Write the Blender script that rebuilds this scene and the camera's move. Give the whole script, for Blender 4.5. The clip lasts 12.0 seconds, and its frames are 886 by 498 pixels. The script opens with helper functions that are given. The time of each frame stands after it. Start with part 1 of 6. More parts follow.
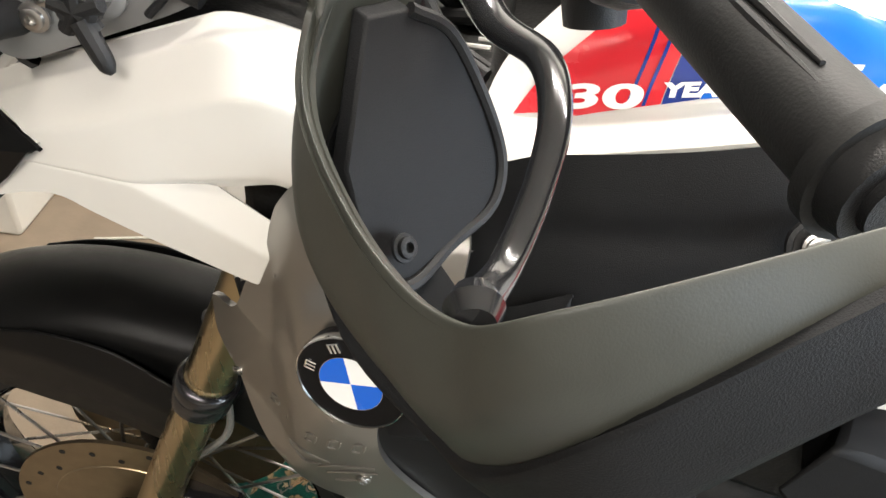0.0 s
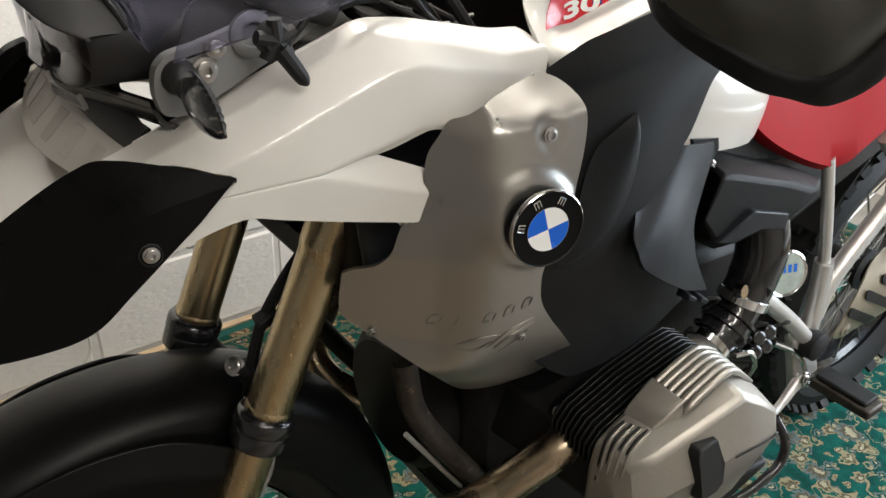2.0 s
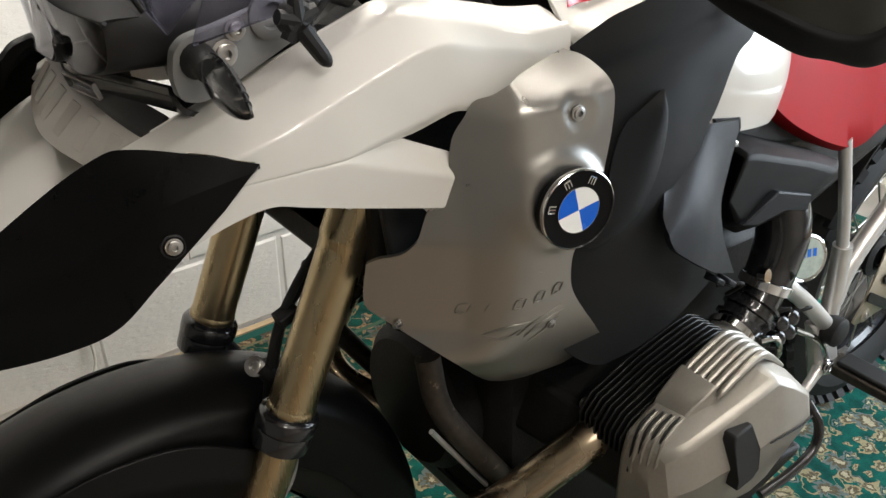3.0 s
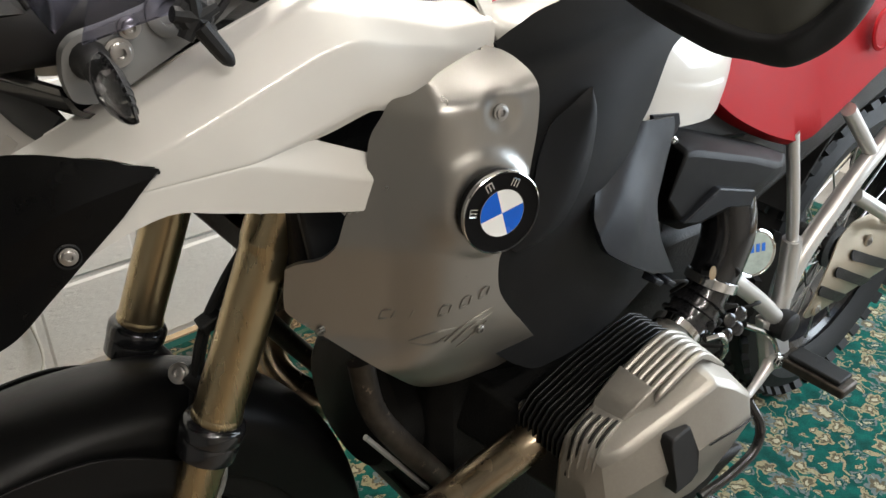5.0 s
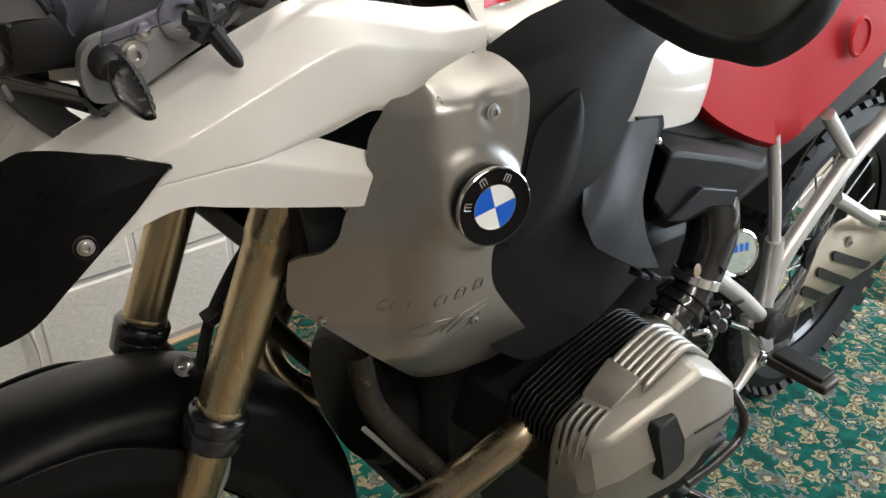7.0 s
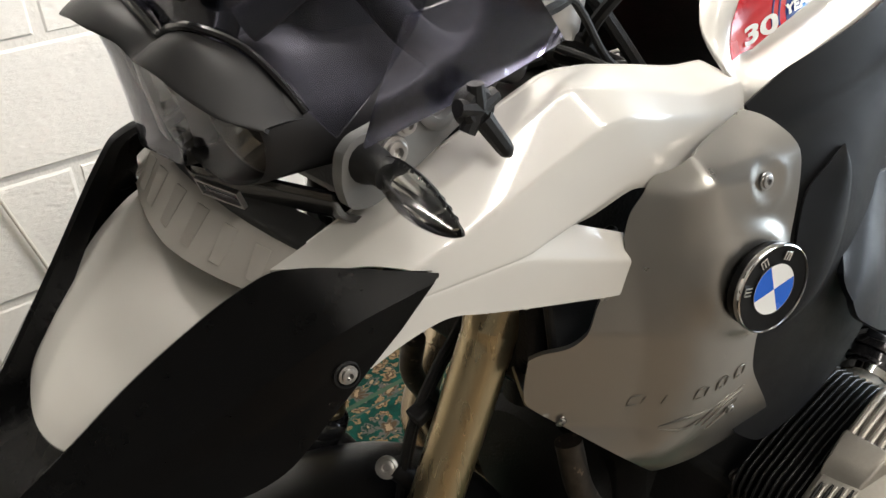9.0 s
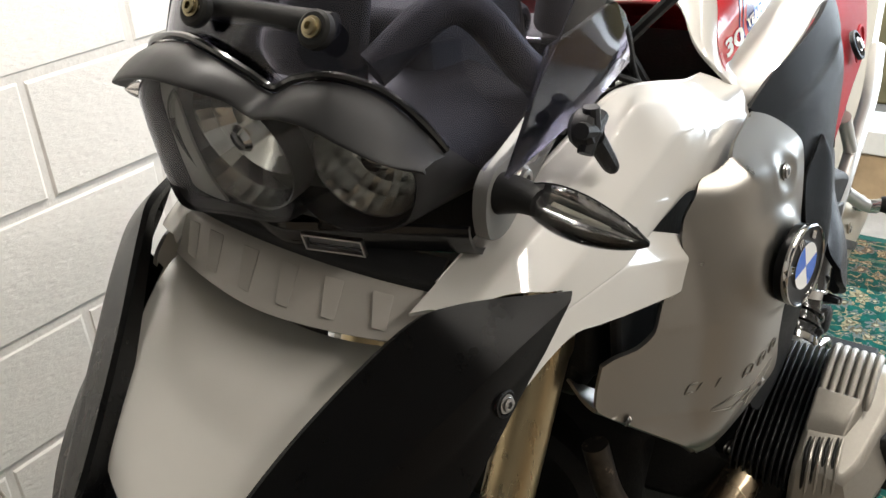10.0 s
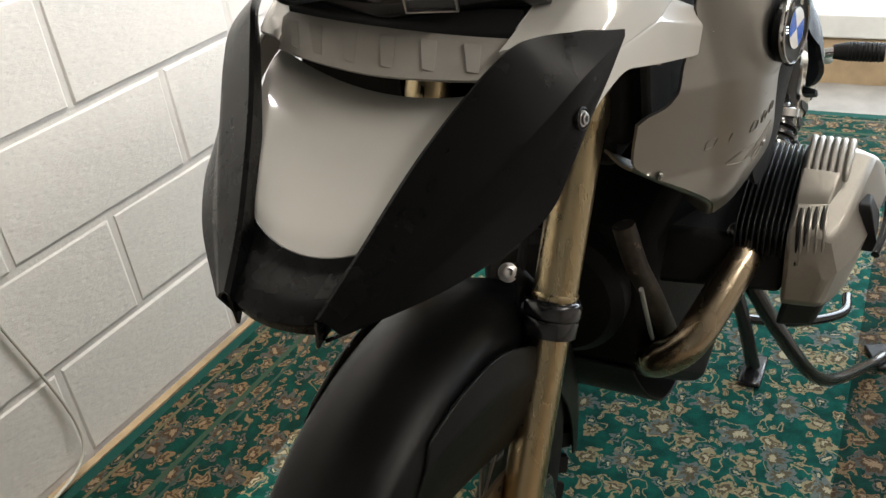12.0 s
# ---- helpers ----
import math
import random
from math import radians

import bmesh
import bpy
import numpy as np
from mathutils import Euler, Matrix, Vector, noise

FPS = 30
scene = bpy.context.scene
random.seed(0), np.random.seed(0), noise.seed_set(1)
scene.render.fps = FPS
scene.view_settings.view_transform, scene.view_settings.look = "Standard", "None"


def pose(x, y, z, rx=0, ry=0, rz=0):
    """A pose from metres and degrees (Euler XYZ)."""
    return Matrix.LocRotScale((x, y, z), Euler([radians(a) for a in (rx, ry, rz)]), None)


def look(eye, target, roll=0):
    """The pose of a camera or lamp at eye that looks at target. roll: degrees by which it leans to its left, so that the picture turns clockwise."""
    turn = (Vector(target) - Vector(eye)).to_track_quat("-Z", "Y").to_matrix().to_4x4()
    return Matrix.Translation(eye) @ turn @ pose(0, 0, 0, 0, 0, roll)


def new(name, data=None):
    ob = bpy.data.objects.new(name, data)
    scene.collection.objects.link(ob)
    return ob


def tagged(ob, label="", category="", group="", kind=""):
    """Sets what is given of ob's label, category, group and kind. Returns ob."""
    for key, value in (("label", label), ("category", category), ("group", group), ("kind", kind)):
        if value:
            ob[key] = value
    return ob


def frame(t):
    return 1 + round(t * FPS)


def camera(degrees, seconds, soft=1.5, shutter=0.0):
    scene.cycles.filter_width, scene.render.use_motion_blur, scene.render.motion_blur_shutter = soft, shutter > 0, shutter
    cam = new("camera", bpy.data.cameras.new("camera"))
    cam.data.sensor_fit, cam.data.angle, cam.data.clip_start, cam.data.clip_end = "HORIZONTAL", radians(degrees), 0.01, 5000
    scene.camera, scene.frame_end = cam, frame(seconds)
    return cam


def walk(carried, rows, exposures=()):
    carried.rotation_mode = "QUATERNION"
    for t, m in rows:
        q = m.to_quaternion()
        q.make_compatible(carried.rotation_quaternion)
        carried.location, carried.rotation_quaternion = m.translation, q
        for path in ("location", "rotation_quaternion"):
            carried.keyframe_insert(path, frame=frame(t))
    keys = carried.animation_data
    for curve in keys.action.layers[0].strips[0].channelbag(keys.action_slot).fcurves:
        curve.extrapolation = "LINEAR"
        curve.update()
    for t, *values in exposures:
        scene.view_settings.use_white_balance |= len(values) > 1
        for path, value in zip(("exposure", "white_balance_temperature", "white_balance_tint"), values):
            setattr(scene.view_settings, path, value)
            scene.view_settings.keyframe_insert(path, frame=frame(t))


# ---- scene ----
cam = camera(54.4, 12.0)
PATH = [
    (0, (0.161, -0.612, 1.279), (0.036, 0.92, 0.0), 4.3),
    (0.5, (0.039, -0.7, 1.275), (0.351, 0.88, 0.089), 4.3),
    (1, (-0.05, -0.655, 1.271), (0.636, 0.888, 0.199), 2.4),
    (1.5, (-0.194, -0.694, 1.26), (0.687, 0.775, 0.226), 3.2),
    (2, (-0.365, -0.734, 1.243), (0.682, 0.639, 0.233), 1.8),
    (2.5, (-0.391, -0.724, 1.224), (0.678, 0.657, 0.249), -0.0),
    (4.3, (-0.336, -0.694, 1.208), (0.717, 0.65, 0.165), 0.8),
    (4.5, (-0.334, -0.7, 1.21), (0.727, 0.641, 0.173), 0.7),
    (5, (-0.328, -0.716, 1.214), (0.769, 0.614, 0.199), 0.6),
    (5.5, (-0.326, -0.722, 1.215), (0.777, 0.61, 0.21), 0.4),
    (6, (-0.326, -0.727, 1.218), (0.777, 0.615, 0.226), 0.1),
    (6.5, (-0.336, -0.739, 1.216), (0.776, 0.597, 0.228), 0.5),
    (6.7, (-0.344, -0.744, 1.218), (0.774, 0.584, 0.226), 0.9),
    (8.3, (-0.391, -0.663, 1.217), (0.731, 0.706, 0.286), -3.4),
    (8.5, (-0.392, -0.625, 1.232), (0.67, 0.791, 0.301), -4.1),
    (9, (-0.425, -0.549, 1.237), (0.661, 0.821, 0.266), -3.4),
    (9.5, (-0.542, -0.474, 1.242), (0.789, 0.669, 0.281), -4.5),
    (10, (-0.583, -0.39, 1.248), (0.878, 0.62, 0.33), -3.6),
    (10.5, (-0.612, -0.295, 1.26), (0.869, 0.7, 0.357), -5.7),
    (11, (-0.735, -0.272, 1.236), (0.897, 0.47, 0.35), -3.3),
    (11.5, (-0.799, -0.303, 1.194), (0.814, 0.323, 0.19), -2.2),
    (12, (-0.804, -0.39, 1.177), (0.671, 0.503, 0.165), -7.3),
]
EXPOSURES = ((0, 0.62), (0.5, 0.0), (1, -0.18), (2, -0.08), (4.5, 0.0), (6.5, 0.0), (8.5, 0.05), (9, 0.04), (10.5, -0.06), (11.5, -0.12), (12, -0.06))
walk(cam, [(t, look(eye, target, roll)) for t, eye, target, roll in PATH], EXPOSURES)

# ---- world and light ----
world = bpy.data.worlds.new("daylight")
scene.world = world
world.use_nodes = True
sky = world.node_tree.nodes.new("ShaderNodeTexSky")
sky.sky_type, sky.sun_disc, sky.sun_elevation, sky.sun_rotation = "NISHITA", False, radians(40), radians(60)
world.node_tree.nodes["Background"].inputs["Strength"].default_value = 0.12
world.node_tree.links.new(sky.outputs[0], world.node_tree.nodes["Background"].inputs["Color"])


def area(name, size, power, colour, m):
    data = bpy.data.lights.new(name, "AREA")
    data.shape, data.size, data.size_y, data.energy, data.color = "RECTANGLE", size[0], size[1], power, colour
    ob = new(name, data)
    ob.matrix_world = m
    return ob


# fluorescent tubes under the ceiling, and the daylight of the open doorway at the rear
LAMPS = ((0.70, 0.40), (0.80, -0.70), (0.0, -1.75))
for (x, y), power in zip(LAMPS, (62, 9, 36)):
    area("tube_light", (1.5, 0.06), power, (1.0, 0.94, 0.86), look((x, y, 2.305), (x, y, 0)))
area("door_light", (1.7, 1.5), 85, (0.80, 0.90, 1.0), look((2.46, -0.95, 1.1), (1.3, -0.55, 0.0)))

# ---- materials ----


def material(name, colour, rough=0.5, metal=0.0, grain=60.0, vary=0.12, bump=0.0, bump_scale=300.0, coat=0.0, stretch=(1, 1, 1), wear=0.0, wear_colour=(0.3, 0.3, 0.3), spec=0.5):
    m = bpy.data.materials.new(name)
    m.use_nodes = True
    n, l = m.node_tree.nodes, m.node_tree.links
    b = n["Principled BSDF"]
    b.inputs["Roughness"].default_value, b.inputs["Metallic"].default_value = rough, metal
    b.inputs["Coat Weight"].default_value, b.inputs["Coat Roughness"].default_value = coat, 0.04
    b.inputs["Specular IOR Level"].default_value = spec
    co = n.new("ShaderNodeTexCoord")
    mp = n.new("ShaderNodeMapping")
    mp.inputs["Scale"].default_value = stretch
    l.new(co.outputs["Object"], mp.inputs[0])
    fine, wide = n.new("ShaderNodeTexNoise"), n.new("ShaderNodeTexNoise")
    for node, scale, detail in ((fine, grain, 6), (wide, grain / 9, 3)):
        node.inputs["Scale"].default_value, node.inputs["Detail"].default_value = scale, detail
        l.new(mp.outputs[0], node.inputs["Vector"])
    add = n.new("ShaderNodeMath")
    add.operation = "ADD"
    l.new(fine.outputs[0], add.inputs[0]), l.new(wide.outputs[0], add.inputs[1])
    ramp = n.new("ShaderNodeMapRange")
    ramp.inputs[1].default_value, ramp.inputs[2].default_value = 0.6, 1.4
    ramp.inputs[3].default_value, ramp.inputs[4].default_value = 1 - vary, 1 + vary
    l.new(add.outputs[0], ramp.inputs[0])
    mul = n.new("ShaderNodeMix")
    mul.data_type, mul.blend_type = "RGBA", "MULTIPLY"
    mul.inputs[0].default_value = 1
    mul.inputs[6].default_value = (*colour, 1)
    l.new(ramp.outputs[0], mul.inputs[7])
    out = mul.outputs[2]
    if wear > 0:
        spot = n.new("ShaderNodeTexNoise")
        spot.inputs["Scale"].default_value, spot.inputs["Detail"].default_value, spot.inputs["Roughness"].default_value = grain * 0.7, 8, 0.7
        l.new(mp.outputs[0], spot.inputs["Vector"])
        cut = n.new("ShaderNodeMapRange")
        cut.inputs[1].default_value, cut.inputs[2].default_value = 0.72 - wear, 0.8 - wear
        l.new(spot.outputs[0], cut.inputs[0])
        mix = n.new("ShaderNodeMix")
        mix.data_type = "RGBA"
        mix.inputs[7].default_value = (*wear_colour, 1)
        l.new(cut.outputs[0], mix.inputs[0]), l.new(out, mix.inputs[6])
        out = mix.outputs[2]
    l.new(out, b.inputs["Base Color"])
    rr = n.new("ShaderNodeMapRange")
    rr.inputs[1].default_value, rr.inputs[2].default_value = 0.6, 1.4
    rr.inputs[3].default_value, rr.inputs[4].default_value = max(rough - 0.06, 0.01), min(rough + 0.06, 1)
    l.new(add.outputs[0], rr.inputs[0]), l.new(rr.outputs[0], b.inputs["Roughness"])
    if bump > 0:
        bn, bp = n.new("ShaderNodeTexNoise"), n.new("ShaderNodeBump")
        bn.inputs["Scale"].default_value, bn.inputs["Detail"].default_value = bump_scale, 4
        bp.inputs["Strength"].default_value, bp.inputs["Distance"].default_value = bump, 0.002
        l.new(mp.outputs[0], bn.inputs["Vector"]), l.new(bn.outputs[0], bp.inputs["Height"]), l.new(bp.outputs[0], b.inputs["Normal"])
    return m


WHITE = material("pearl_white_paint", (0.60, 0.585, 0.55), 0.34, coat=0.9, vary=0.02, grain=30)
GREYWHITE = material("warm_grey_plastic", (0.34, 0.32, 0.29), 0.4, vary=0.05, bump=0.05, bump_scale=900)
SILVER = material("satin_silver_paint", (0.345, 0.333, 0.31), 0.31, metal=0.92, vary=0.025, grain=40, coat=0.12)
BLACK = material("matte_black_plastic", (0.009, 0.009, 0.0095), 0.5, spec=0.3, vary=0.25, bump=0.25, bump_scale=1600)
CHARCOAL = material("charcoal_plastic", (0.008, 0.0082, 0.0088), 0.55, spec=0.14, vary=0.2, bump=0.22, bump_scale=1500)
SLATE = material("slate_plastic", (0.008, 0.0095, 0.013), 0.46, spec=0.2, vary=0.15, bump=0.18, bump_scale=1500)
GUARD = material("olive_grey_plastic", (0.036, 0.037, 0.031), 0.44, spec=0.32, vary=0.12, bump=0.05, bump_scale=1400)
FENDER = material("mudguard_plastic", (0.0045, 0.0045, 0.0045), 0.33, spec=0.18, vary=0.15, bump=0.15, bump_scale=1500)
CHEEK = material("cheek_plastic", (0.003, 0.003, 0.0032), 0.29, spec=0.15, vary=0.2, bump=0.12, bump_scale=1500)
GLOSS = material("gloss_black_paint", (0.009, 0.009, 0.010), 0.18, vary=0.2, coat=0.4)
RUBBER = material("black_rubber", (0.010, 0.010, 0.010), 0.62, spec=0.3, vary=0.25, bump=0.12, bump_scale=900)
GOLD = material("gold_anodised", (0.50, 0.405, 0.25), 0.29, metal=1.0, vary=0.06, grain=90, stretch=(1, 1, 0.04), bump=0.04, bump_scale=500)
CHROME = material("chrome", (0.75, 0.75, 0.75), 0.1, metal=1.0, vary=0.03)
STEEL = material("bare_steel", (0.42, 0.41, 0.40), 0.3, metal=1.0, vary=0.15)
ALU = material("silver_tube_paint", (0.58, 0.57, 0.55), 0.34, metal=0.65, vary=0.06)
CAST = material("cast_aluminium", (0.34, 0.32, 0.285), 0.42, metal=0.7, vary=0.08, grain=300, bump=0.12, bump_scale=900)
EXHAUST = material("heat_browned_steel", (0.42, 0.34, 0.24), 0.27, metal=1.0, vary=0.2, grain=30, wear=0.06, wear_colour=(0.22, 0.15, 0.09))
RUSTY = material("sooty_steel", (0.07, 0.06, 0.05), 0.5, metal=0.8, vary=0.5, grain=90, wear=0.12, wear_colour=(0.30, 0.24, 0.18))
HEAT = material("matt_titanium_sheet", (0.36, 0.31, 0.235), 0.42, metal=0.75, vary=0.06)
ENGINE = material("dark_engine_casting", (0.008, 0.0078, 0.0075), 0.5, metal=0.1, spec=0.25, vary=0.4, bump=0.3, bump_scale=300)
REDSEAT = material("red_vinyl", (0.30, 0.004, 0.007), 0.62, spec=0.10, vary=0.1, bump=0.25, bump_scale=900)
RED = material("red_decal", (0.62, 0.02, 0.03), 0.25, coat=0.6, vary=0.03)
BLUE = material("blue_decal", (0.01, 0.14, 0.62), 0.25, coat=0.6, vary=0.03)
NAVY = material("dark_blue_decal", (0.012, 0.035, 0.22), 0.25, coat=0.6, vary=0.03)
PERMIT = material("printed_permit_paper", (0.36, 0.42, 0.38), 0.4, vary=0.25, grain=120)
PAPER = material("white_print", (0.8, 0.8, 0.78), 0.3, coat=0.4, vary=0.02)
ENAMEL = material("black_enamel", (0.004, 0.004, 0.0045), 0.3, spec=0.12, vary=0.1)
ROUNDBLUE = material("enamel_blue", (0.006, 0.105, 0.56), 0.25, spec=0.3, coat=0.2, vary=0.02)
CABLEGREY = material("grey_braided_hose", (0.30, 0.30, 0.29), 0.45, metal=0.5, vary=0.3, grain=500)
CREAMCABLE = material("painted_cable", (0.52, 0.50, 0.44), 0.5, vary=0.08)


def glass(name, colour, rough, ior, alpha_mix):
    """Clear or smoked sheet: transparent with a Fresnel gloss."""
    m = bpy.data.materials.new(name)
    m.use_nodes = True
    n, l = m.node_tree.nodes, m.node_tree.links
    n.remove(n["Principled BSDF"])
    tr, gl, mx, fr = n.new("ShaderNodeBsdfTransparent"), n.new("ShaderNodeBsdfGlossy"), n.new("ShaderNodeMixShader"), n.new("ShaderNodeFresnel")
    tr.inputs[0].default_value = (*colour, 1)
    gl.inputs["Roughness"].default_value = rough
    gl.inputs["Color"].default_value = (0.95, 0.95, 1, 1)
    fr.inputs[0].default_value = ior
    l.new(fr.outputs[0], mx.inputs[0]), l.new(tr.outputs[0], mx.inputs[1]), l.new(gl.outputs[0], mx.inputs[2])
    l.new(mx.outputs[0], n["Material Output"].inputs[0])
    return m


LENS = glass("clear_lens", (0.95, 0.96, 0.96), 0.03, 1.28, 0)
SMOKE = glass("smoked_screen", (0.72, 0.72, 0.80), 0.06, 1.5, 0)
SMOKELENS = glass("smoked_lens", (0.86, 0.86, 0.83), 0.08, 1.5, 0)

# ---- building helpers ----


def finish(me, material_, smooth=35):
    me.materials.append(material_)
    for p in me.polygons:
        p.use_smooth = True
    me.set_sharp_from_angle(angle=radians(smooth))


def part(name, bm, material_, parent=None, label="", smooth=35, bevel=0.0):
    bmesh.ops.recalc_face_normals(bm, faces=bm.faces)
    me = bpy.data.meshes.new(name)
    bm.to_mesh(me)
    bm.free()
    finish(me, material_, smooth)
    ob = new(name, me)
    if parent:
        ob.parent = parent
    if label:
        tagged(ob, label)
    if material_ in (LENS, SMOKE, SMOKELENS):
        ob.visible_shadow = False
    if bevel > 0:
        b = ob.modifiers.new("edge", "BEVEL")
        b.width, b.segments, b.limit_method, b.angle_limit = bevel, 2, "ANGLE", radians(35)
    return ob


def catmull(pts, n):
    """n places along a smooth line through pts."""
    p = np.asarray(pts, float)
    q = np.vstack([2 * p[0] - p[1], p, 2 * p[-1] - p[-2]])
    m, out = len(p) - 1, []
    for u in np.linspace(0, m, n):
        i = min(int(u), m - 1)
        f = u - i
        a, b, c, d = q[i:i + 4]
        out.append(0.5 * (2 * b + (c - a) * f + (2 * a - 5 * b + 4 * c - d) * f * f + (3 * b - a - 3 * c + d) * f ** 3))
    return np.array(out)


def linear(pts, n):
    p = np.asarray(pts, float)
    u = np.linspace(0, len(p) - 1, n)
    return np.stack([np.interp(u, range(len(p)), p[:, k]) for k in range(3)], 1)


def mirror(rows):
    return [[(x, -y, z) for x, y, z in r] for r in rows]


def grid_mesh(g, closed=False):
    bm = bmesh.new()
    vs = [[bm.verts.new(p) for p in r] for r in g]
    for i in range(len(vs) - 1):
        for j in range(len(vs[0]) - (0 if closed else 1)):
            k = (j + 1) % len(vs[0])
            bm.faces.new((vs[i][j], vs[i][k], vs[i + 1][k], vs[i + 1][j]))
    return bm


def patch(rows, nu=24, nv=16, thick=0.003, straight=False, way=None):
    """A sheet through rows of places; straight keeps the rows as creases."""
    lines = [catmull(r, nu) for r in rows]
    cols = []
    for k in range(nu):
        c = [l[k] for l in lines]
        cols.append(linear(c, nv) if straight or len(c) < 3 else catmull(c, nv))
    bm = grid_mesh(np.array(cols))
    return thicken(bm, thick, way)


def thicken(bm, thick, way=None):
    """Give an open sheet its thickness, inwards from the side that faces way."""
    bm.normal_update()
    bmesh.ops.recalc_face_normals(bm, faces=bm.faces)
    bm.normal_update()
    if way is not None:
        s = sum((f.normal * f.calc_area() for f in bm.faces), Vector())
        if s.dot(Vector(way)) < 0:
            bmesh.ops.reverse_faces(bm, faces=bm.faces)
            bm.normal_update()
    inner = {v: bm.verts.new(v.co - v.normal * thick) for v in list(bm.verts)}
    outer_faces = list(bm.faces)
    rim = [e for e in bm.edges if len(e.link_faces) == 1]
    rims = [(e.verts[0], e.verts[1]) for e in rim]
    for f in outer_faces:
        bm.faces.new([inner[v] for v in reversed(f.verts)])
    for a, b in rims:
        bm.faces.new((a, b, inner[b], inner[a]))
    return bm


def rbf(points, soft=2e-5):
    """A smooth y over (x, z) through the given places."""
    p = np.array(points, float)
    c, y = p[:, (0, 2)], p[:, 1]
    n = len(p)

    def k(d):
        return d ** 3

    a = np.zeros((n + 3, n + 3))
    a[:n, :n] = k(np.linalg.norm(c[:, None] - c[None], axis=2))
    a[:n, n:] = np.c_[np.ones(n), c]
    a[n:, :n] = a[:n, n:].T
    a[range(n), range(n)] += soft
    w = np.linalg.solve(a, np.r_[y, 0, 0, 0])

    def f(x, z):
        d = np.hypot(c[:, 0] - x, c[:, 1] - z)
        return float(k(d) @ w[:n] + w[n] + w[n + 1] * x + w[n + 2] * z)

    return f


def rounded(outline, n=6, sharp=()):
    """A closed outline of (x, z) with its corners rounded, but for those in sharp."""
    out, m = [], len(outline)
    for i, p in enumerate(outline):
        a, b, c = np.array(outline[i - 1], float), np.array(p, float), np.array(outline[(i + 1) % m], float)
        if i in sharp:
            out.append(tuple(b))
            continue
        s = b + (a - b) * 0.35
        e = b + (c - b) * 0.35
        for u in np.linspace(0, 1, n):
            out.append(tuple((1 - u) ** 2 * s + 2 * u * (1 - u) * b + u * u * e))
    return out


def flow(outline, sharp=(), n=6):
    """A closed outline as a smooth line through its places, broken at the corners in sharp."""
    m = len(outline)
    cuts = sorted(sharp) or [0]
    out = []
    for a, b in zip(cuts, cuts[1:] + [cuts[0] + m]):
        run = [outline[k % m] for k in range(a, b + 1)]
        if len(run) < 3:
            out += run[:-1]
            continue
        out += [tuple(p) for p in catmull([(x, 0, z) for x, z in run], n * (len(run) - 1) + 1)[:-1, (0, 2)]]
    return out


def skin(outline, depth, step=0.012, thick=0.004, holes=(), way=(0, -1, 0)):
    """A side panel: an (x, z) outline bent to y = depth(x, z), with thickness."""
    bm = bmesh.new()
    bm.faces.new([bm.verts.new((x, 0, z)) for x, z in outline])
    xs, zs = [p[0] for p in outline], [p[1] for p in outline]
    for axis, lo, hi in ((0, min(xs), max(xs)), (2, min(zs), max(zs))):
        for v in np.arange(lo + step, hi, step):
            co, no = [0, 0, 0], [0, 0, 0]
            co[axis], no[axis] = v, 1
            bmesh.ops.bisect_plane(bm, geom=bm.verts[:] + bm.edges[:] + bm.faces[:], plane_co=co, plane_no=no, dist=1e-6)
    bmesh.ops.triangulate(bm, faces=[f for f in bm.faces if len(f.verts) > 4])
    for v in bm.verts:
        v.co.y = depth(v.co.x, v.co.z)
    return thicken(bm, thick, way)


def frames_along(c):
    """Sides of a sweep along the line c, turned as little as may be."""
    t = np.gradient(c, axis=0)
    t /= np.linalg.norm(t, axis=1)[:, None]
    up = np.array((0, 0, 1.0)) if abs(t[0][2]) < 0.9 else np.array((1.0, 0, 0))
    n = np.cross(t[0], up)
    n /= np.linalg.norm(n)
    out = []
    for k in t:
        n = n - k * (n @ k)
        n /= np.linalg.norm(n)
        out.append((n.copy(), np.cross(k, n)))
    return out


def tube(pts, radius, seg=16, n=24, smooth_line=True, flat=1.0, bm=None):
    """A round bar along pts; radius may be a list along it."""
    c = catmull(pts, n) if smooth_line and len(pts) > 2 else linear(pts, max(n, 2))
    r = np.interp(np.linspace(0, 1, len(c)), np.linspace(0, 1, len(radius)), radius) if isinstance(radius, (list, tuple)) else np.full(len(c), radius)
    bm = bm or bmesh.new()
    rings = []
    for p, (a, b), k in zip(c, frames_along(c), r):
        rings.append([bm.verts.new(p + k * (math.cos(w) * a + flat * math.sin(w) * b)) for w in np.linspace(0, 2 * math.pi, seg, endpoint=False)])
    for x, y in zip(rings[:-1], rings[1:]):
        for j in range(seg):
            i = (j + 1) % seg
            bm.faces.new((x[j], x[i], y[i], y[j]))
    bm.faces.new(rings[0]), bm.faces.new(rings[-1])
    return bm


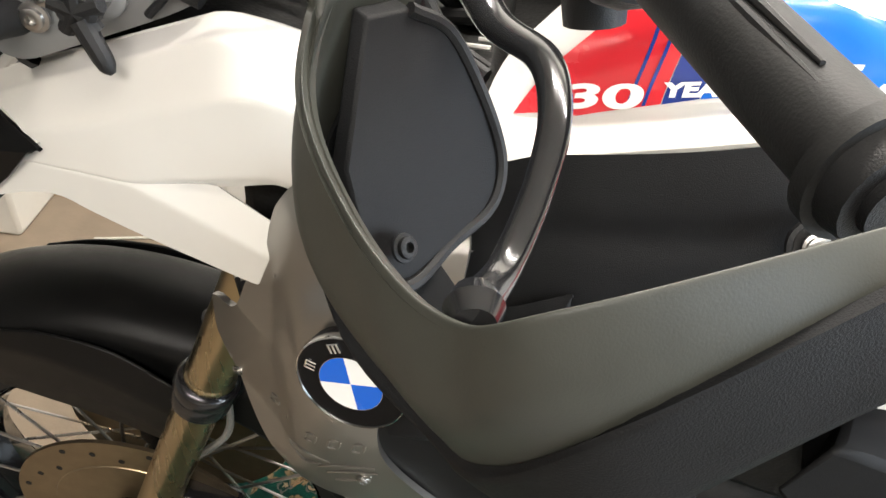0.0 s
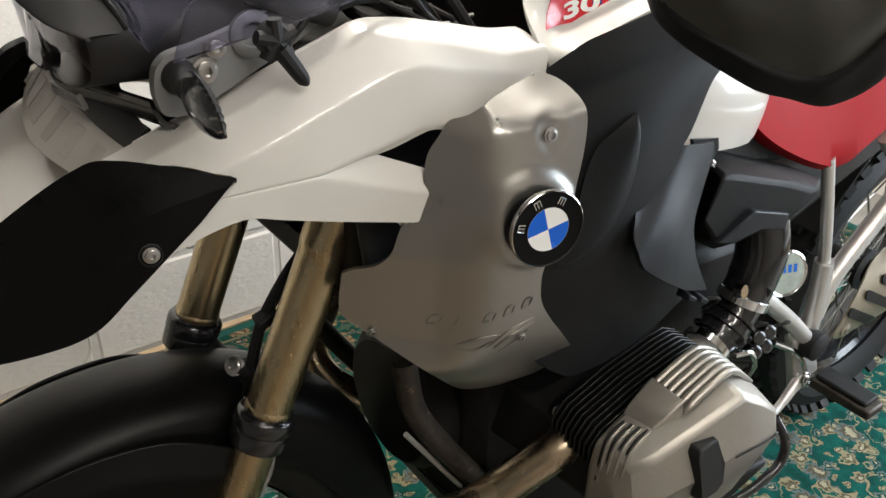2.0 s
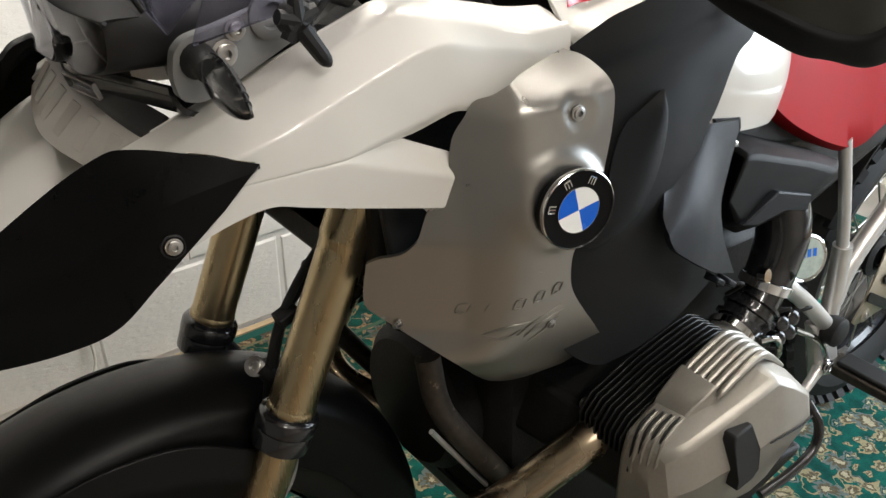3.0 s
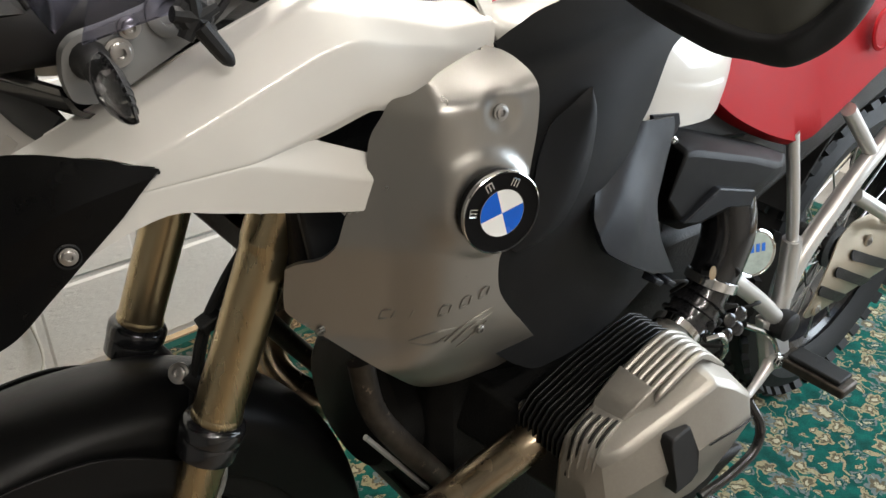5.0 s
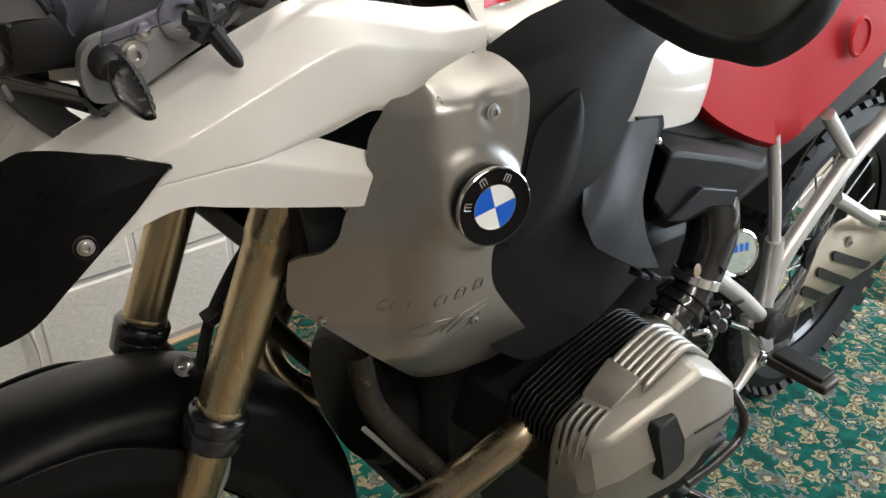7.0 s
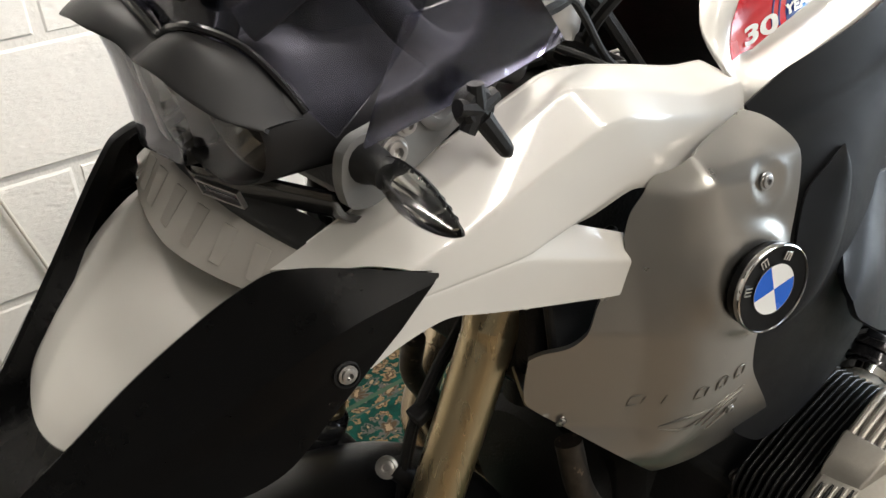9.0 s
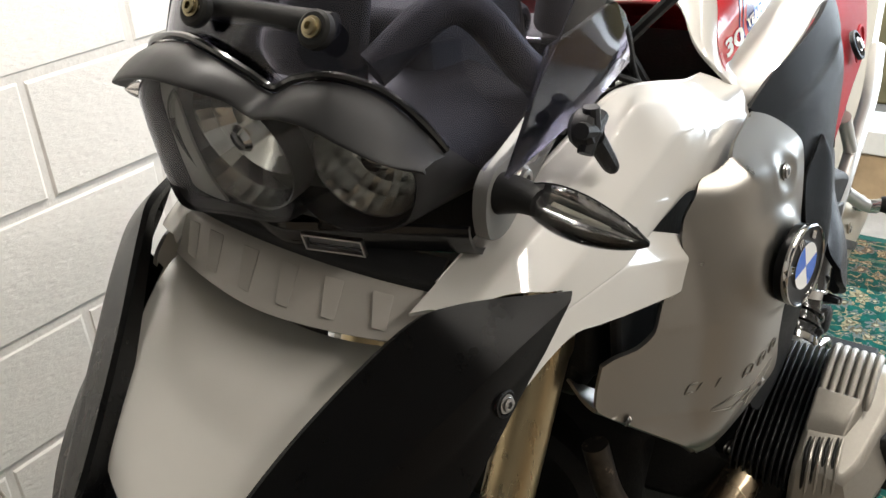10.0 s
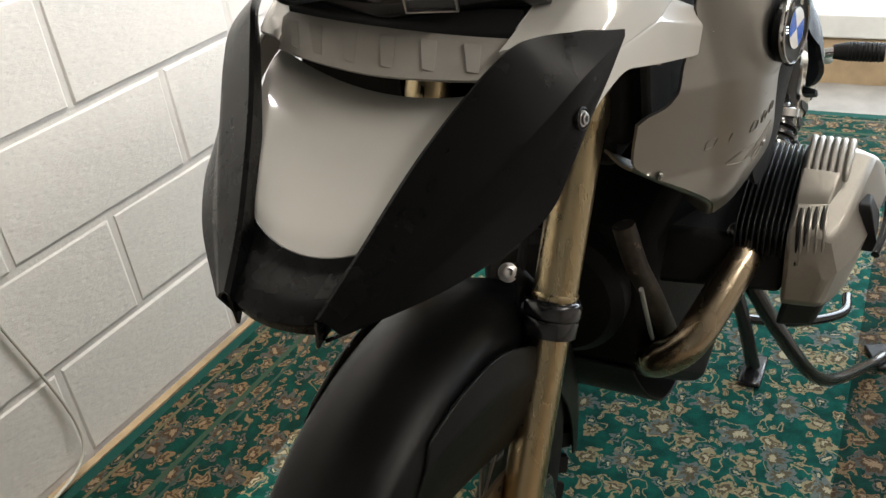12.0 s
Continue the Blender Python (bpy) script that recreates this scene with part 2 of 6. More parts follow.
def lathe(profile, m=None, seg=32, bm=None):
    """Turn (radius, height) pairs round z, then place by m."""
    bm = bm or bmesh.new()
    m = m or Matrix()
    rings = []
    for r, h in profile:
        if r < 1e-6:
            rings.append([bm.verts.new(m @ Vector((0, 0, h)))])
        else:
            rings.append([bm.verts.new(m @ Vector((r * math.cos(a), r * math.sin(a), h))) for a in np.linspace(0, 2 * math.pi, seg, endpoint=False)])
    for a, b in zip(rings[:-1], rings[1:]):
        for j in range(seg):
            i = (j + 1) % seg
            if len(a) == 1 and len(b) == 1:
                continue
            if len(a) == 1:
                bm.faces.new((a[0], b[i], b[j]))
            elif len(b) == 1:
                bm.faces.new((a[j], a[i], b[0]))
            else:
                bm.faces.new((a[j], a[i], b[i], b[j]))
    return bm


def facing(place, way, spin=0):
    """A pose at place whose z looks along way."""
    return Matrix.Translation(place) @ Vector(way).to_track_quat("Z", "Y").to_matrix().to_4x4() @ pose(0, 0, 0, 0, 0, spin)


def loft(sections, bm=None, cap=True):
    """Closed rings of equal count joined in turn."""
    bm = bm or bmesh.new()
    rings = [[bm.verts.new(p) for p in s] for s in sections]
    for a, b in zip(rings[:-1], rings[1:]):
        for j in range(len(a)):
            i = (j + 1) % len(a)
            bm.faces.new((a[j], a[i], b[i], b[j]))
    if cap:
        bm.faces.new(rings[0]), bm.faces.new(rings[-1])
    return bm


def block(lo, hi, m=None, bm=None):
    bm = bm or bmesh.new()
    m = m or Matrix()
    v = [bm.verts.new(m @ Vector((x, y, z))) for x in (lo[0], hi[0]) for y in (lo[1], hi[1]) for z in (lo[2], hi[2])]
    for f in ((0, 1, 3, 2), (4, 6, 7, 5), (0, 4, 5, 1), (2, 3, 7, 6), (0, 2, 6, 4), (1, 5, 7, 3)):
        bm.faces.new([v[i] for i in f])
    return bm


def prism(outline, a, b, place, bm=None):
    """An outline of pairs pushed from height a to b; place maps (u, v, h) to the world."""
    bm = bm or bmesh.new()
    lo = [bm.verts.new(place(u, v, a)) for u, v in outline]
    hi = [bm.verts.new(place(u, v, b)) for u, v in outline]
    bm.faces.new(lo), bm.faces.new(hi)
    for j in range(len(lo)):
        i = (j + 1) % len(lo)
        bm.faces.new((lo[j], lo[i], hi[i], hi[j]))
    return bm


def bolt(parent, place, way, r=0.008, head=0.006, material_=None, name="bolt"):
    """A socket-head bolt with a washer flange."""
    bm = lathe([(r * 1.35, 0), (r * 1.35, head * 0.35), (r, head * 0.45), (r, head * 0.9), (r * 0.85, head), (r * 0.5, head), (r * 0.45, head * 0.35), (0, head * 0.35)], facing(place, way), 18)
    return part(name, bm, material_ or CHROME, parent)

# ---- the room ----
WALL_Y, CEIL = 0.963, 2.4
PITCH, HALF, JOINT = 0.2205, 0.228, 0.009


def painted_block():
    m = material("painted_block", (0.70, 0.68, 0.645), 0.6, vary=0.05, grain=25, bump=0.0)
    n, l = m.node_tree.nodes, m.node_tree.links
    b = n["Principled BSDF"]
    co = n.new("ShaderNodeTexCoord")
    info = n.new("ShaderNodeObjectInfo")
    shift = n.new("ShaderNodeVectorMath")
    shift.operation = "MULTIPLY_ADD"
    l.new(info.outputs["Random"], shift.inputs[0])
    shift.inputs[1].default_value = (7, 5, 9)
    l.new(co.outputs["Object"], shift.inputs[2])
    pit, rough, bump, bump2 = n.new("ShaderNodeTexVoronoi"), n.new("ShaderNodeTexNoise"), n.new("ShaderNodeBump"), n.new("ShaderNodeBump")
    mp = n.new("ShaderNodeMapping")
    mp.inputs["Scale"].default_value = (0.55, 1, 1.1)
    l.new(shift.outputs[0], mp.inputs[0])
    pit.inputs["Scale"].default_value = 55
    rough.inputs["Scale"].default_value, rough.inputs["Detail"].default_value, rough.inputs["Roughness"].default_value = 95, 6, 0.62
    l.new(mp.outputs[0], pit.inputs["Vector"]), l.new(mp.outputs[0], rough.inputs["Vector"])
    cut = n.new("ShaderNodeMapRange")
    cut.inputs[1].default_value, cut.inputs[2].default_value = 0.05, 0.28
    l.new(pit.outputs["Distance"], cut.inputs[0])
    bump.inputs["Strength"].default_value, bump.inputs["Distance"].default_value = 0.2, 0.0025
    bump2.inputs["Strength"].default_value, bump2.inputs["Distance"].default_value = 0.5, 0.003
    l.new(rough.outputs[0], bump2.inputs["Height"])
    l.new(cut.outputs[0], bump.inputs["Height"]), l.new(bump2.outputs[0], bump.inputs["Normal"]), l.new(bump.outputs[0], b.inputs["Normal"])
    return m


BLOCKWORK = painted_block()
MORTAR = material("painted_mortar", (0.63, 0.61, 0.575), 0.7, vary=0.10, grain=40, bump=0.5, bump_scale=120)
PLASTER = material("painted_plaster", (0.62, 0.60, 0.55), 0.7, vary=0.08, grain=6, bump=0.2, bump_scale=60)
# unseen south and end walls, toned for the light they reflect onto the bike
SOUTHWALL = material("south_bounce_wall", (0.50, 0.465, 0.42), 0.8, vary=0.3, grain=5, bump=0.2, bump_scale=60)
ENDWALL = material("end_bounce_wall", (0.23, 0.222, 0.207), 0.8, vary=0.2, grain=5, bump=0.2, bump_scale=60)
CONCRETE = material("worn_concrete", (0.198, 0.182, 0.160), 0.8, vary=0.3, grain=12, bump=0.5, bump_scale=90)
SANDSTONE = material("stained_concrete_step", (0.34, 0.25, 0.15), 0.85, vary=0.4, grain=14, bump=0.6, bump_scale=70)
SILL = material("white_sill_paint", (0.72, 0.72, 0.70), 0.45, vary=0.12, grain=20)
OUTWALL = material("mossy_render", (0.20, 0.17, 0.09), 0.9, vary=0.5, grain=9, bump=0.5, bump_scale=60)


def slab(name, lo, hi, mat, label, bevel=0.0):
    return tagged(part(name, block(lo, hi), mat, bevel=bevel), label, kind="structure")


floor = slab("floor", (-2.6, -3.2, -0.1), (2.36, WALL_Y + 0.12, -0.012), CONCRETE, "bare worn concrete floor under the carpet")
SANDY = material("bare_sandy_floor", (0.21, 0.165, 0.12), 0.85, vary=0.25, grain=10, bump=0.3, bump_scale=80)
slab("floor_front", (-2.6, -3.2, -0.011), (-0.38, WALL_Y, -0.006), SANDY, "bare sandy brown floor in front of the carpet")
slab("pier", (-1.6, 0.78, -0.006), (-0.91, WALL_Y, CEIL), PLASTER, "pale painted pier against the block wall", 0.01)
slab("ceiling", (-2.6, -3.2, CEIL), (2.55, WALL_Y + 0.12, CEIL + 0.1), PLASTER, "plain painted ceiling")
# added out of view to close the room and steer the bounced light
slab("wall_south", (-2.6, -3.3, -0.1), (2.55, -3.2, CEIL), SOUTHWALL, "unseen south wall, toned to bounce light onto the motorcycle")
slab("wall_west", (-2.7, -3.3, -0.1), (-2.6, WALL_Y + 0.12, CEIL), ENDWALL, "unseen end wall, toned for its reflection in the motorcycle")
# the rear wall, with a wide doorway over a raised step
slab("wall_east_1", (2.36, -0.02, -0.1), (2.5, WALL_Y + 0.12, CEIL), PLASTER, "plain painted wall beside the doorway")
slab("wall_east_2", (2.36, -3.2, -0.1), (2.5, -2.9, CEIL), PLASTER, "plain painted wall beside the doorway")
slab("wall_east_3", (2.36, -2.9, 2.0), (2.5, -0.02, CEIL), PLASTER, "plain painted wall over the doorway")
slab("door_step", (2.36, -2.9, -0.1), (2.6, -0.02, 0.15), SANDSTONE, "stained sandy concrete step under the doorway", 0.008)
slab("door_sill", (2.35, -2.9, 0.152), (2.56, -0.02, 0.235), SILL, "scuffed white door sill", 0.006)
slab("ground", (2.6, -40, -0.2), (60, 40, 0.12), CONCRETE, "concrete yard outside the doorway")
slab("garden_wall", (3.0, -4.0, 0.12), (3.2, 2.0, 1.3), OUTWALL, "mossy brown rendered wall outside", 0.01)
slab("baseboard", (-2.6, WALL_Y - 0.022, -0.012), (2.36, WALL_Y - 0.003, 0.004), SANDSTONE, "thin strip of bare sandy floor at the wall")

# block wall in running bond: body with recessed joints, and one block after another
wall = slab("wall_north", (-2.6, WALL_Y + 0.0035, -0.1), (2.36, WALL_Y + 0.12, CEIL), MORTAR, "white painted concrete block wall in running bond")


def blocks():
    meshes = []
    for k in range(5):
        w, h, d = 2 * HALF - JOINT, PITCH - JOINT, 0.05
        bm = bmesh.new()
        rnd = random.Random(k)
        e = 0.007
        f = [(-w / 2 + e, -h / 2 + e), (w / 2 - e, -h / 2 + e), (w / 2 - e, h / 2 - e), (-w / 2 + e, h / 2 - e)]
        s = [(-w / 2, -h / 2), (w / 2, -h / 2), (w / 2, h / 2), (-w / 2, h / 2)]
        j = lambda a: a * rnd.uniform(-1, 1)
        front = [bm.verts.new((x + j(0.003), j(0.0012), z + j(0.003))) for x, z in f]
        side = [bm.verts.new((x + j(0.002), 0.0045, z + j(0.002))) for x, z in s]
        back = [bm.verts.new((x, d, z)) for x, z in s]
        bm.faces.new(front)
        for a, b in ((front, side), (side, back)):
            for i in range(4):
                bm.faces.new((a[i], a[(i + 1) % 4], b[(i + 1) % 4], b[i]))
        bmesh.ops.recalc_face_normals(bm, faces=bm.faces)
        me = bpy.data.meshes.new("block")
        bm.to_mesh(me)
        bm.free()
        finish(me, BLOCKWORK, 6)
        meshes.append(me)
    rnd = random.Random(4)
    for row in range(11):
        z = 0.004 + (row + 0.5) * PITCH
        if z + PITCH / 2 > CEIL:
            break
        off = 0.415 if row % 2 == 0 else 0.415 - HALF
        for k in range(-7, 5):
            x = off + HALF + 2 * HALF * k
            if x - HALF < -2.6 or x + HALF > 2.36:
                continue
            ob = new("block", meshes[rnd.randrange(5)])
            ob.parent = wall
            ob.location = (x, WALL_Y + rnd.uniform(0, 0.0015), z)


def carpet_material():
    m = bpy.data.materials.new("oriental_carpet")
    m.use_nodes = True
    n, l = m.node_tree.nodes, m.node_tree.links
    b = n["Principled BSDF"]
    b.inputs["Roughness"].default_value = 0.95
    b.inputs["Specular IOR Level"].default_value = 0.1
    co = n.new("ShaderNodeTexCoord")

    def math_(op, a, c=None):
        node = n.new("ShaderNodeMath")
        node.operation = op
        for k, v in enumerate((a, c)):
            if v is None:
                continue
            if isinstance(v, (int, float)):
                node.inputs[k].default_value = v
            else:
                l.new(v, node.inputs[k])
        return node.outputs[0]

    def step(v, lo, hi):
        node = n.new("ShaderNodeMapRange")
        node.inputs[1].default_value, node.inputs[2].default_value = lo, hi
        l.new(v, node.inputs[0])
        return node.outputs[0]

    def mix(f, a, c):
        node = n.new("ShaderNodeMix")
        node.data_type = "RGBA"
        l.new(f, node.inputs[0])
        for k, v in ((6, a), (7, c)):
            if isinstance(v, tuple):
                node.inputs[k].default_value = (*v, 1)
            else:
                l.new(v, node.inputs[k])
        return node.outputs[2]

    warp = n.new("ShaderNodeTexNoise")
    warp.inputs["Scale"].default_value, warp.inputs["Detail"].default_value = 30, 4
    l.new(co.outputs["Object"], warp.inputs["Vector"])
    sub = n.new("ShaderNodeVectorMath")
    sub.operation = "SUBTRACT"
    l.new(warp.outputs["Color"], sub.inputs[0])
    sub.inputs[1].default_value = (0.5, 0.5, 0.5)
    add = n.new("ShaderNodeVectorMath")
    add.operation = "MULTIPLY_ADD"
    l.new(sub.outputs[0], add.inputs[0])
    add.inputs[1].default_value = (0.048, 0.048, 0)
    l.new(co.outputs["Object"], add.inputs[2])

    def flowers(scale, petals, size, seed):
        """Rosettes on scattered centres: distance against a petal curve."""
        mp = n.new("ShaderNodeMapping")
        mp.inputs["Location"].default_value = (seed, seed * 2.3, 0)
        l.new(add.outputs[0], mp.inputs[0])
        v = n.new("ShaderNodeTexVoronoi")
        v.voronoi_dimensions = "2D"
        v.inputs["Scale"].default_value, v.inputs["Randomness"].default_value = scale, 0.75
        l.new(mp.outputs[0], v.inputs["Vector"])
        rel = n.new("ShaderNodeVectorMath")
        rel.operation = "MULTIPLY_ADD"
        l.new(mp.outputs[0], rel.inputs[0])
        rel.inputs[1].default_value = (scale, scale, scale)
        neg = n.new("ShaderNodeVectorMath")
        neg.operation = "SCALE"
        neg.inputs["Scale"].default_value = -scale
        l.new(v.outputs["Position"], neg.inputs[0])
        l.new(neg.outputs[0], rel.inputs[2])
        sx = n.new("ShaderNodeSeparateXYZ")
        l.new(rel.outputs[0], sx.inputs[0])
        ang = math_("ARCTAN2", sx.outputs[1], sx.outputs[0])
        wave = math_("ABSOLUTE", math_("COSINE", math_("MULTIPLY", ang, petals / 2)))
        lim = math_("ADD", math_("MULTIPLY", wave, size * 0.45), size * 0.6)
        return math_("DIVIDE", v.outputs["Distance"], lim), v.outputs["Color"]

    green, dark = (0.009, 0.125, 0.098), (0.008, 0.065, 0.053)
    tan, cream, rust, blue = (0.35, 0.30, 0.175), (0.48, 0.43, 0.29), (0.125, 0.105, 0.065), (0.15, 0.185, 0.175)
    mott = n.new("ShaderNodeTexNoise")
    mott.inputs["Scale"].default_value, mott.inputs["Detail"].default_value = 30, 5
    l.new(co.outputs["Object"], mott.inputs["Vector"])
    base = mix(step(mott.outputs[0], 0.35, 0.65), green, dark)
    # vines: thin bands of equal height in a slow field
    vine = n.new("ShaderNodeTexNoise")
    vine.inputs["Scale"].default_value, vine.inputs["Detail"].default_value = 13, 1.0
    l.new(add.outputs[0], vine.inputs["Vector"])
    band = math_("ABSOLUTE", math_("SUBTRACT", math_("FRACT", math_("MULTIPLY", vine.outputs[0], 4)), 0.5))
    base = mix(step(band, 0.05, 0.025), base, tan)
    for scale, petals, size, seed, ring, core in ((25, 3, 0.20, 3.1, tan, rust), (17, 5, 0.24, 5.3, blue, dark), (13, 5, 0.26, 1.7, tan, rust), (8.5, 8, 0.24, 0.4, blue, rust)):
        d, rnd = flowers(scale, petals, size, seed)
        base = mix(step(d, 1.02, 0.95), base, ring)
        base = mix(step(d, 0.68, 0.62), base, core)
        base = mix(step(d, 0.36, 0.30), base, cream)
    pile = n.new("ShaderNodeTexNoise")
    pile.inputs["Scale"].default_value, pile.inputs["Detail"].default_value = 420, 3
    l.new(co.outputs["Object"], pile.inputs["Vector"])
    shade = step(pile.outputs[0], 0.0, 1.0)
    mul = n.new("ShaderNodeMix")
    mul.data_type, mul.blend_type = "RGBA", "MULTIPLY"
    mul.inputs[0].default_value = 0.6
    l.new(base, mul.inputs[6]), l.new(shade, mul.inputs[7])
    # border strip: plain dark bands along the edge
    sep = n.new("ShaderNodeSeparateXYZ")
    l.new(co.outputs["Object"], sep.inputs[0])
    edge = math_("MINIMUM", math_("SUBTRACT", 0.945, sep.outputs[1]), math_("SUBTRACT", 2.07, sep.outputs[0]))
    edge = math_("MINIMUM", edge, math_("ADD", sep.outputs[1], 0.72))
    edge = math_("MINIMUM", edge, math_("ADD", sep.outputs[0], 0.40))
    # wide border darkened: its browner pattern plus painted shade between bike and wall
    border_shade = n.new("ShaderNodeMix")
    border_shade.data_type, border_shade.blend_type = "RGBA", "MULTIPLY"
    l.new(math_("MULTIPLY", math_("LESS_THAN", edge, 0.34), 0.8), border_shade.inputs[0])
    l.new(mul.outputs[2], border_shade.inputs[6])
    border_shade.inputs[7].default_value = (0.42, 0.28, 0.235, 1)
    out = border_shade.outputs[2]
    for lo, hi, col in ((-1, 0.03, (0.012, 0.055, 0.045)), (0.155, 0.168, (0.03, 0.055, 0.035)), (0.05, 0.058, (0.09, 0.085, 0.05)), (0.19, 0.197, (0.03, 0.05, 0.04))):
        inside = math_("MULTIPLY", math_("GREATER_THAN", edge, lo), math_("LESS_THAN", edge, hi))
        out = mix(inside, out, col)
    l.new(out, b.inputs["Base Color"])
    bp = n.new("ShaderNodeBump")
    bp.inputs["Strength"].default_value, bp.inputs["Distance"].default_value = 0.6, 0.003
    l.new(pile.outputs[0], bp.inputs["Height"]), l.new(bp.outputs[0], b.inputs["Normal"])
    return m


def carpet():
    bm = bmesh.new()
    nx, ny = 90, 60
    x0, x1, y0, y1 = -0.40, 2.07, -0.72, 0.945
    g = []
    for i in range(nx + 1):
        r = []
        for j in range(ny + 1):
            x, y = x0 + (x1 - x0) * i / nx, y0 + (y1 - y0) * j / ny
            wave = 0.006 * math.sin(3.1 * x + 0.6) if j == ny else 0
            r.append((x, y - abs(wave) - (0.004 * noise.noise((x * 4, 0, 0)) if j == ny else 0), 0.0015 * noise.noise((x * 3, y * 3, 0))))
        g.append(r)
    bm = grid_mesh(g)
    thicken(bm, 0.011, (0, 0, 1))
    return tagged(part("carpet", bm, carpet_material()), "green oriental carpet with tan floral pattern and dark border with painted shade", "carpet")


carpet()


def wall_cable():
    pts = [(-0.42, WALL_Y - 0.006, 2.3), (-0.40, WALL_Y - 0.006, 1.6), (-0.33, WALL_Y - 0.006, 1.2), (-0.22, WALL_Y - 0.006, 0.8), (-0.115, WALL_Y - 0.006, 0.4),
           (-0.055, WALL_Y - 0.008, 0.13), (-0.075, WALL_Y - 0.02, 0.035), (-0.17, WALL_Y - 0.03, 0.010), (-0.29, WALL_Y - 0.035, 0.008), (-0.43, WALL_Y - 0.09, 0.004), (-0.75, WALL_Y - 0.16, -0.003)]
    ob = part("wall_cable", tube(pts, 0.0032, 8, 70), CREAMCABLE)
    return tagged(ob, "thin cream cable hanging down the painted block wall", "cable")


wall_cable()


def tube_lamp(m):
    """A batten with one glowing fluorescent tube."""
    root = new("fluorescent_lamp")
    tagged(root, "white fluorescent batten lamp fixed under the ceiling", "ceiling lamp", "fluorescent battens")
    part("batten", block((-0.78, -0.03, 0.0), (0.78, 0.03, 0.05)), SILL, root, bevel=0.004)
    glow = bpy.data.materials.get("glowing_tube") or bpy.data.materials.new("glowing_tube")
    glow.use_nodes = True
    b = glow.node_tree.nodes["Principled BSDF"]
    b.inputs["Emission Color"].default_value, b.inputs["Emission Strength"].default_value = (1.0, 0.93, 0.82, 1), 6.0
    part("tube", tube([(-0.75, 0, -0.02), (0.75, 0, -0.02)], 0.013, 12, 2), glow, root)
    root.matrix_world = m
    return root


for x, y in LAMPS:
    tube_lamp(pose(x, y, CEIL - 0.05))

# ---- the motorcycle ----
bike = tagged(new("motorcycle"), "white, red and blue adventure motorcycle standing on the carpet", "motorcycle")

# white side fairing: creased lines from its lower edge up to its top edge
FAIR_LINES = (
    ((-0.22, -0.12, 0.0, 0.05, 0.155), (0.89, 0.90, 0.885, 0.875, 0.87), (-0.166, -0.189, -0.2085, -0.2105, -0.212)),
    ((-0.22, -0.073, 0.018, 0.05, 0.155), (0.938, 0.949, 0.9175, 0.91, 0.90), (-0.160, -0.1945, -0.2105, -0.2115, -0.212)),
    ((-0.22, -0.073, -0.021, 0.024, 0.05, 0.155), (0.939, 0.9505, 0.9545, 0.943, 0.935, 0.93), (-0.160, -0.1935, -0.1885, -0.193, -0.196, -0.20)),
    ((-0.22, -0.073, -0.021, 0.02, 0.05, 0.085, 0.12, 0.155), (0.940, 0.952, 0.963, 0.976, 0.970, 0.978, 0.993, 1.004), (-0.160, -0.1945, -0.198, -0.2025, -0.2095, -0.2165, -0.2175, -0.217)),
    ((-0.22, -0.12, 0.0, 0.02, 0.06, 0.105, 0.155), (0.943, 0.975, 1.0225, 1.0245, 1.0135, 1.006, 1.011), (-0.157, -0.1800, -0.1965, -0.1995, -0.2010, -0.2070, -0.2115)),
    ((-0.22, -0.12, -0.015, 0.02, 0.06, 0.105, 0.155), (0.960, 1.003, 1.0495, 1.0425, 1.031, 1.0185, 1.021), (-0.135, -0.1570, -0.1735, -0.184, -0.189, -0.1975, -0.204)),
    ((-0.22, -0.12, -0.015, 0.02, 0.06, 0.105, 0.155), (0.963, 1.007, 1.0555, 1.0525, 1.044, 1.033, 1.029), (-0.106, -0.128, -0.1565, -0.1605, -0.166, -0.170, -0.172)))
CREASE = 0.003


def glide(x, xs, ys):
    """A line through (xs, ys) with its bends a little rounded."""
    return float(np.mean(np.interp((x - 0.007, x - 0.0035, x, x + 0.0035, x + 0.007), xs, ys)))


def fair_heights(x):
    return [glide(x, xs, zs) for xs, zs, _ in FAIR_LINES]


def fair_in(x, z):
    """Height counted in crease lines."""
    return float(np.interp(z, fair_heights(x), range(7))) + (min(0.0, z - fair_heights(x)[0]) * 20)


def fair_out(x, w, side):
    """The place on the fairing at a height counted in crease lines, each crease a small round."""
    p = np.array([(glide(x, xs, ys), glide(x, xs, zs)) for xs, zs, ys in FAIR_LINES])
    q = np.array([np.interp(w, range(7), p[:, 0]), np.interp(w, range(7), p[:, 1]) + min(0.0, w) / 20])
    k = int(round(w))
    if k in (1, 3, 4, 5):
        low, high = p[k - 1] - p[k], p[k + 1] - p[k]
        a, b = np.linalg.norm(low), np.linalg.norm(high)
        r = min(CREASE, 0.45 * a, 0.45 * b)
        d = (w - k) * (b if w > k else a)
        if abs(d) < r:
            u = (d + r) / (2 * r)
            q = (1 - u) ** 2 * (p[k] + low / a * r) + 2 * u * (1 - u) * p[k] + u * u * (p[k] + high / b * r)
    return (x, side * -q[0], q[1])


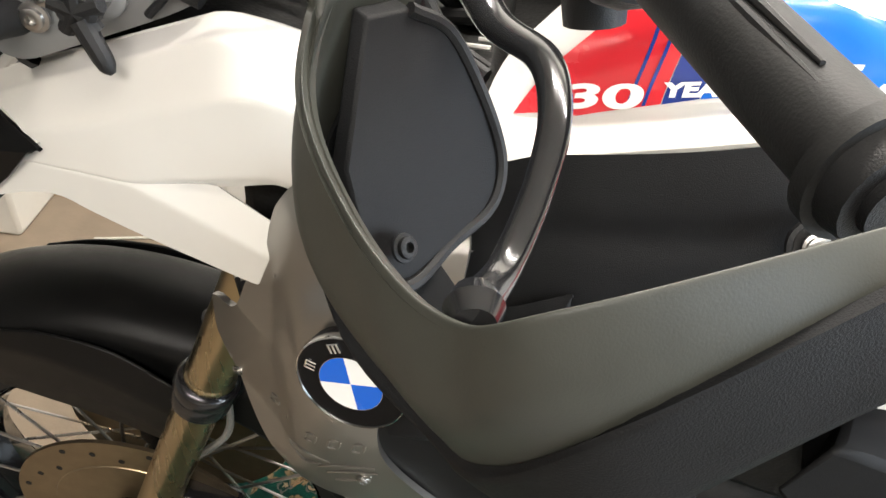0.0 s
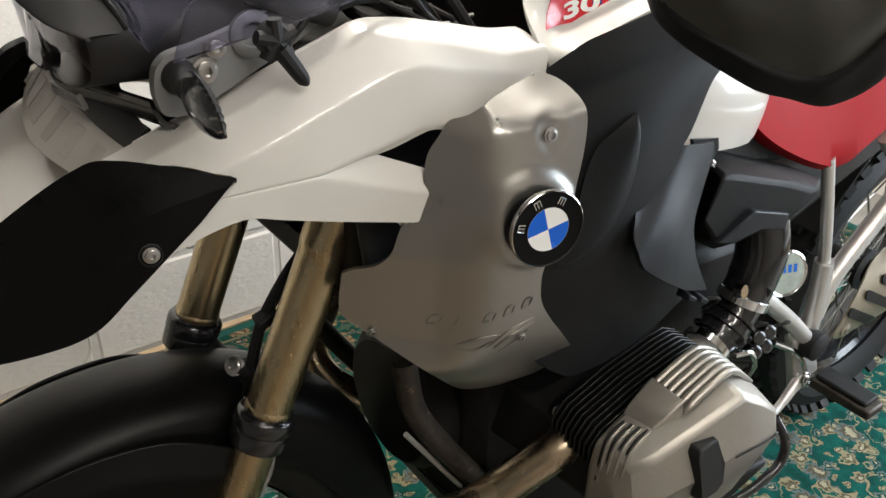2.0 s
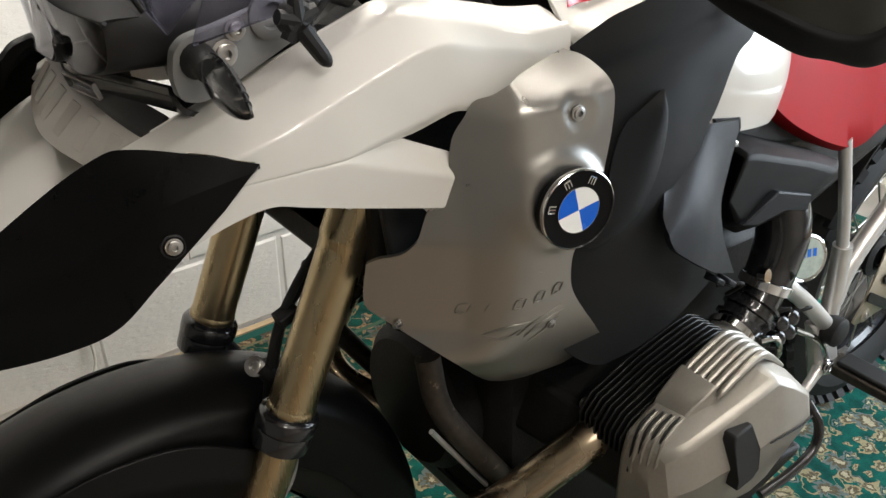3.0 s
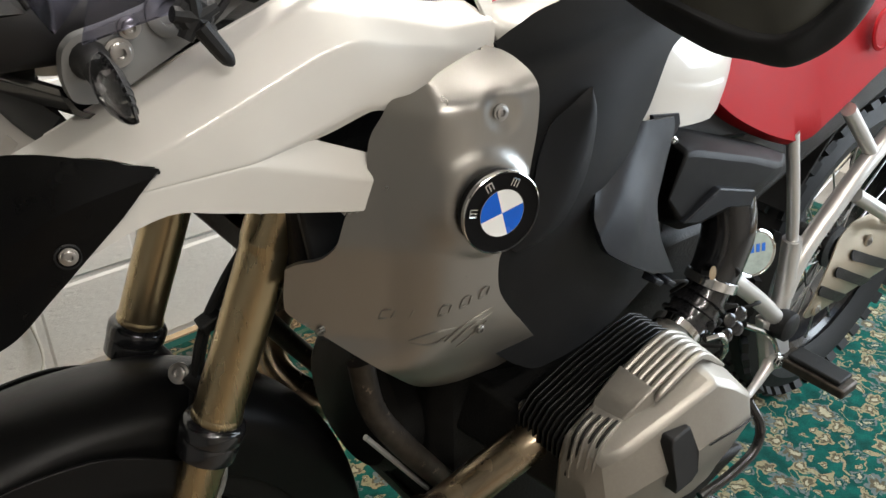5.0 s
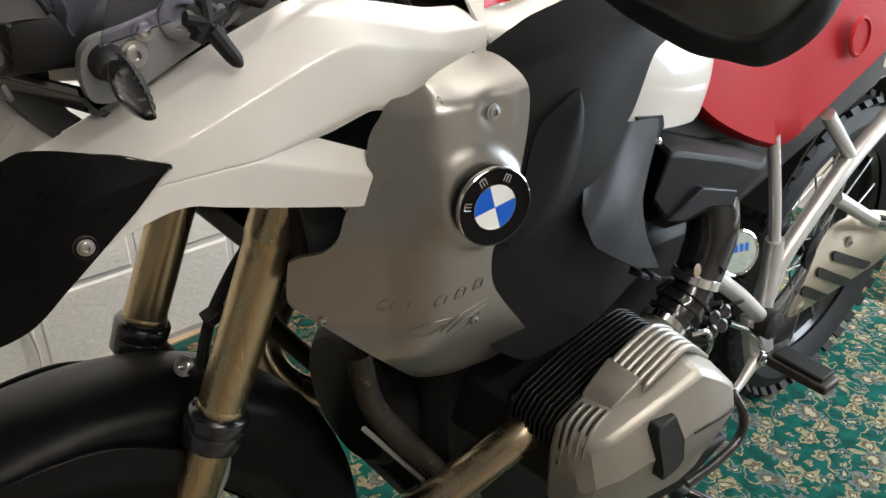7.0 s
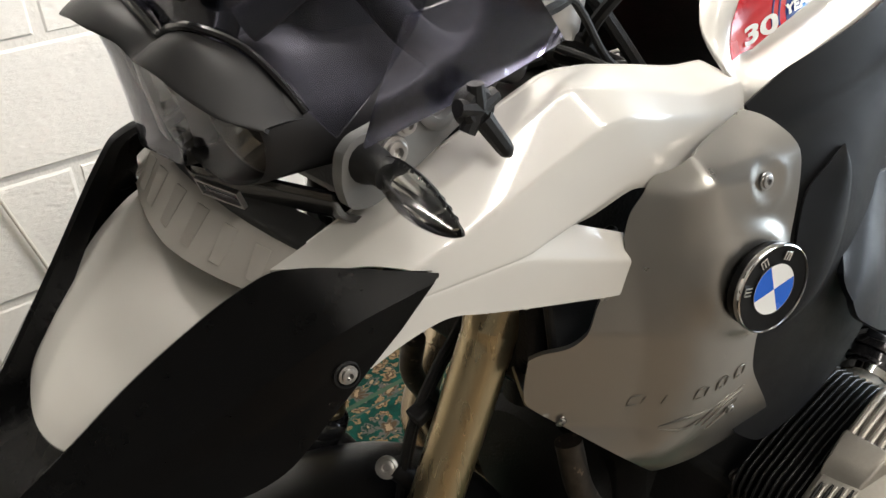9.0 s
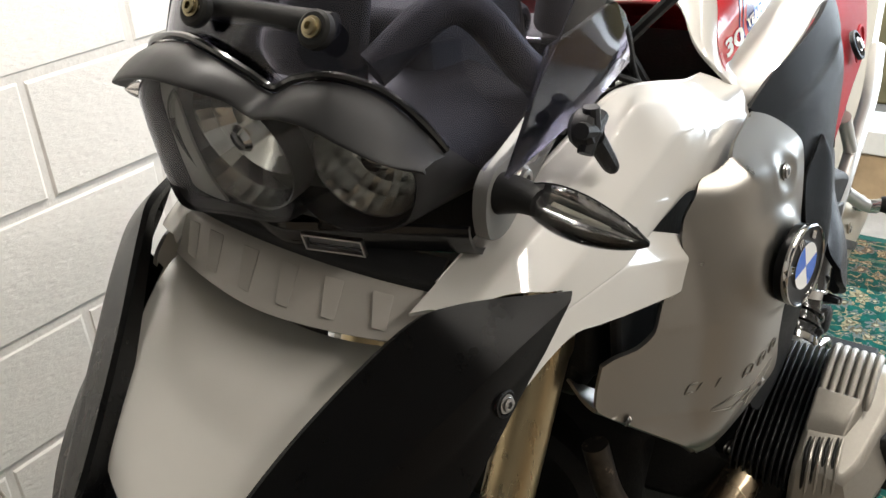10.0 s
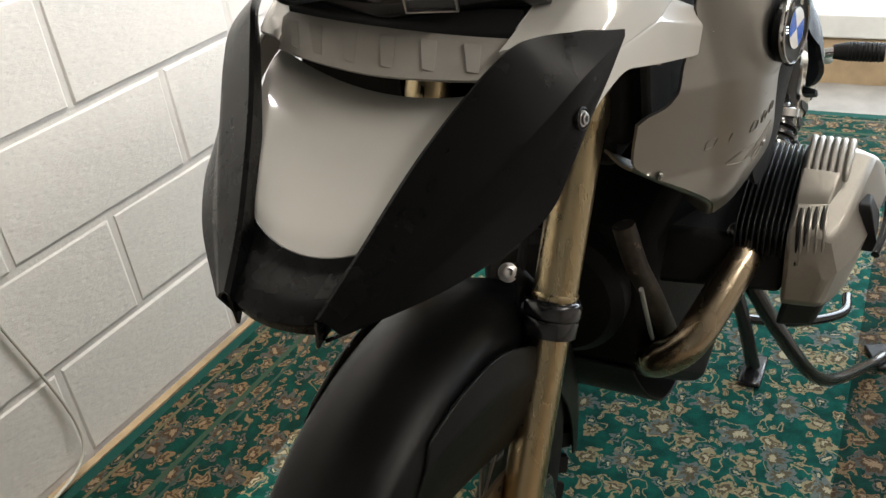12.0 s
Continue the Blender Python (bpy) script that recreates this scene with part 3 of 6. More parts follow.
def white_fairing(side):
    out = [(-0.216, 0.966), (-0.209, 0.972), (-0.162, 0.994), (-0.10, 1.023), (-0.035, 1.053), (-0.015, 1.056), (0.005, 1.056), (0.045, 1.053), (0.085, 1.043), (0.118, 1.036), (0.135, 1.034),
           (0.142, 1.028), (0.145, 1.018), (0.135, 0.9995), (0.105, 0.987), (0.075, 0.9735), (0.05, 0.9655), (0.028, 0.970), (0.012, 0.966), (-0.02, 0.954), (0.024, 0.934), (0.029, 0.918), (0.020, 0.905), (0.008, 0.892),
           (-0.06, 0.908), (-0.105, 0.919), (-0.132, 0.925), (-0.16, 0.919), (-0.196, 0.905), (-0.198, 0.925), (-0.185, 0.940), (-0.139, 0.961), (-0.175, 0.970)]
    line = flow(out, (0, 4, 11, 13, 19, 20, 23, 28, 31))
    fine = []
    for (x0, z0), (x1, z1) in zip(line, line[1:] + line[:1]):
        n = max(1, int(math.hypot(x1 - x0, z1 - z0) / 0.004))
        fine += [(x0 + (x1 - x0) * k / n, z0 + (z1 - z0) * k / n) for k in range(n)]
    bm = bmesh.new()
    bm.faces.new([bm.verts.new((x, 0, fair_in(x, z))) for x, z in fine])
    for v in np.arange(-0.21, 0.15, 0.006):
        bmesh.ops.bisect_plane(bm, geom=bm.verts[:] + bm.edges[:] + bm.faces[:], plane_co=(v, 0, 0), plane_no=(1, 0, 0), dist=1e-6)
    for w in [k + d for k in range(0, 7) for d in (-0.17, -0.12, -0.08, -0.04, 0, 0.04, 0.08, 0.12, 0.17, 0.4, 0.6)]:
        bmesh.ops.bisect_plane(bm, geom=bm.verts[:] + bm.edges[:] + bm.faces[:], plane_co=(0, 0, w), plane_no=(0, 0, 1), dist=1e-6)
    bmesh.ops.triangulate(bm, faces=[f for f in bm.faces if len(f.verts) > 4])
    for v in bm.verts:
        v.co = fair_out(v.co.x, v.co.z, -side if side < 0 else -1)
        if side > 0:
            v.co.y = abs(v.co.y)
        else:
            v.co.y = -abs(v.co.y)
    root = part("side_fairing", thicken(bm, 0.0035, (0, side, 0)), WHITE, bike, "pearl white side fairing with a long crease", smooth=40)
    rows = [[], [], [], []]
    for x in np.linspace(-0.19, 0.138, 26):
        y, z = -glide(x, FAIR_LINES[6][0], FAIR_LINES[6][2]), glide(x, FAIR_LINES[6][0], FAIR_LINES[6][1])
        wide = float(np.interp(x, (-0.19, -0.12, 0.0, 0.08, 0.138), (0.002, 0.008, 0.012, 0.012, 0.004)))
        for k, (inset, drop) in enumerate(((0.0005, -0.0015), (-0.12, 0.0008), (-0.5, 0.0), (-1.0, -0.006))):
            rows[k].append((x, side * (y + inset * (wide if k else 1)), z + drop))
    part("top_flange", patch(rows, 40, 12, 0.003, way=(0, side * 0.4, 1)), WHITE, root, smooth=60)
    return root


for s in (-1, 1):
    white_fairing(s)


# silver tank side panel
def smooth_top(a, b, soft):
    return 0.5 * (a + b + math.sqrt((a - b) ** 2 + soft ** 2))


def SILV_Y(x, z):
    """Flank, lower flank and front face as planes that meet in soft ridges."""
    upper = -0.2725 - 0.12 * (x - 0.119) + 0.17 * (z - 0.891)
    lower = -0.279 - 0.09 * (x - 0.10) - 0.19 * (z - 0.831) + 1.3 * max(0.0, 0.81 - z) ** 2
    front = -0.1705 - 1.0 * (x + 0.037) - 0.6 * max(0.0, x - 0.02) - 0.05 * (z - 0.80) + 0.35 * max(0.0, z - 0.86) - 0.55 * max(0.0, 0.77 - z)
    return smooth_top(smooth_top(upper, lower, 0.020), front, 0.028) - 0.003


def silver_depth(x, z):
    low = SILV_Y(x, z)
    # the upper facet tilts back from a soft crease
    facet = -0.2495 + 1.22 * (z - 0.9755 - 0.235 * (x - 0.085)) + max(0.0, 0.062 - x)
    y = smooth_top(low, facet, 0.006)
    d = math.hypot(x - 0.109, z - 0.965)
    y += 0.0016 / (1 + math.exp((d - 0.012) / 0.002))
    y -= 0.001 * math.exp(-((d - 0.018) / 0.004) ** 2)
    # lower edge rolled under
    d = max(0.0, z - float(np.interp(x, (-0.046, 0.02, 0.055, 0.10, 0.145, 0.185), (0.79, 0.73, 0.697, 0.676, 0.672, 0.693))))
    y += 0.011 * math.exp(-d / 0.013) / (1 + math.exp((0.012 - x) / 0.008))
    e = math.hypot((x - 0.086), z - 0.896)
    y -= 0.0065 / (1 + math.exp((e - 0.0425) / 0.003))
    return y


def silver_panel(side):
    out = [(0.122, 1.008), (0.134, 1.003), (0.142, 0.995), (0.146, 0.983), (0.143, 0.955), (0.136, 0.927), (0.127, 0.90), (0.116, 0.875), (0.103, 0.85), (0.100, 0.832), (0.104, 0.808), (0.120, 0.782),
           (0.150, 0.744), (0.176, 0.712), (0.185, 0.701), (0.184, 0.693), (0.170, 0.684), (0.145, 0.672), (0.10, 0.676), (0.055, 0.697), (0.02, 0.730), (-0.018, 0.765), (-0.042, 0.788), (-0.046, 0.803), (-0.044, 0.836),
           (-0.036, 0.842), (-0.022, 0.848), (-0.012, 0.862), (-0.003, 0.886), (0.008, 0.905), (0.015, 0.922), (0.018, 0.940), (0.024, 0.958), (0.036, 0.976), (0.050, 0.983), (0.072, 0.995)]
    f = (lambda x, z: silver_depth(x, z)) if side < 0 else (lambda x, z: -silver_depth(x, z))
    root = part("tank_side_panel", skin(flow(out, (0, 15, 24, 30)), f, 0.004, 0.005, way=(0, side, 0)), SILVER, bike, "satin silver tank side panel with embossed bars", smooth=50, bevel=0.002)
    for x, z, r in ((0.109, 0.965, 0.0052), (0.089, 0.771, 0.004), (0.158, 0.694, 0.004), (-0.024, 0.775, 0.004)):
        bolt(root, (x, -side * silver_depth(x, z), z), (-0.1, side, 0.1 if z > 0.9 else -0.3), r, 0.0032, STEEL)
    rim = [(-0.042, 0.789), (-0.018, 0.766), (0.02, 0.731), (0.055, 0.698), (0.10, 0.678), (0.145, 0.674)]
    flap = [[(x + 0.10 * k, -side * (silver_depth(x, z) + d), z - drop) for x, z in rim] for k, d, drop in ((0, 0.003, 0.0), (0.02, 0.008, 0.004), (0.10, 0.022, 0.004), (0.2, 0.042, -0.006))]
    part("lower_flap", patch(flap, 24, 16, 0.003, way=(-0.3, side, -1)), SILVER, root, smooth=50)
    return root


silver = {s: silver_panel(s) for s in (-1, 1)}


def emboss(parent):
    """Low raised strokes where the model lettering is pressed into the panel."""
    def stroke(pts, r):
        p = [(x, silver_depth(x, z) - 0.0006, z) for x, z in pts]
        part("embossed_stroke", tube(p, [r * 0.4, r, r, r * 0.4], 8, 8, len(pts) > 2), SILVER, parent)

    for k in range(5):
        x, z = 0.012 + k * 0.0175, 0.7905 + k * 0.0042
        lean, h = 0.0025, 0.0095
        stroke([(x, z), (x + lean, z + h)], 0.0009)
        if k != 1:
            stroke([(x + lean, z + h), (x + lean + 0.006, z + h + 0.0018)], 0.0009)
            stroke([(x + 0.008 + lean, z + h + 0.001), (x + 0.008, z + 0.002)], 0.0009)
            stroke([(x, z), (x + 0.006, z + 0.0016)], 0.0009)
    for pts in (((0.03, 0.770), (0.045, 0.780), (0.065, 0.782)), ((0.03, 0.768), (0.045, 0.767), (0.058, 0.775)), ((0.055, 0.768), (0.07, 0.781), (0.098, 0.793)),
                ((0.062, 0.765), (0.076, 0.776), (0.1, 0.786)), ((0.068, 0.757), (0.082, 0.766), (0.095, 0.779))):
        stroke(pts, 0.0012)


emboss(silver[-1])


def emblem(parent, side):
    """Round badge: chrome rims, black ring with plain marks, blue and white quarters."""
    c, way = Vector((0.0875, side * 0.2815, 0.896)), Vector((-0.20, side, 0.06)).normalized()
    m = facing(c, way)
    root = part("badge", lathe([(0.0335, -0.008), (0.0345, 0.001), (0.034, 0.0032), (0.0325, 0.0034), (0.030, 0.003), (0.0, 0.003)], m, 48), ENAMEL, parent, "round enamel badge with blue and white quarters")
    part("chrome_rim", lathe([(0.0338, -0.002), (0.0352, 0.001), (0.0348, 0.0042), (0.0340, 0.0048), (0.0336, 0.0035)], m, 64), CHROME, root)
    part("inner_rim", lathe([(0.0198, 0.003), (0.0198, 0.0043), (0.0201, 0.0043), (0.0201, 0.003)], m, 40), CHROME, root)
    # quarters lie in the upright frame of the badge
    up = Vector((0, 0, 1))
    right = (up.cross(way) if side < 0 else way.cross(up)).normalized()
    right = way.cross(up).normalized() * -1
    v = way.cross(right).normalized()
    if v.z < 0:
        v = -v
    for k in range(4):
        a0 = math.pi / 2 * k + math.radians(14)
        bm = bmesh.new()
        ring = [c + way * 0.0038 + 0.0002 * way]
        pts = [c + way * 0.0042] + [c + way * 0.0042 + 0.0198 * (math.cos(a) * right + math.sin(a) * v) for a in np.linspace(a0, a0 + math.pi / 2, 13)]
        bm.faces.new([bm.verts.new(p) for p in pts])
        part("quarter", bm, ROUNDBLUE if k % 2 == 1 else PAPER, root)
    for a in (168, 115, 63):
        a = math.radians(a)
        p = c + way * 0.0036 + 0.0262 * (math.cos(a) * right + math.sin(a) * v)
        t, r = -math.sin(a) * right + math.cos(a) * v, math.cos(a) * right + math.sin(a) * v
        bm = bmesh.new()
        for du in (-0.0028, 0.0, 0.0028):
            tube([p + t * du - r * 0.0032, p + t * du + r * 0.0032], 0.0008, 6, 2, False, bm=bm)
        tube([p - t * 0.003 + r * 0.003, p + t * 0.003 + r * 0.003], 0.0008, 6, 2, False, bm=bm)
        part("plain_mark", bm, CHROME, root)


for s in (-1, 1):
    emblem(silver[s], s)

# charcoal tank cover behind the silver panel
TANKC_Y = rbf([(0.136, -0.214, 1.004), (0.186, -0.224, 1.028), (0.25, -0.232, 1.045), (0.321, -0.232, 1.058), (0.379, -0.228, 1.047), (0.31, -0.258, 1.015), (0.16, -0.246, 0.975),
               (0.119, -0.278, 0.87), (0.215, -0.274, 0.94), (0.275, -0.264, 0.911), (0.313, -0.258, 0.98), (0.20, -0.272, 0.80), (0.23, -0.255, 0.69), (0.12, -0.262, 0.78), (0.369, -0.245, 0.713), (0.34, -0.255, 0.80)], 1e-4)


def tank_cover(side):
    out = [(0.136, 1.006), (0.160, 1.018), (0.186, 1.029), (0.25, 1.046), (0.30, 1.058), (0.325, 1.060), (0.350, 1.055), (0.381, 1.045), (0.378, 1.030), (0.345, 0.99), (0.314, 0.975), (0.290, 0.930), (0.272, 0.905), (0.29, 0.86),
           (0.31, 0.80), (0.34, 0.745), (0.365, 0.715), (0.335, 0.698), (0.28, 0.680), (0.21, 0.672), (0.165, 0.682), (0.10, 0.75), (0.085, 0.83), (0.095, 0.90), (0.12, 0.95), (0.14, 0.985)]
    fold = lambda x, z: 0.0035 * math.exp(-((z - 0.982 - 0.20 * (x - 0.14)) / 0.007) ** 2) - 0.003 / (1 + math.exp((0.988 + 0.20 * (x - 0.14) - z) / 0.004))
    f = lambda x, z: -side * (TANKC_Y(x, z) + 0.002 + fold(x, z))
    root = part("tank_cover", skin(flow(out, (0, 7)), f, 0.006, 0.006, way=(0, side, 0)), CHARCOAL, bike, "matte charcoal plastic tank cover", bevel=0.002, smooth=45)
    back = [(0.204, 0.967), (0.203, 0.950), (0.195, 0.922), (0.181, 0.893), (0.160, 0.866), (0.132, 0.850), (0.112, 0.848)]
    front = [(0.204, 0.968), (0.182, 0.958), (0.158, 0.945), (0.142, 0.925), (0.130, 0.900), (0.118, 0.875), (0.106, 0.852)]
    rows = []
    for u, lift in ((0.0, 0.001), (0.05, 0.0045), (0.4, 0.0075), (1.0, 0.002)):
        rows.append([(a[0] + (c[0] - a[0]) * u, 0, a[1] + (c[1] - a[1]) * u, lift) for a, c in zip(back, front)])
    rows = [[(x, side * (lift * (0.3 if k == 0 else 1) - TANKC_Y(x, z)), z) for k, (x, _, z, lift) in enumerate(r)] for r in rows]
    part("air_scoop", patch(rows, 30, 16, 0.003, way=(0, side, 0)), CHARCOAL, root, smooth=50)
    bolt(root, (0.315, side * 0.2655, 1.021), (0, side, 0.5), 0.0052, 0.004, STEEL)
    part("bolt_well", lathe([(0.0145, -0.002), (0.0145, 0.002), (0.012, 0.0025), (0.0105, -0.001), (0, -0.0012)], facing((0.315, side * 0.2645, 1.0205), (0, side, 0.5)), 24), BLACK, root)
    return root


covers = {s: tank_cover(s) for s in (-1, 1)}


# painted tank
def tank():
    h = [[(0.1475, 0.208, 1.001), (0.163, 0.2155, 1.014), (0.188, 0.223, 1.028), (0.25, 0.228, 1.046), (0.32, 0.226, 1.059), (0.38, 0.222, 1.046), (0.43, 0.205, 1.020), (0.50, 0.17, 0.99)],
         [(0.1415, 0.196, 1.024), (0.160, 0.188, 1.025), (0.191, 0.181, 1.026), (0.25, 0.183, 1.0425), (0.32, 0.185, 1.058), (0.38, 0.196, 1.056), (0.44, 0.182, 1.031), (0.51, 0.152, 0.995)],
         [(0.152, 0.160, 1.050), (0.168, 0.164, 1.058), (0.200, 0.166, 1.068), (0.25, 0.170, 1.086), (0.32, 0.168, 1.099), (0.38, 0.160, 1.086), (0.44, 0.147, 1.046), (0.515, 0.12, 1.00)],
         [(0.186, 0.126, 1.080), (0.196, 0.131, 1.090), (0.220, 0.134, 1.104), (0.26, 0.136, 1.118), (0.33, 0.131, 1.121), (0.39, 0.121, 1.10), (0.45, 0.11, 1.056), (0.52, 0.10, 1.006)],
         [(0.196, 0.066, 1.092), (0.212, 0.070, 1.108), (0.232, 0.080, 1.124), (0.27, 0.085, 1.136), (0.33, 0.082, 1.134), (0.39, 0.075, 1.110), (0.45, 0.065, 1.062), (0.52, 0.055, 1.012)],
         [(0.198, 0.0, 1.096), (0.216, 0.0, 1.113), (0.235, 0.0, 1.130), (0.27, 0.0, 1.142), (0.33, 0.0, 1.138), (0.39, 0.0, 1.113), (0.45, 0.0, 1.064), (0.52, 0.0, 1.014)]]
    left = [[(x, -y, z) for x, y, z in r] for r in h]
    right = [r for r in h[-2::-1]]
    root = part("fuel_tank", patch(left + right, 48, 48, 0.004, way=(0, 0, 1)), WHITE, bike, "white fuel tank with red and blue decals", bevel=0.001)
    # filler cap
    part("filler_cap", lathe([(0.045, 0), (0.045, 0.006), (0.04, 0.009), (0.0, 0.010)], facing((0.27, 0, 1.14), (0, 0, 1)), 32), STEEL, root)
    return root


tank_root = tank()


FLANK_Y = rbf([(0.15, -0.190, 1.022), (0.186, -0.222, 1.030), (0.25, -0.228, 1.047), (0.32, -0.226, 1.060), (0.38, -0.222, 1.047), (0.43, -0.205, 1.020),
               (0.165, -0.178, 1.052), (0.19, -0.198, 1.064), (0.25, -0.203, 1.080), (0.32, -0.204, 1.088), (0.38, -0.198, 1.075), (0.44, -0.180, 1.040),
               (0.195, -0.140, 1.092), (0.215, -0.155, 1.103), (0.26, -0.160, 1.115), (0.33, -0.155, 1.115), (0.39, -0.145, 1.098), (0.45, -0.125, 1.055)], 0.0)


def flank_triangles():
    """The left flank of the tank as triangles over (x, z)."""
    me = tank_root.data
    me.calc_loop_triangles()
    co = np.array([v.co[:] for v in me.vertices])
    tri = np.array([t.vertices[:] for t in me.loop_triangles])
    p = co[tri]
    keep = (p[:, :, 1].max(1) < -0.07) & (p[:, :, 1].min(1) > -0.188) & (p[:, :, 0].min(1) > 0.1)
    return p[keep]


FLANK = flank_triangles()


def on_flank(x, z):
    """The outermost y of the tank at (x, z)."""
    a, b, c = FLANK[:, 0], FLANK[:, 1], FLANK[:, 2]
    d = (b[:, 2] - c[:, 2]) * (a[:, 0] - c[:, 0]) + (c[:, 0] - b[:, 0]) * (a[:, 2] - c[:, 2])
    d = np.where(np.abs(d) < 1e-12, 1e-12, d)
    u = ((b[:, 2] - c[:, 2]) * (x - c[:, 0]) + (c[:, 0] - b[:, 0]) * (z - c[:, 2])) / d
    v = ((c[:, 2] - a[:, 2]) * (x - c[:, 0]) + (a[:, 0] - c[:, 0]) * (z - c[:, 2])) / d
    ok = (u > -1e-3) & (v > -1e-3) & (u + v < 1.001)
    if not ok.any():
        return FLANK_Y(x, z)
    return float((u * a[:, 1] + v * b[:, 1] + (1 - u - v) * c[:, 1])[ok].min())


def decal(name, outline, mat, lift, label=""):
    return part(name, skin(outline, lambda x, z: on_flank(x, z) - lift, 0.005, 0.0004), mat, tank_root, label)


decal("red_decal", [(0.160, 1.0285), (0.177, 1.052), (0.197, 1.071), (0.215, 1.089), (0.25, 1.094), (0.240, 1.0425), (0.196, 1.0285)], RED, 0.0008, "red decal wedge")
decal("navy_decal", [(0.2405, 1.0425), (0.2505, 1.094), (0.272, 1.100), (0.260, 1.0485)], NAVY, 0.0008, "dark blue decal band")
decal("blue_decal", [(0.2605, 1.0485), (0.2725, 1.100), (0.31, 1.105), (0.35, 1.096), (0.40, 1.071), (0.442, 1.036), (0.40, 1.058), (0.362, 1.0645), (0.32, 1.0625)], BLUE, 0.0008, "bright blue decal swoosh")
for k in range(2):
    x = 0.222 + 0.008 * k
    decal("thin_stripe", [(x, 1.040), (x + 0.002, 1.0405), (x + 0.012, 1.090), (x + 0.010, 1.090)], NAVY, 0.0014)


def lettering(text, x, z, size, slope, stretch=1.0, name="lettering"):
    """Printed letters laid on the tank's flank."""
    data = bpy.data.curves.new(name, "FONT")
    data.body, data.size, data.extrude, data.offset = text, size, 0.0, 0.0006
    ob = bpy.data.objects.new(name, data)
    scene.collection.objects.link(ob)
    bpy.context.view_layer.update()
    me = bpy.data.meshes.new_from_object(ob.evaluated_get(bpy.context.evaluated_depsgraph_get()))
    bpy.data.objects.remove(ob)
    bm = bmesh.new()
    bm.from_mesh(me)
    bmesh.ops.triangulate(bm, faces=bm.faces)
    for v in bm.verts:
        u = v.co.x * stretch
        px, pz = x + u + v.co.y * 0.12, z + v.co.y + u * slope
        v.co = (px, on_flank(px, pz) - 0.0020, pz)
    return part(name, bm, PAPER, tank_root, "white printed lettering")


lettering("30", 0.186, 1.0315, 0.0185, 0.17, 2.35)
lettering("YEARS", 0.2405, 1.0470, 0.0105, 0.18, 1.5)
for k in range(2):
    x, z = 0.296 + 0.023 * k, 1.0615 + 0.0025 * k
    for a in range(3):
        decal("plain_bar", [(x, z + a * 0.0045), (x + 0.019, z + 0.002 + a * 0.0045), (x + 0.0197, z + 0.0048 + a * 0.0045), (x + 0.0007, z + 0.0028 + a * 0.0045)], PAPER, 0.0016)

# ---- front of the motorcycle ----
CASTGREY = material("grey_moulding", (0.15, 0.15, 0.145), 0.4, vary=0.1, bump=0.05, bump_scale=900)
MIRROR = material("vacuum_chrome", (0.72, 0.72, 0.70), 0.16, metal=1.0, vary=0.02)
# the machine leans a little to its left on its stand
TILT_SIN, TILT_COS = math.sin(radians(4.2)), math.cos(radians(4.2))


def leaned(p):
    x, y, z = p
    return (x, y * TILT_COS - (z - 0.965) * TILT_SIN, 0.965 + y * TILT_SIN + (z - 0.965) * TILT_COS)


def upright(p):
    x, y, z = p
    return (x, y * TILT_COS + (z - 0.965) * TILT_SIN, 0.965 - y * TILT_SIN + (z - 0.965) * TILT_COS)


def other_side(rows):
    """Rows mirrored about the leaning middle plane of the machine."""
    return [[leaned((q[0], -q[1], q[2])) for q in map(upright, r)] for r in rows]


BEAK_TOP = [(-0.404, -0.034, 0.822), (-0.362, -0.050, 0.856), (-0.30, -0.080, 0.915), (-0.240, -0.117, 0.966), (-0.209, -0.138, 0.976), (-0.139, -0.183, 0.962)]
BEAK_MID = [(-0.402, -0.042, 0.815), (-0.345, -0.085, 0.848), (-0.285, -0.125, 0.890), (-0.235, -0.156, 0.925), (-0.20, -0.172, 0.945), (-0.145, -0.185, 0.958)]
BEAK_LOW = [(-0.397, -0.050, 0.806), (-0.345, -0.105, 0.822), (-0.295, -0.142, 0.838), (-0.255, -0.160, 0.853), (-0.222, -0.168, 0.882), (-0.193, -0.173, 0.908)]


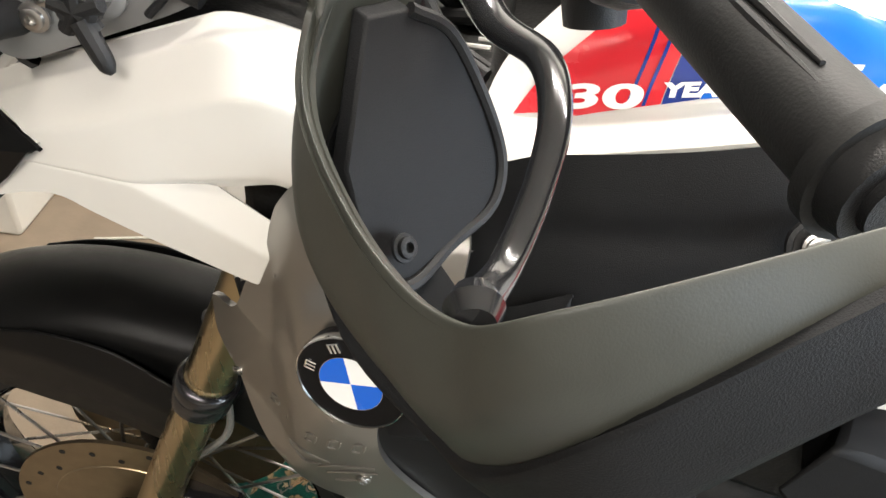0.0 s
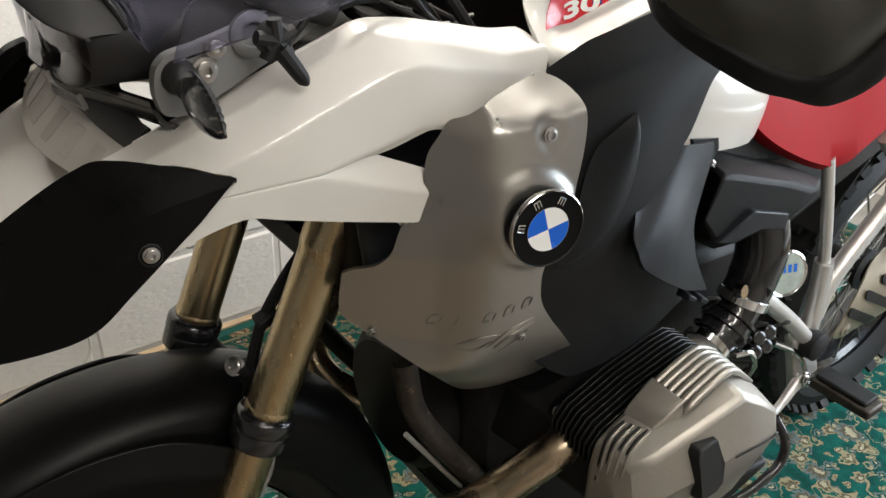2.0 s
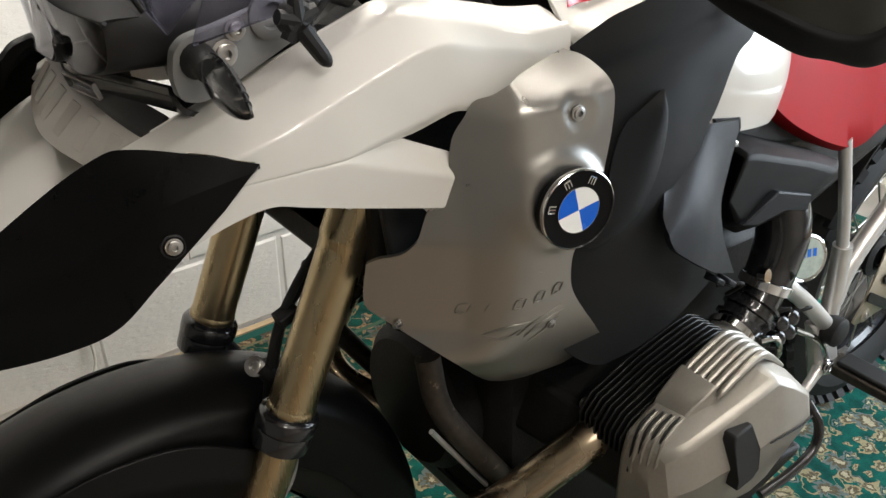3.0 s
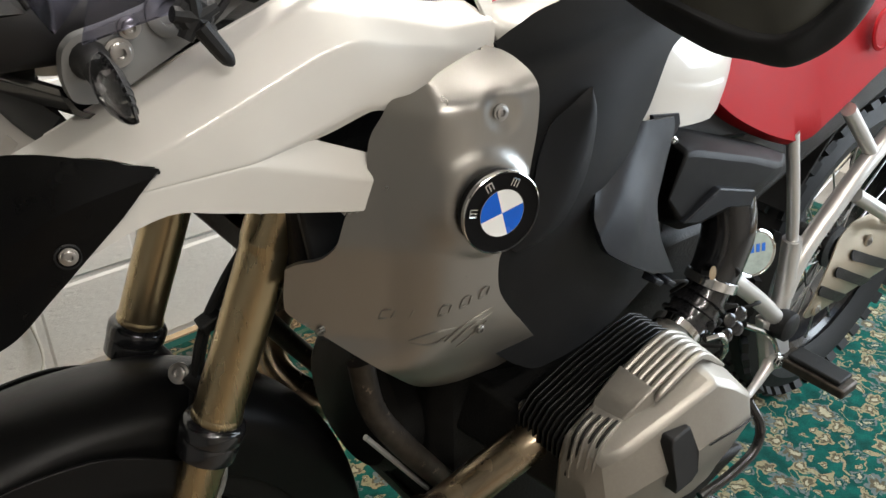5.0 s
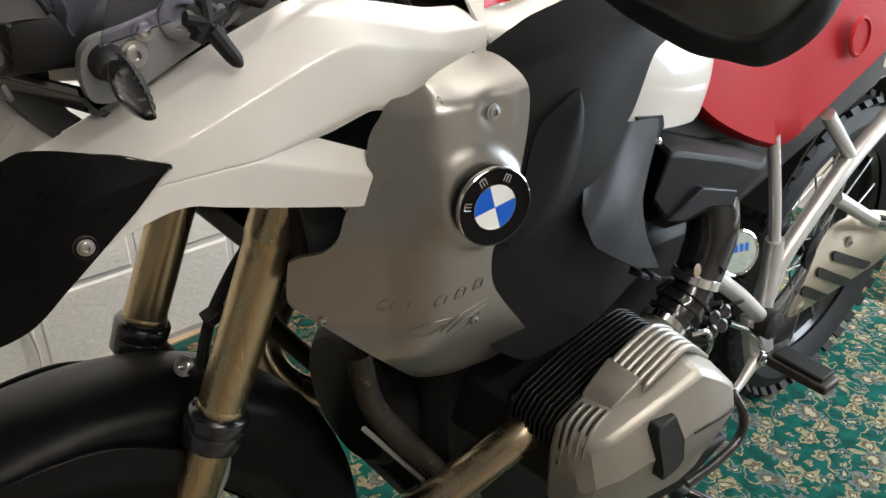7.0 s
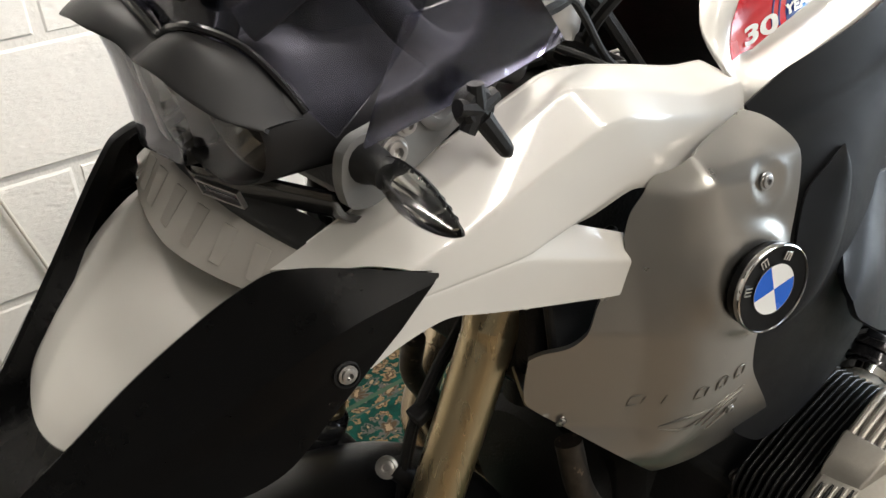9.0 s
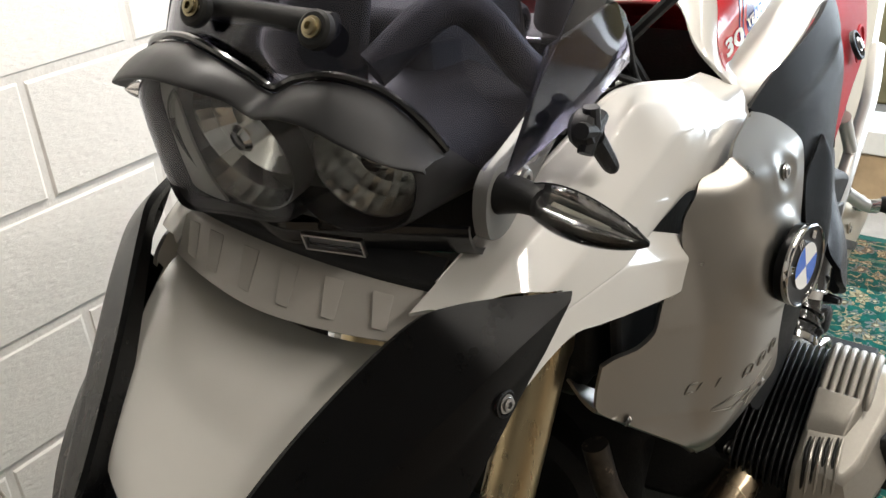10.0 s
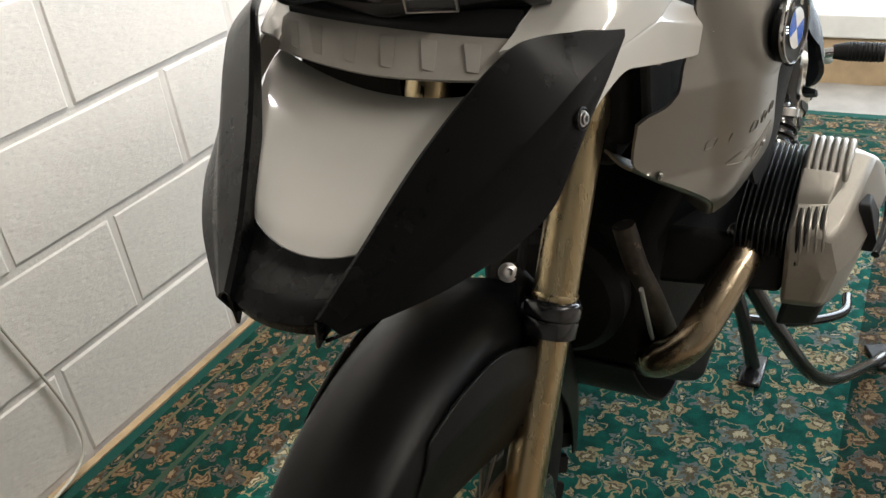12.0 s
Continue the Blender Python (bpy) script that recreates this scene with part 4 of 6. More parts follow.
def beak():
    root = tagged(new("beak"), "white front beak between black plastic cheeks")
    root.parent = bike
    for side in (-1, 1):
        rows = [BEAK_TOP, BEAK_MID, BEAK_LOW]
        inner = [(x, y + 0.02, z - 0.012) for x, y, z in BEAK_LOW]
        rows = [[(x + 0.002, y + 0.004 + 0.006 * k, z - 0.004 - 0.026 * k) for (x, y, z), k in zip(BEAK_TOP, (1, 1, 1, 0.6, 0.2, 0.0))], [(x, y + 0.005, z - 0.003) for x, y, z in BEAK_TOP]] + rows + [inner]
        # a pressed fold runs the length of the cheek between its ridge and its lower edge
        fold = [tuple(np.array(a) * 0.52 + np.array(b) * 0.48 + np.array((0.0, 0.0045 * math.sin(math.pi * k / 5), -0.002))) for k, (a, b) in enumerate(zip(BEAK_MID, BEAK_LOW))]
        rows.insert(4, fold)
        if side > 0:
            rows = other_side(rows)
        cheek = part("cheek", patch(rows, 44, 49, 0.003, straight=True, way=(-0.5, side, 0.1)), CHEEK, root, "matte black plastic cheek panel", smooth=24, bevel=0.0015)
        at = (-0.206, -0.1695, 0.911)
        if side > 0:
            at = other_side([[at]])[0][0]
        part("bolt_ring", lathe([(0.0095, -0.004), (0.0095, 0.001), (0.008, 0.0015), (0.0075, -0.002)], facing(at, (-0.15, side, 0.1)), 24), BLACK, cheek)
        bolt(cheek, at, (-0.15, side, 0.1), 0.0048, 0.004, STEEL)
    ks = np.linspace(-1, 1, 9)
    lip = [[leaned((x - bow * (1 - k * k), w * k, z - drop * (1 - k * k))) for k in ks] for x, bow, w, z, drop in (
        (-0.341, 0.016, 0.058, 0.851, 0.010), (-0.350, 0.017, 0.062, 0.843, 0.010), (-0.380, 0.014, 0.052, 0.828, 0.005), (-0.401, 0.008, 0.040, 0.815, 0.002), (-0.396, 0.008, 0.038, 0.802, 0.0))]
    part("front_lip", patch(lip, 24, 24, 0.003, way=(-1, 0, 0.5), straight=True), CHEEK, root, "matte black front lip", bevel=0.0015, smooth=28)
    spine = []
    for x, z, w, dip, bow in ((-0.196, 0.940, 0.120, 0.022, 0.010), (-0.222, 0.934, 0.116, 0.020, 0.008), (-0.26, 0.918, 0.102, 0.013, 0.008), (-0.30, 0.891, 0.082, 0.010, 0.010), (-0.328, 0.866, 0.068, 0.009, 0.013), (-0.341, 0.851, 0.058, 0.010, 0.016)):
        spine.append([leaned((x - bow * (1 - k * k), w * k, z - dip * (1 - k * k) + 0.002 * k ** 4)) for k in ks])
    part("centre_panel", patch(spine, 30, 34, 0.003, way=(-0.7, 0, 0.7)), WHITE, root, "glossy pearl white centre panel", bevel=0.001)
    # ribbed grey visor plate under the headlight: a flat face between two folds
    fine = np.linspace(-1, 1, 25)

    def fan(x, bow, w, z, rise):
        return [leaned((x - bow * (1 - abs(k) ** 1.7), w * k, z + rise * (1 - k * k))) for k in fine]
    plate = [fan(-0.188, 0.006, 0.110, 0.9765, 0.002), fan(-0.197, 0.009, 0.114, 0.9715, 0.001), fan(-0.217, 0.023, 0.107, 0.9495, -0.001), fan(-0.214, 0.021, 0.105, 0.946, -0.001)]
    visor = part("visor_plate", patch(plate, 60, 13, 0.004, way=(-1, 0, 0.5), straight=True), GREYWHITE, root, "ribbed warm grey plate", bevel=0.001, smooth=24)
    top, low = [Vector(p) for p in plate[1]], [Vector(p) for p in plate[2]]
    out = Vector((-0.8, 0, 0.6))
    for k in (3, 7, 11, 15, 19, 22):
        # each rib: a wedge, proud on one long edge and flush on the other
        a, b = top[k].lerp(low[k], 0.06), top[k + 1].lerp(top[k + 2 if k < 22 else k + 1], 0.5).lerp(low[k + 1], 0.06)
        c, d = low[k].lerp(top[k], 0.22), low[k - 1].lerp(top[k - 1], 0.20)
        bm = loft([[a, b, c, d], [a + out * 0.0004, b + out * 0.0030, c + out * 0.0026, d + out * 0.0004]])
        part("rib", bm, GREYWHITE, visor, bevel=0.0005)


beak()


BROWBLACK = material("satin_black_moulding", (0.013, 0.013, 0.014), 0.48, spec=0.34, vary=0.15, bump=0.08, bump_scale=1500)
BROW_BACK = [(-0.176, 0.147, 1.084), (-0.198, 0.112, 1.108), (-0.211, 0.080, 1.119), (-0.221, 0.045, 1.123), (-0.226, 0.015, 1.117), (-0.226, -0.008, 1.108), (-0.225, -0.026, 1.100), (-0.226, -0.046, 1.108), (-0.221, -0.070, 1.111), (-0.204, -0.090, 1.100), (-0.193, -0.107, 1.082), (-0.184, -0.120, 1.061)]
LENS_LINE = [(0.104, 1.091), (0.127, 1.070), (0.134, 1.038), (0.124, 1.010), (0.105, 0.993), (0.048, 1.002), (-0.003, 1.007), (-0.022, 1.014), (-0.035, 1.029), (-0.050, 1.019), (-0.070, 1.015), (-0.092, 1.018),
             (-0.110, 1.026), (-0.118, 1.042), (-0.119, 1.058), (-0.110, 1.075), (-0.088, 1.092), (-0.060, 1.099), (-0.025, 1.089), (0.010, 1.105), (0.045, 1.109), (0.078, 1.104)]


LAMPGREY = material("pale_lamp_surround", (0.45, 0.45, 0.43), 0.42, metal=0.2, vary=0.04)
INNERSILVER = material("satin_reflector_plastic", (0.42, 0.42, 0.40), 0.36, metal=0.6, vary=0.05)


def headlight():
    """Two unlike lamps behind one clear lens: a wide one and a smaller one."""
    root = tagged(new("headlight"), "twin headlight with clear lens in a black housing")
    root.parent = bike
    line = flow(LENS_LINE, (), 4)

    def ring(x, scale, drop=0.0):
        out = []
        for y, z in line:
            y, z = 0.004 + (y - 0.004) * scale, 1.048 + (z - 1.048) * scale - drop
            out.append((x + 0.016 + 0.036 * (y / 0.14) ** 4 + (0.18 if z < 1.045 else 0.10) * (1.045 - z), y, z))
        return out
    part("housing", loft([ring(-0.238, 0.95), ring(-0.243, 0.975), ring(-0.240, 1.0), ring(-0.21, 1.02), ring(-0.17, 1.06), ring(-0.12, 1.06)], cap=False), BROWBLACK, root, "satin black housing", smooth=60)
    part("back_plate", loft([ring(-0.178, 1.0), ring(-0.172, 1.0)]), INNERSILVER, root)
    part("lens", loft([ring(-0.241, 0.972), ring(-0.2435, 0.955), ring(-0.243, 0.90), ring(-0.240, 0.78), ring(-0.237, 0.60), ring(-0.236, 0.35), ring(-0.2355, 0.04)], cap=False), LENS, root, "clear plastic lens", smooth=60)
    for c, r, flat, way in ((Vector((-0.207, 0.036, 1.052)), 0.0620, 0.76, (-1, 0.12, -0.22)), (Vector((-0.199, -0.072, 1.052)), 0.0370, 0.95, (-1, -0.10, -0.22))):
        q = facing(c, way)
        if abs((q.to_3x3() @ Vector((1, 0, 0))).z) > 0.5:
            q = q @ pose(0, 0, 0, 0, 0, 90)
        q = q @ Matrix.Diagonal((1.0, flat, 1.0, 1.0))
        prof = [(r, 0.004), (r * 0.98, 0.0), (r * 0.9, -0.012), (r * 0.76, -0.022), (r * 0.56, -0.030), (r * 0.32, -0.035), (0.0, -0.036)]
        part("reflector", lathe(prof, q, 28), MIRROR, root, "faceted chrome reflector", smooth=9)
        part("bezel", lathe([(r * 0.99, 0.003), (r * 1.02, 0.0045), (r * 1.03, 0.0), (r * 1.02, -0.014)], q, 44), CASTGREY, root)
        part("bulb_cap", lathe([(0.009, -0.034), (0.009, -0.012), (0.0105, -0.008), (0.007, -0.004), (0.0, -0.003)], facing(c, way), 24), CHROME, root)
    # smooth grey cheek between the wide lamp and the edge of the lens
    cheek = [[(-0.208 + 0.036 * (y / 0.14) ** 4 + (0.16 if z < 1.045 else 0.10) * (1.045 - z), y, z) for y in np.linspace(a, b, 7)] for z, a, b in ((1.088, 0.086, 0.106), (1.07, 0.084, 0.120), (1.045, 0.080, 0.127), (1.02, 0.072, 0.122), (1.002, 0.060, 0.110))]
    part("inner_cheek", patch(cheek, 16, 20, 0.002, way=(-1, 0, 0)), LAMPGREY, root, "smooth pale grey lamp surround")
    lamp = facing((-0.212, -0.050, 1.001), (-1, -0.2, -0.35))
    if abs((lamp.to_3x3() @ Vector((1, 0, 0))).z) > 0.5:
        lamp = lamp @ pose(0, 0, 0, 0, 0, 90)
    part("position_lamp", block((-0.021, -0.006, 0), (0.021, 0.006, 0.004), lamp), LENS, root, bevel=0.001)
    for a, b in (((-0.022, -0.007), (0.022, -0.0055)), ((-0.022, 0.0055), (0.022, 0.007)), ((-0.022, -0.007), (-0.0205, 0.007)), ((0.0205, -0.007), (0.022, 0.007))):
        part("lamp_rim", block((a[0], a[1], 0.001), (b[0], b[1], 0.0045), lamp), STEEL, root)
    # dark chin running back under the lamps
    chin = [[p for p in zip(np.interp(np.linspace(0, 1, 9), (0, 0.5, 1), (a, b, a)), np.linspace(0.128, -0.130, 9), np.linspace(z, z + 0.012, 9))] for a, b, z in ((-0.178, -0.214, 1.000), (-0.176, -0.212, 0.990), (-0.165, -0.200, 0.976), (-0.13, -0.16, 0.968))]
    part("chin", patch(chin, 26, 14, 0.004, way=(-1, 0, -0.4)), GLOSS, root, "gloss black chin under the lamps", smooth=60)
    # black shroud between the chin and the ribbed plate
    shroud = [[leaned((-0.184 - 0.010 * (1 - k * k) + d, 0.110 * k, z - 0.006)) for k in np.linspace(-1, 1, 9)] for d, z in ((0.008, 1.000), (-0.003, 0.990), (-0.007, 0.982), (0.004, 0.962), (0.05, 0.940))]
    part("shroud", patch(shroud, 20, 12, 0.004, way=(-1, 0, 0.2)), BLACK, root, "matte black shroud under the lamps")
    liner = [[(-0.150 - 0.03 * u, 0.03 + 0.085 * u, z) for u in (0, 0.5, 1)] for z in (0.962, 0.91, 0.85)]
    part("liner", patch(liner, 8, 8, 0.004, way=(-1, 0, 0)), BLACK, root, "black inner liner behind the beak")
    # moulded black brow over both lamps
    front = [(-0.208, 0.138, 1.082), (-0.234, 0.112, 1.095), (-0.248, 0.082, 1.105), (-0.255, 0.047, 1.111), (-0.254, 0.017, 1.108), (-0.245, -0.005, 1.100), (-0.243, -0.022, 1.092), (-0.250, -0.049, 1.097), (-0.248, -0.072, 1.094), (-0.243, -0.091, 1.085), (-0.232, -0.111, 1.073), (-0.213, -0.124, 1.063)]
    back = BROW_BACK
    swell = (0.3, 0.8, 1.0, 1.0, 0.8, 0.5, 0.1, 0.5, 0.9, 1.2, 1.0, 0.3)
    mid = [((a[0] + b[0]) / 2 - 0.001 * k, (a[1] + b[1]) / 2, (a[2] + b[2]) / 2 + 0.0035 * k) for a, b, k in zip(front, back, swell)]
    lipped = [(x + 0.0025, y, z - 0.0035) for x, y, z in front]
    brow = part("brow", patch([lipped, front, mid, back], 60, 18, 0.003, way=(-0.3, 0, 1)), BROWBLACK, root, "matte black moulded brow", smooth=50)
    part("seal", tube([(x + 0.002, y, z + 0.003) for x, y, z in back], 0.0028, 8, 60), GLOSS, brow)


headlight()


def windscreen():
    cols = np.linspace(-1, 1, 9)
    rows = []
    for x, z, w, bow, lift in ((-0.235, 1.092, 0.150, 0.072, 0.022), (-0.212, 1.130, 0.158, 0.075, 0.012), (-0.175, 1.185, 0.168, 0.085, 0.0), (-0.125, 1.255, 0.165, 0.085, 0.0), (-0.075, 1.325, 0.135, 0.060, 0.0)):
        rows.append([(x + bow * abs(k) ** 2.2, w * k, z - lift * abs(k) ** 3 * 2.2) for k in cols])
    # its foot follows the rear edge of the brow
    line = BROW_BACK[::-1]
    rows[0] = [(float(np.interp(0.142 * k, [p[1] for p in line], [p[0] for p in line])) + 0.006, 0.142 * k,
                float(np.interp(0.142 * k, [p[1] for p in line], [p[2] for p in line])) - 0.008 - 0.052 * (0.142 * k + 0.13)) for k in cols]
    root = part("windscreen", patch(rows, 40, 30, 0.003, way=(-1, 0, 0.6)), SMOKE, bike, "smoked tinted windscreen")
    for side in (-1, 1):
        wing = [[(-0.163, side * 0.150, 1.045), (-0.12, side * 0.156, 1.055), (-0.06, side * 0.160, 1.066), (-0.005, side * 0.160, 1.078)],
                [(-0.155, side * 0.156, 1.075), (-0.11, side * 0.160, 1.085), (-0.06, side * 0.164, 1.092), (-0.02, side * 0.164, 1.094)],
                [(-0.135, side * 0.160, 1.12), (-0.10, side * 0.163, 1.125), (-0.07, side * 0.165, 1.13), (-0.05, side * 0.165, 1.13)]]
        part("screen_wing", patch(wing, 16, 10, 0.003, way=(0, side, 0)), SMOKE, root)
        c = (-0.217, side * 0.048 - 0.006, 1.135)
        part("rubber_washer", lathe([(0.0115, -0.003), (0.0115, 0.002), (0.0095, 0.0035), (0, 0.0035)], facing(c, (-1, 0, 0.55)), 24), RUBBER, root)
        bolt(root, (c[0] - 0.003, c[1], c[2] + 0.002), (-1, 0, 0.55), 0.0048, 0.004, BRASS)
        # adjusting knob with lobes
        k = part("adjuster_knob", lathe([(0.010, -0.004), (0.013, 0), (0.013, 0.010), (0.010, 0.013), (0, 0.013)], facing((-0.095, side * 0.166, 1.056), (0, side, 0.1)), 20), BLACK, bike, "black lobed adjusting knob")
        for a in range(5):
            w = math.radians(72 * a + 20)
            p = Vector((-0.095 + 0.016 * math.cos(w), side * 0.174, 1.056 + 0.016 * math.sin(w)))
            part("lobe", tube([(-0.095, side * 0.174, 1.056), tuple(p)], [0.007, 0.0055], 10, 4, False), BLACK, k)
        part("lever_tail", tube([(-0.093, side * 0.176, 1.05), (-0.080, side * 0.182, 1.028), (-0.076, side * 0.183, 1.022)], [0.007, 0.006, 0.002], 10, 8), BLACK, k)
        part("support_arm", tube([(-0.19, side * 0.075, 1.11), (-0.14, side * 0.105, 1.14), (-0.10, side * 0.135, 1.09), (-0.03, side * 0.14, 1.06)], 0.012, 12, 24), BLACK, bike, "black screen support arm")
    part("cross_bar", tube([(-0.203, -0.055, 1.134), (-0.203, 0.043, 1.134)], 0.008, 12, 3, False), BLACK, root)
    part("support_plate", patch([[(-0.205, y, 1.10) for y in (-0.075, 0, 0.06)], [(-0.165, y, 1.165) for y in (-0.055, 0, 0.05)], [(-0.13, y, 1.235) for y in (-0.06, 0, 0.05)]], 14, 14, 0.008, way=(-1, 0, 0.5)), CHARCOAL, bike, "dark screen mounting plate", bevel=0.003)


BRASS = material("brassy_zinc", (0.36, 0.31, 0.20), 0.28, metal=1.0, vary=0.1)
windscreen()


def cockpit():
    """Dark instrument housing behind the screen, wiring and steering head."""
    root = tagged(new("cockpit"), "black instrument housing with wiring behind the screen")
    root.parent = bike
    part("instrument_housing", loft([[(-0.16, -0.095, 1.03), (-0.16, 0.085, 1.03), (-0.15, 0.07, 1.13), (-0.15, -0.08, 1.13)], [(-0.04, -0.10, 1.05), (-0.04, 0.09, 1.05), (-0.05, 0.08, 1.17), (-0.05, -0.09, 1.17)], [(0.0, -0.08, 1.08), (0.0, 0.075, 1.08), (-0.02, 0.07, 1.165), (-0.02, -0.075, 1.165)]]), BLACK, root, bevel=0.012)
    part("head_shroud", loft([[(-0.10, -0.10, 0.94), (-0.10, 0.10, 0.94), (-0.10, 0.10, 1.04), (-0.10, -0.10, 1.04)], [(0.15, -0.13, 0.90), (0.15, 0.13, 0.90), (0.15, 0.13, 0.99), (0.15, -0.13, 0.99)]]), ENGINE, root, bevel=0.01)
    part("upper_yoke", loft([[(0.02, -0.12, 1.055), (0.02, 0.12, 1.055), (0.10, 0.06, 1.055), (0.10, -0.06, 1.055)], [(0.02, -0.12, 1.08), (0.02, 0.12, 1.08), (0.10, 0.06, 1.08), (0.10, -0.06, 1.08)]]), GLOSS, root, bevel=0.004)
    for side in (-1, 1):
        part("fork_cap", lathe([(0.026, -0.02), (0.026, 0.02), (0.021, 0.025), (0.012, 0.026), (0.012, 0.035), (0, 0.035)], facing((0.055, side * 0.09, 1.075), (0.3, 0, 1)), 24), ALU, root)
    part("fluid_reservoir", lathe([(0.024, -0.025), (0.027, -0.02), (0.027, 0.03), (0.022, 0.035), (0, 0.036)], facing((0.03, -0.10, 1.11), (0.1, -0.1, 1)), 28), CASTGREY, root, "grey fluid reservoir")
    rnd = random.Random(5)
    for k in range(12):
        y = rnd.uniform(-0.14, 0.02)
        pts = [(-0.08 + rnd.uniform(-0.03, 0.03), y, 1.03 + rnd.uniform(-0.01, 0.05)), (0.0, y + rnd.uniform(-0.03, 0.03), 1.06 + rnd.uniform(-0.03, 0.06)), (0.07, y + rnd.uniform(-0.03, 0.03), 1.05 + rnd.uniform(-0.04, 0.05)), (0.14, y + rnd.uniform(-0.02, 0.02), 0.99 + rnd.uniform(-0.02, 0.03))]
        part("cable", tube(pts, rnd.choice((0.003, 0.004, 0.006)), 8, 20), BLACK if k % 3 else RUBBER, root)
    for k in range(3):
        p = Vector((0.07 + 0.03 * k, -0.10 + 0.02 * k, 1.02 - 0.005 * k))
        part("cable_tie", tube([tuple(p), tuple(p + Vector((0.04, -0.01, 0.004)))], 0.0018, 6, 2, False), ALU, root)


cockpit()


def indicator(side):
    """Bracket plate, stalk and leaf-shaped lamp."""
    out = [(-0.174, 1.004), (-0.178, 1.022), (-0.175, 1.040), (-0.165, 1.049), (-0.14, 1.052), (-0.05, 1.072), (-0.02, 1.078), (-0.02, 1.060), (-0.055, 1.040), (-0.11, 1.018), (-0.155, 1.000)]
    f = lambda x, z: side * (0.143 - 0.09 * max(0.0, x + 0.15))
    plate = part("indicator_bracket", skin(rounded(out, 4), f, 0.02, 0.010, way=(0, side, 0)), CASTGREY, bike, "dark grey bracket plate with bolts", bevel=0.003)
    for x, z, r in ((-0.140, 1.034, 0.0075), (-0.130, 1.0495, 0.006)):
        bolt(plate, (x, side * 0.146, z), (0, side, 0), r, 0.006, STEEL)
    part("boss", lathe([(0.018, 0), (0.018, 0.004), (0.015, 0.006), (0.010, 0.006), (0.009, 0.001), (0, 0.001)], facing((-0.098, side * 0.1385, 1.053), (0, side, 0)), 28), CASTGREY, plate)
    root = part("indicator_stalk", tube([(-0.158, side * 0.140, 1.031), (-0.160, side * 0.158, 1.033), (-0.163, side * 0.172, 1.032)], [0.014, 0.011, 0.009], 16, 12), RUBBER, bike, "black rubber indicator stalk with smoked lamp")
    c0, c1 = np.array((-0.161, side * 0.166, 1.032)), np.array((-0.169, side * 0.243, 1.023))

    def rings(front):
        out_ = []
        for u in np.linspace(0, 1, 12):
            p = c0 + (c1 - c0) * u
            h = 0.0150 * math.sin(math.pi * min(1, 0.12 + 0.88 * u) ** 0.8) ** 0.75 + 0.0012
            d = h * 0.62
            r = []
            for a in np.linspace(0, 2 * math.pi, 16, endpoint=False):
                dx = -math.cos(a) * d
                r.append((p[0] + (dx if (dx < 0) == front else (dx * 0.15 if front else 0.002 + dx * 0.05)), p[1], p[2] + math.sin(a) * h))
            out_.append(r)
        return out_
    part("smoked_lens", loft(rings(True)), SMOKELENS, root, "smoked clear lens")
    shell = part("lamp_shell", loft(rings(False)), BLACK, root, "ribbed black rear shell")
    for k in range(8):
        u = 0.15 + 0.1 * k
        p = c0 + (c1 - c0) * u
        h = 0.0150 * math.sin(math.pi * min(1, 0.12 + 0.88 * u) ** 0.8) ** 0.75
        part("shell_rib", tube([(p[0] + 0.004, p[1], p[2] - h * 0.2), (p[0] + h * 0.5, p[1] + side * 0.002, p[2] + h * 0.5), (p[0], p[1] + side * 0.003, p[2] + h * 0.98)], 0.0013, 6, 8), BLACK, shell)
    part("lamp_reflector", tube([tuple(c0 + (c1 - c0) * 0.08), tuple(c0 + (c1 - c0) * 0.5), tuple(c0 + (c1 - c0) * 0.92)], [0.006, 0.0105, 0.003], 14, 14, flat=0.25), CHROME, root)
    part("bulb_holder", tube([tuple(c0 + (c1 - c0) * 0.2), tuple(c0 + (c1 - c0) * 0.7)], [0.006, 0.003], 10, 4, False), CHROME, root)


for s in (-1, 1):
    indicator(s)

# the head of the machine leans a little to its left
LEAN = Matrix.Translation((0, -0.13, 1.03)) @ pose(0, 0, 0, 3.0) @ Matrix.Translation((0, 0.13, -1.03))
for ob in list(bike.children):
    if ob.name.split(".")[0] in ("windscreen", "support_plate"):
        ob.matrix_basis = LEAN @ ob.matrix_basis

for ob in list(bike.children):
    if ob.name.split(".")[0] == "indicator_stalk" and max(v.co.y for v in ob.data.vertices) > 0.1:
        ob.location = (0.045, 0.012, 0.018)

# telelever fork: gold upper tubes, black bridge, gold lower tubes
FK = lambda z: (-0.027 + (z - 0.831) * 0.385)
FORK_Y = 0.090


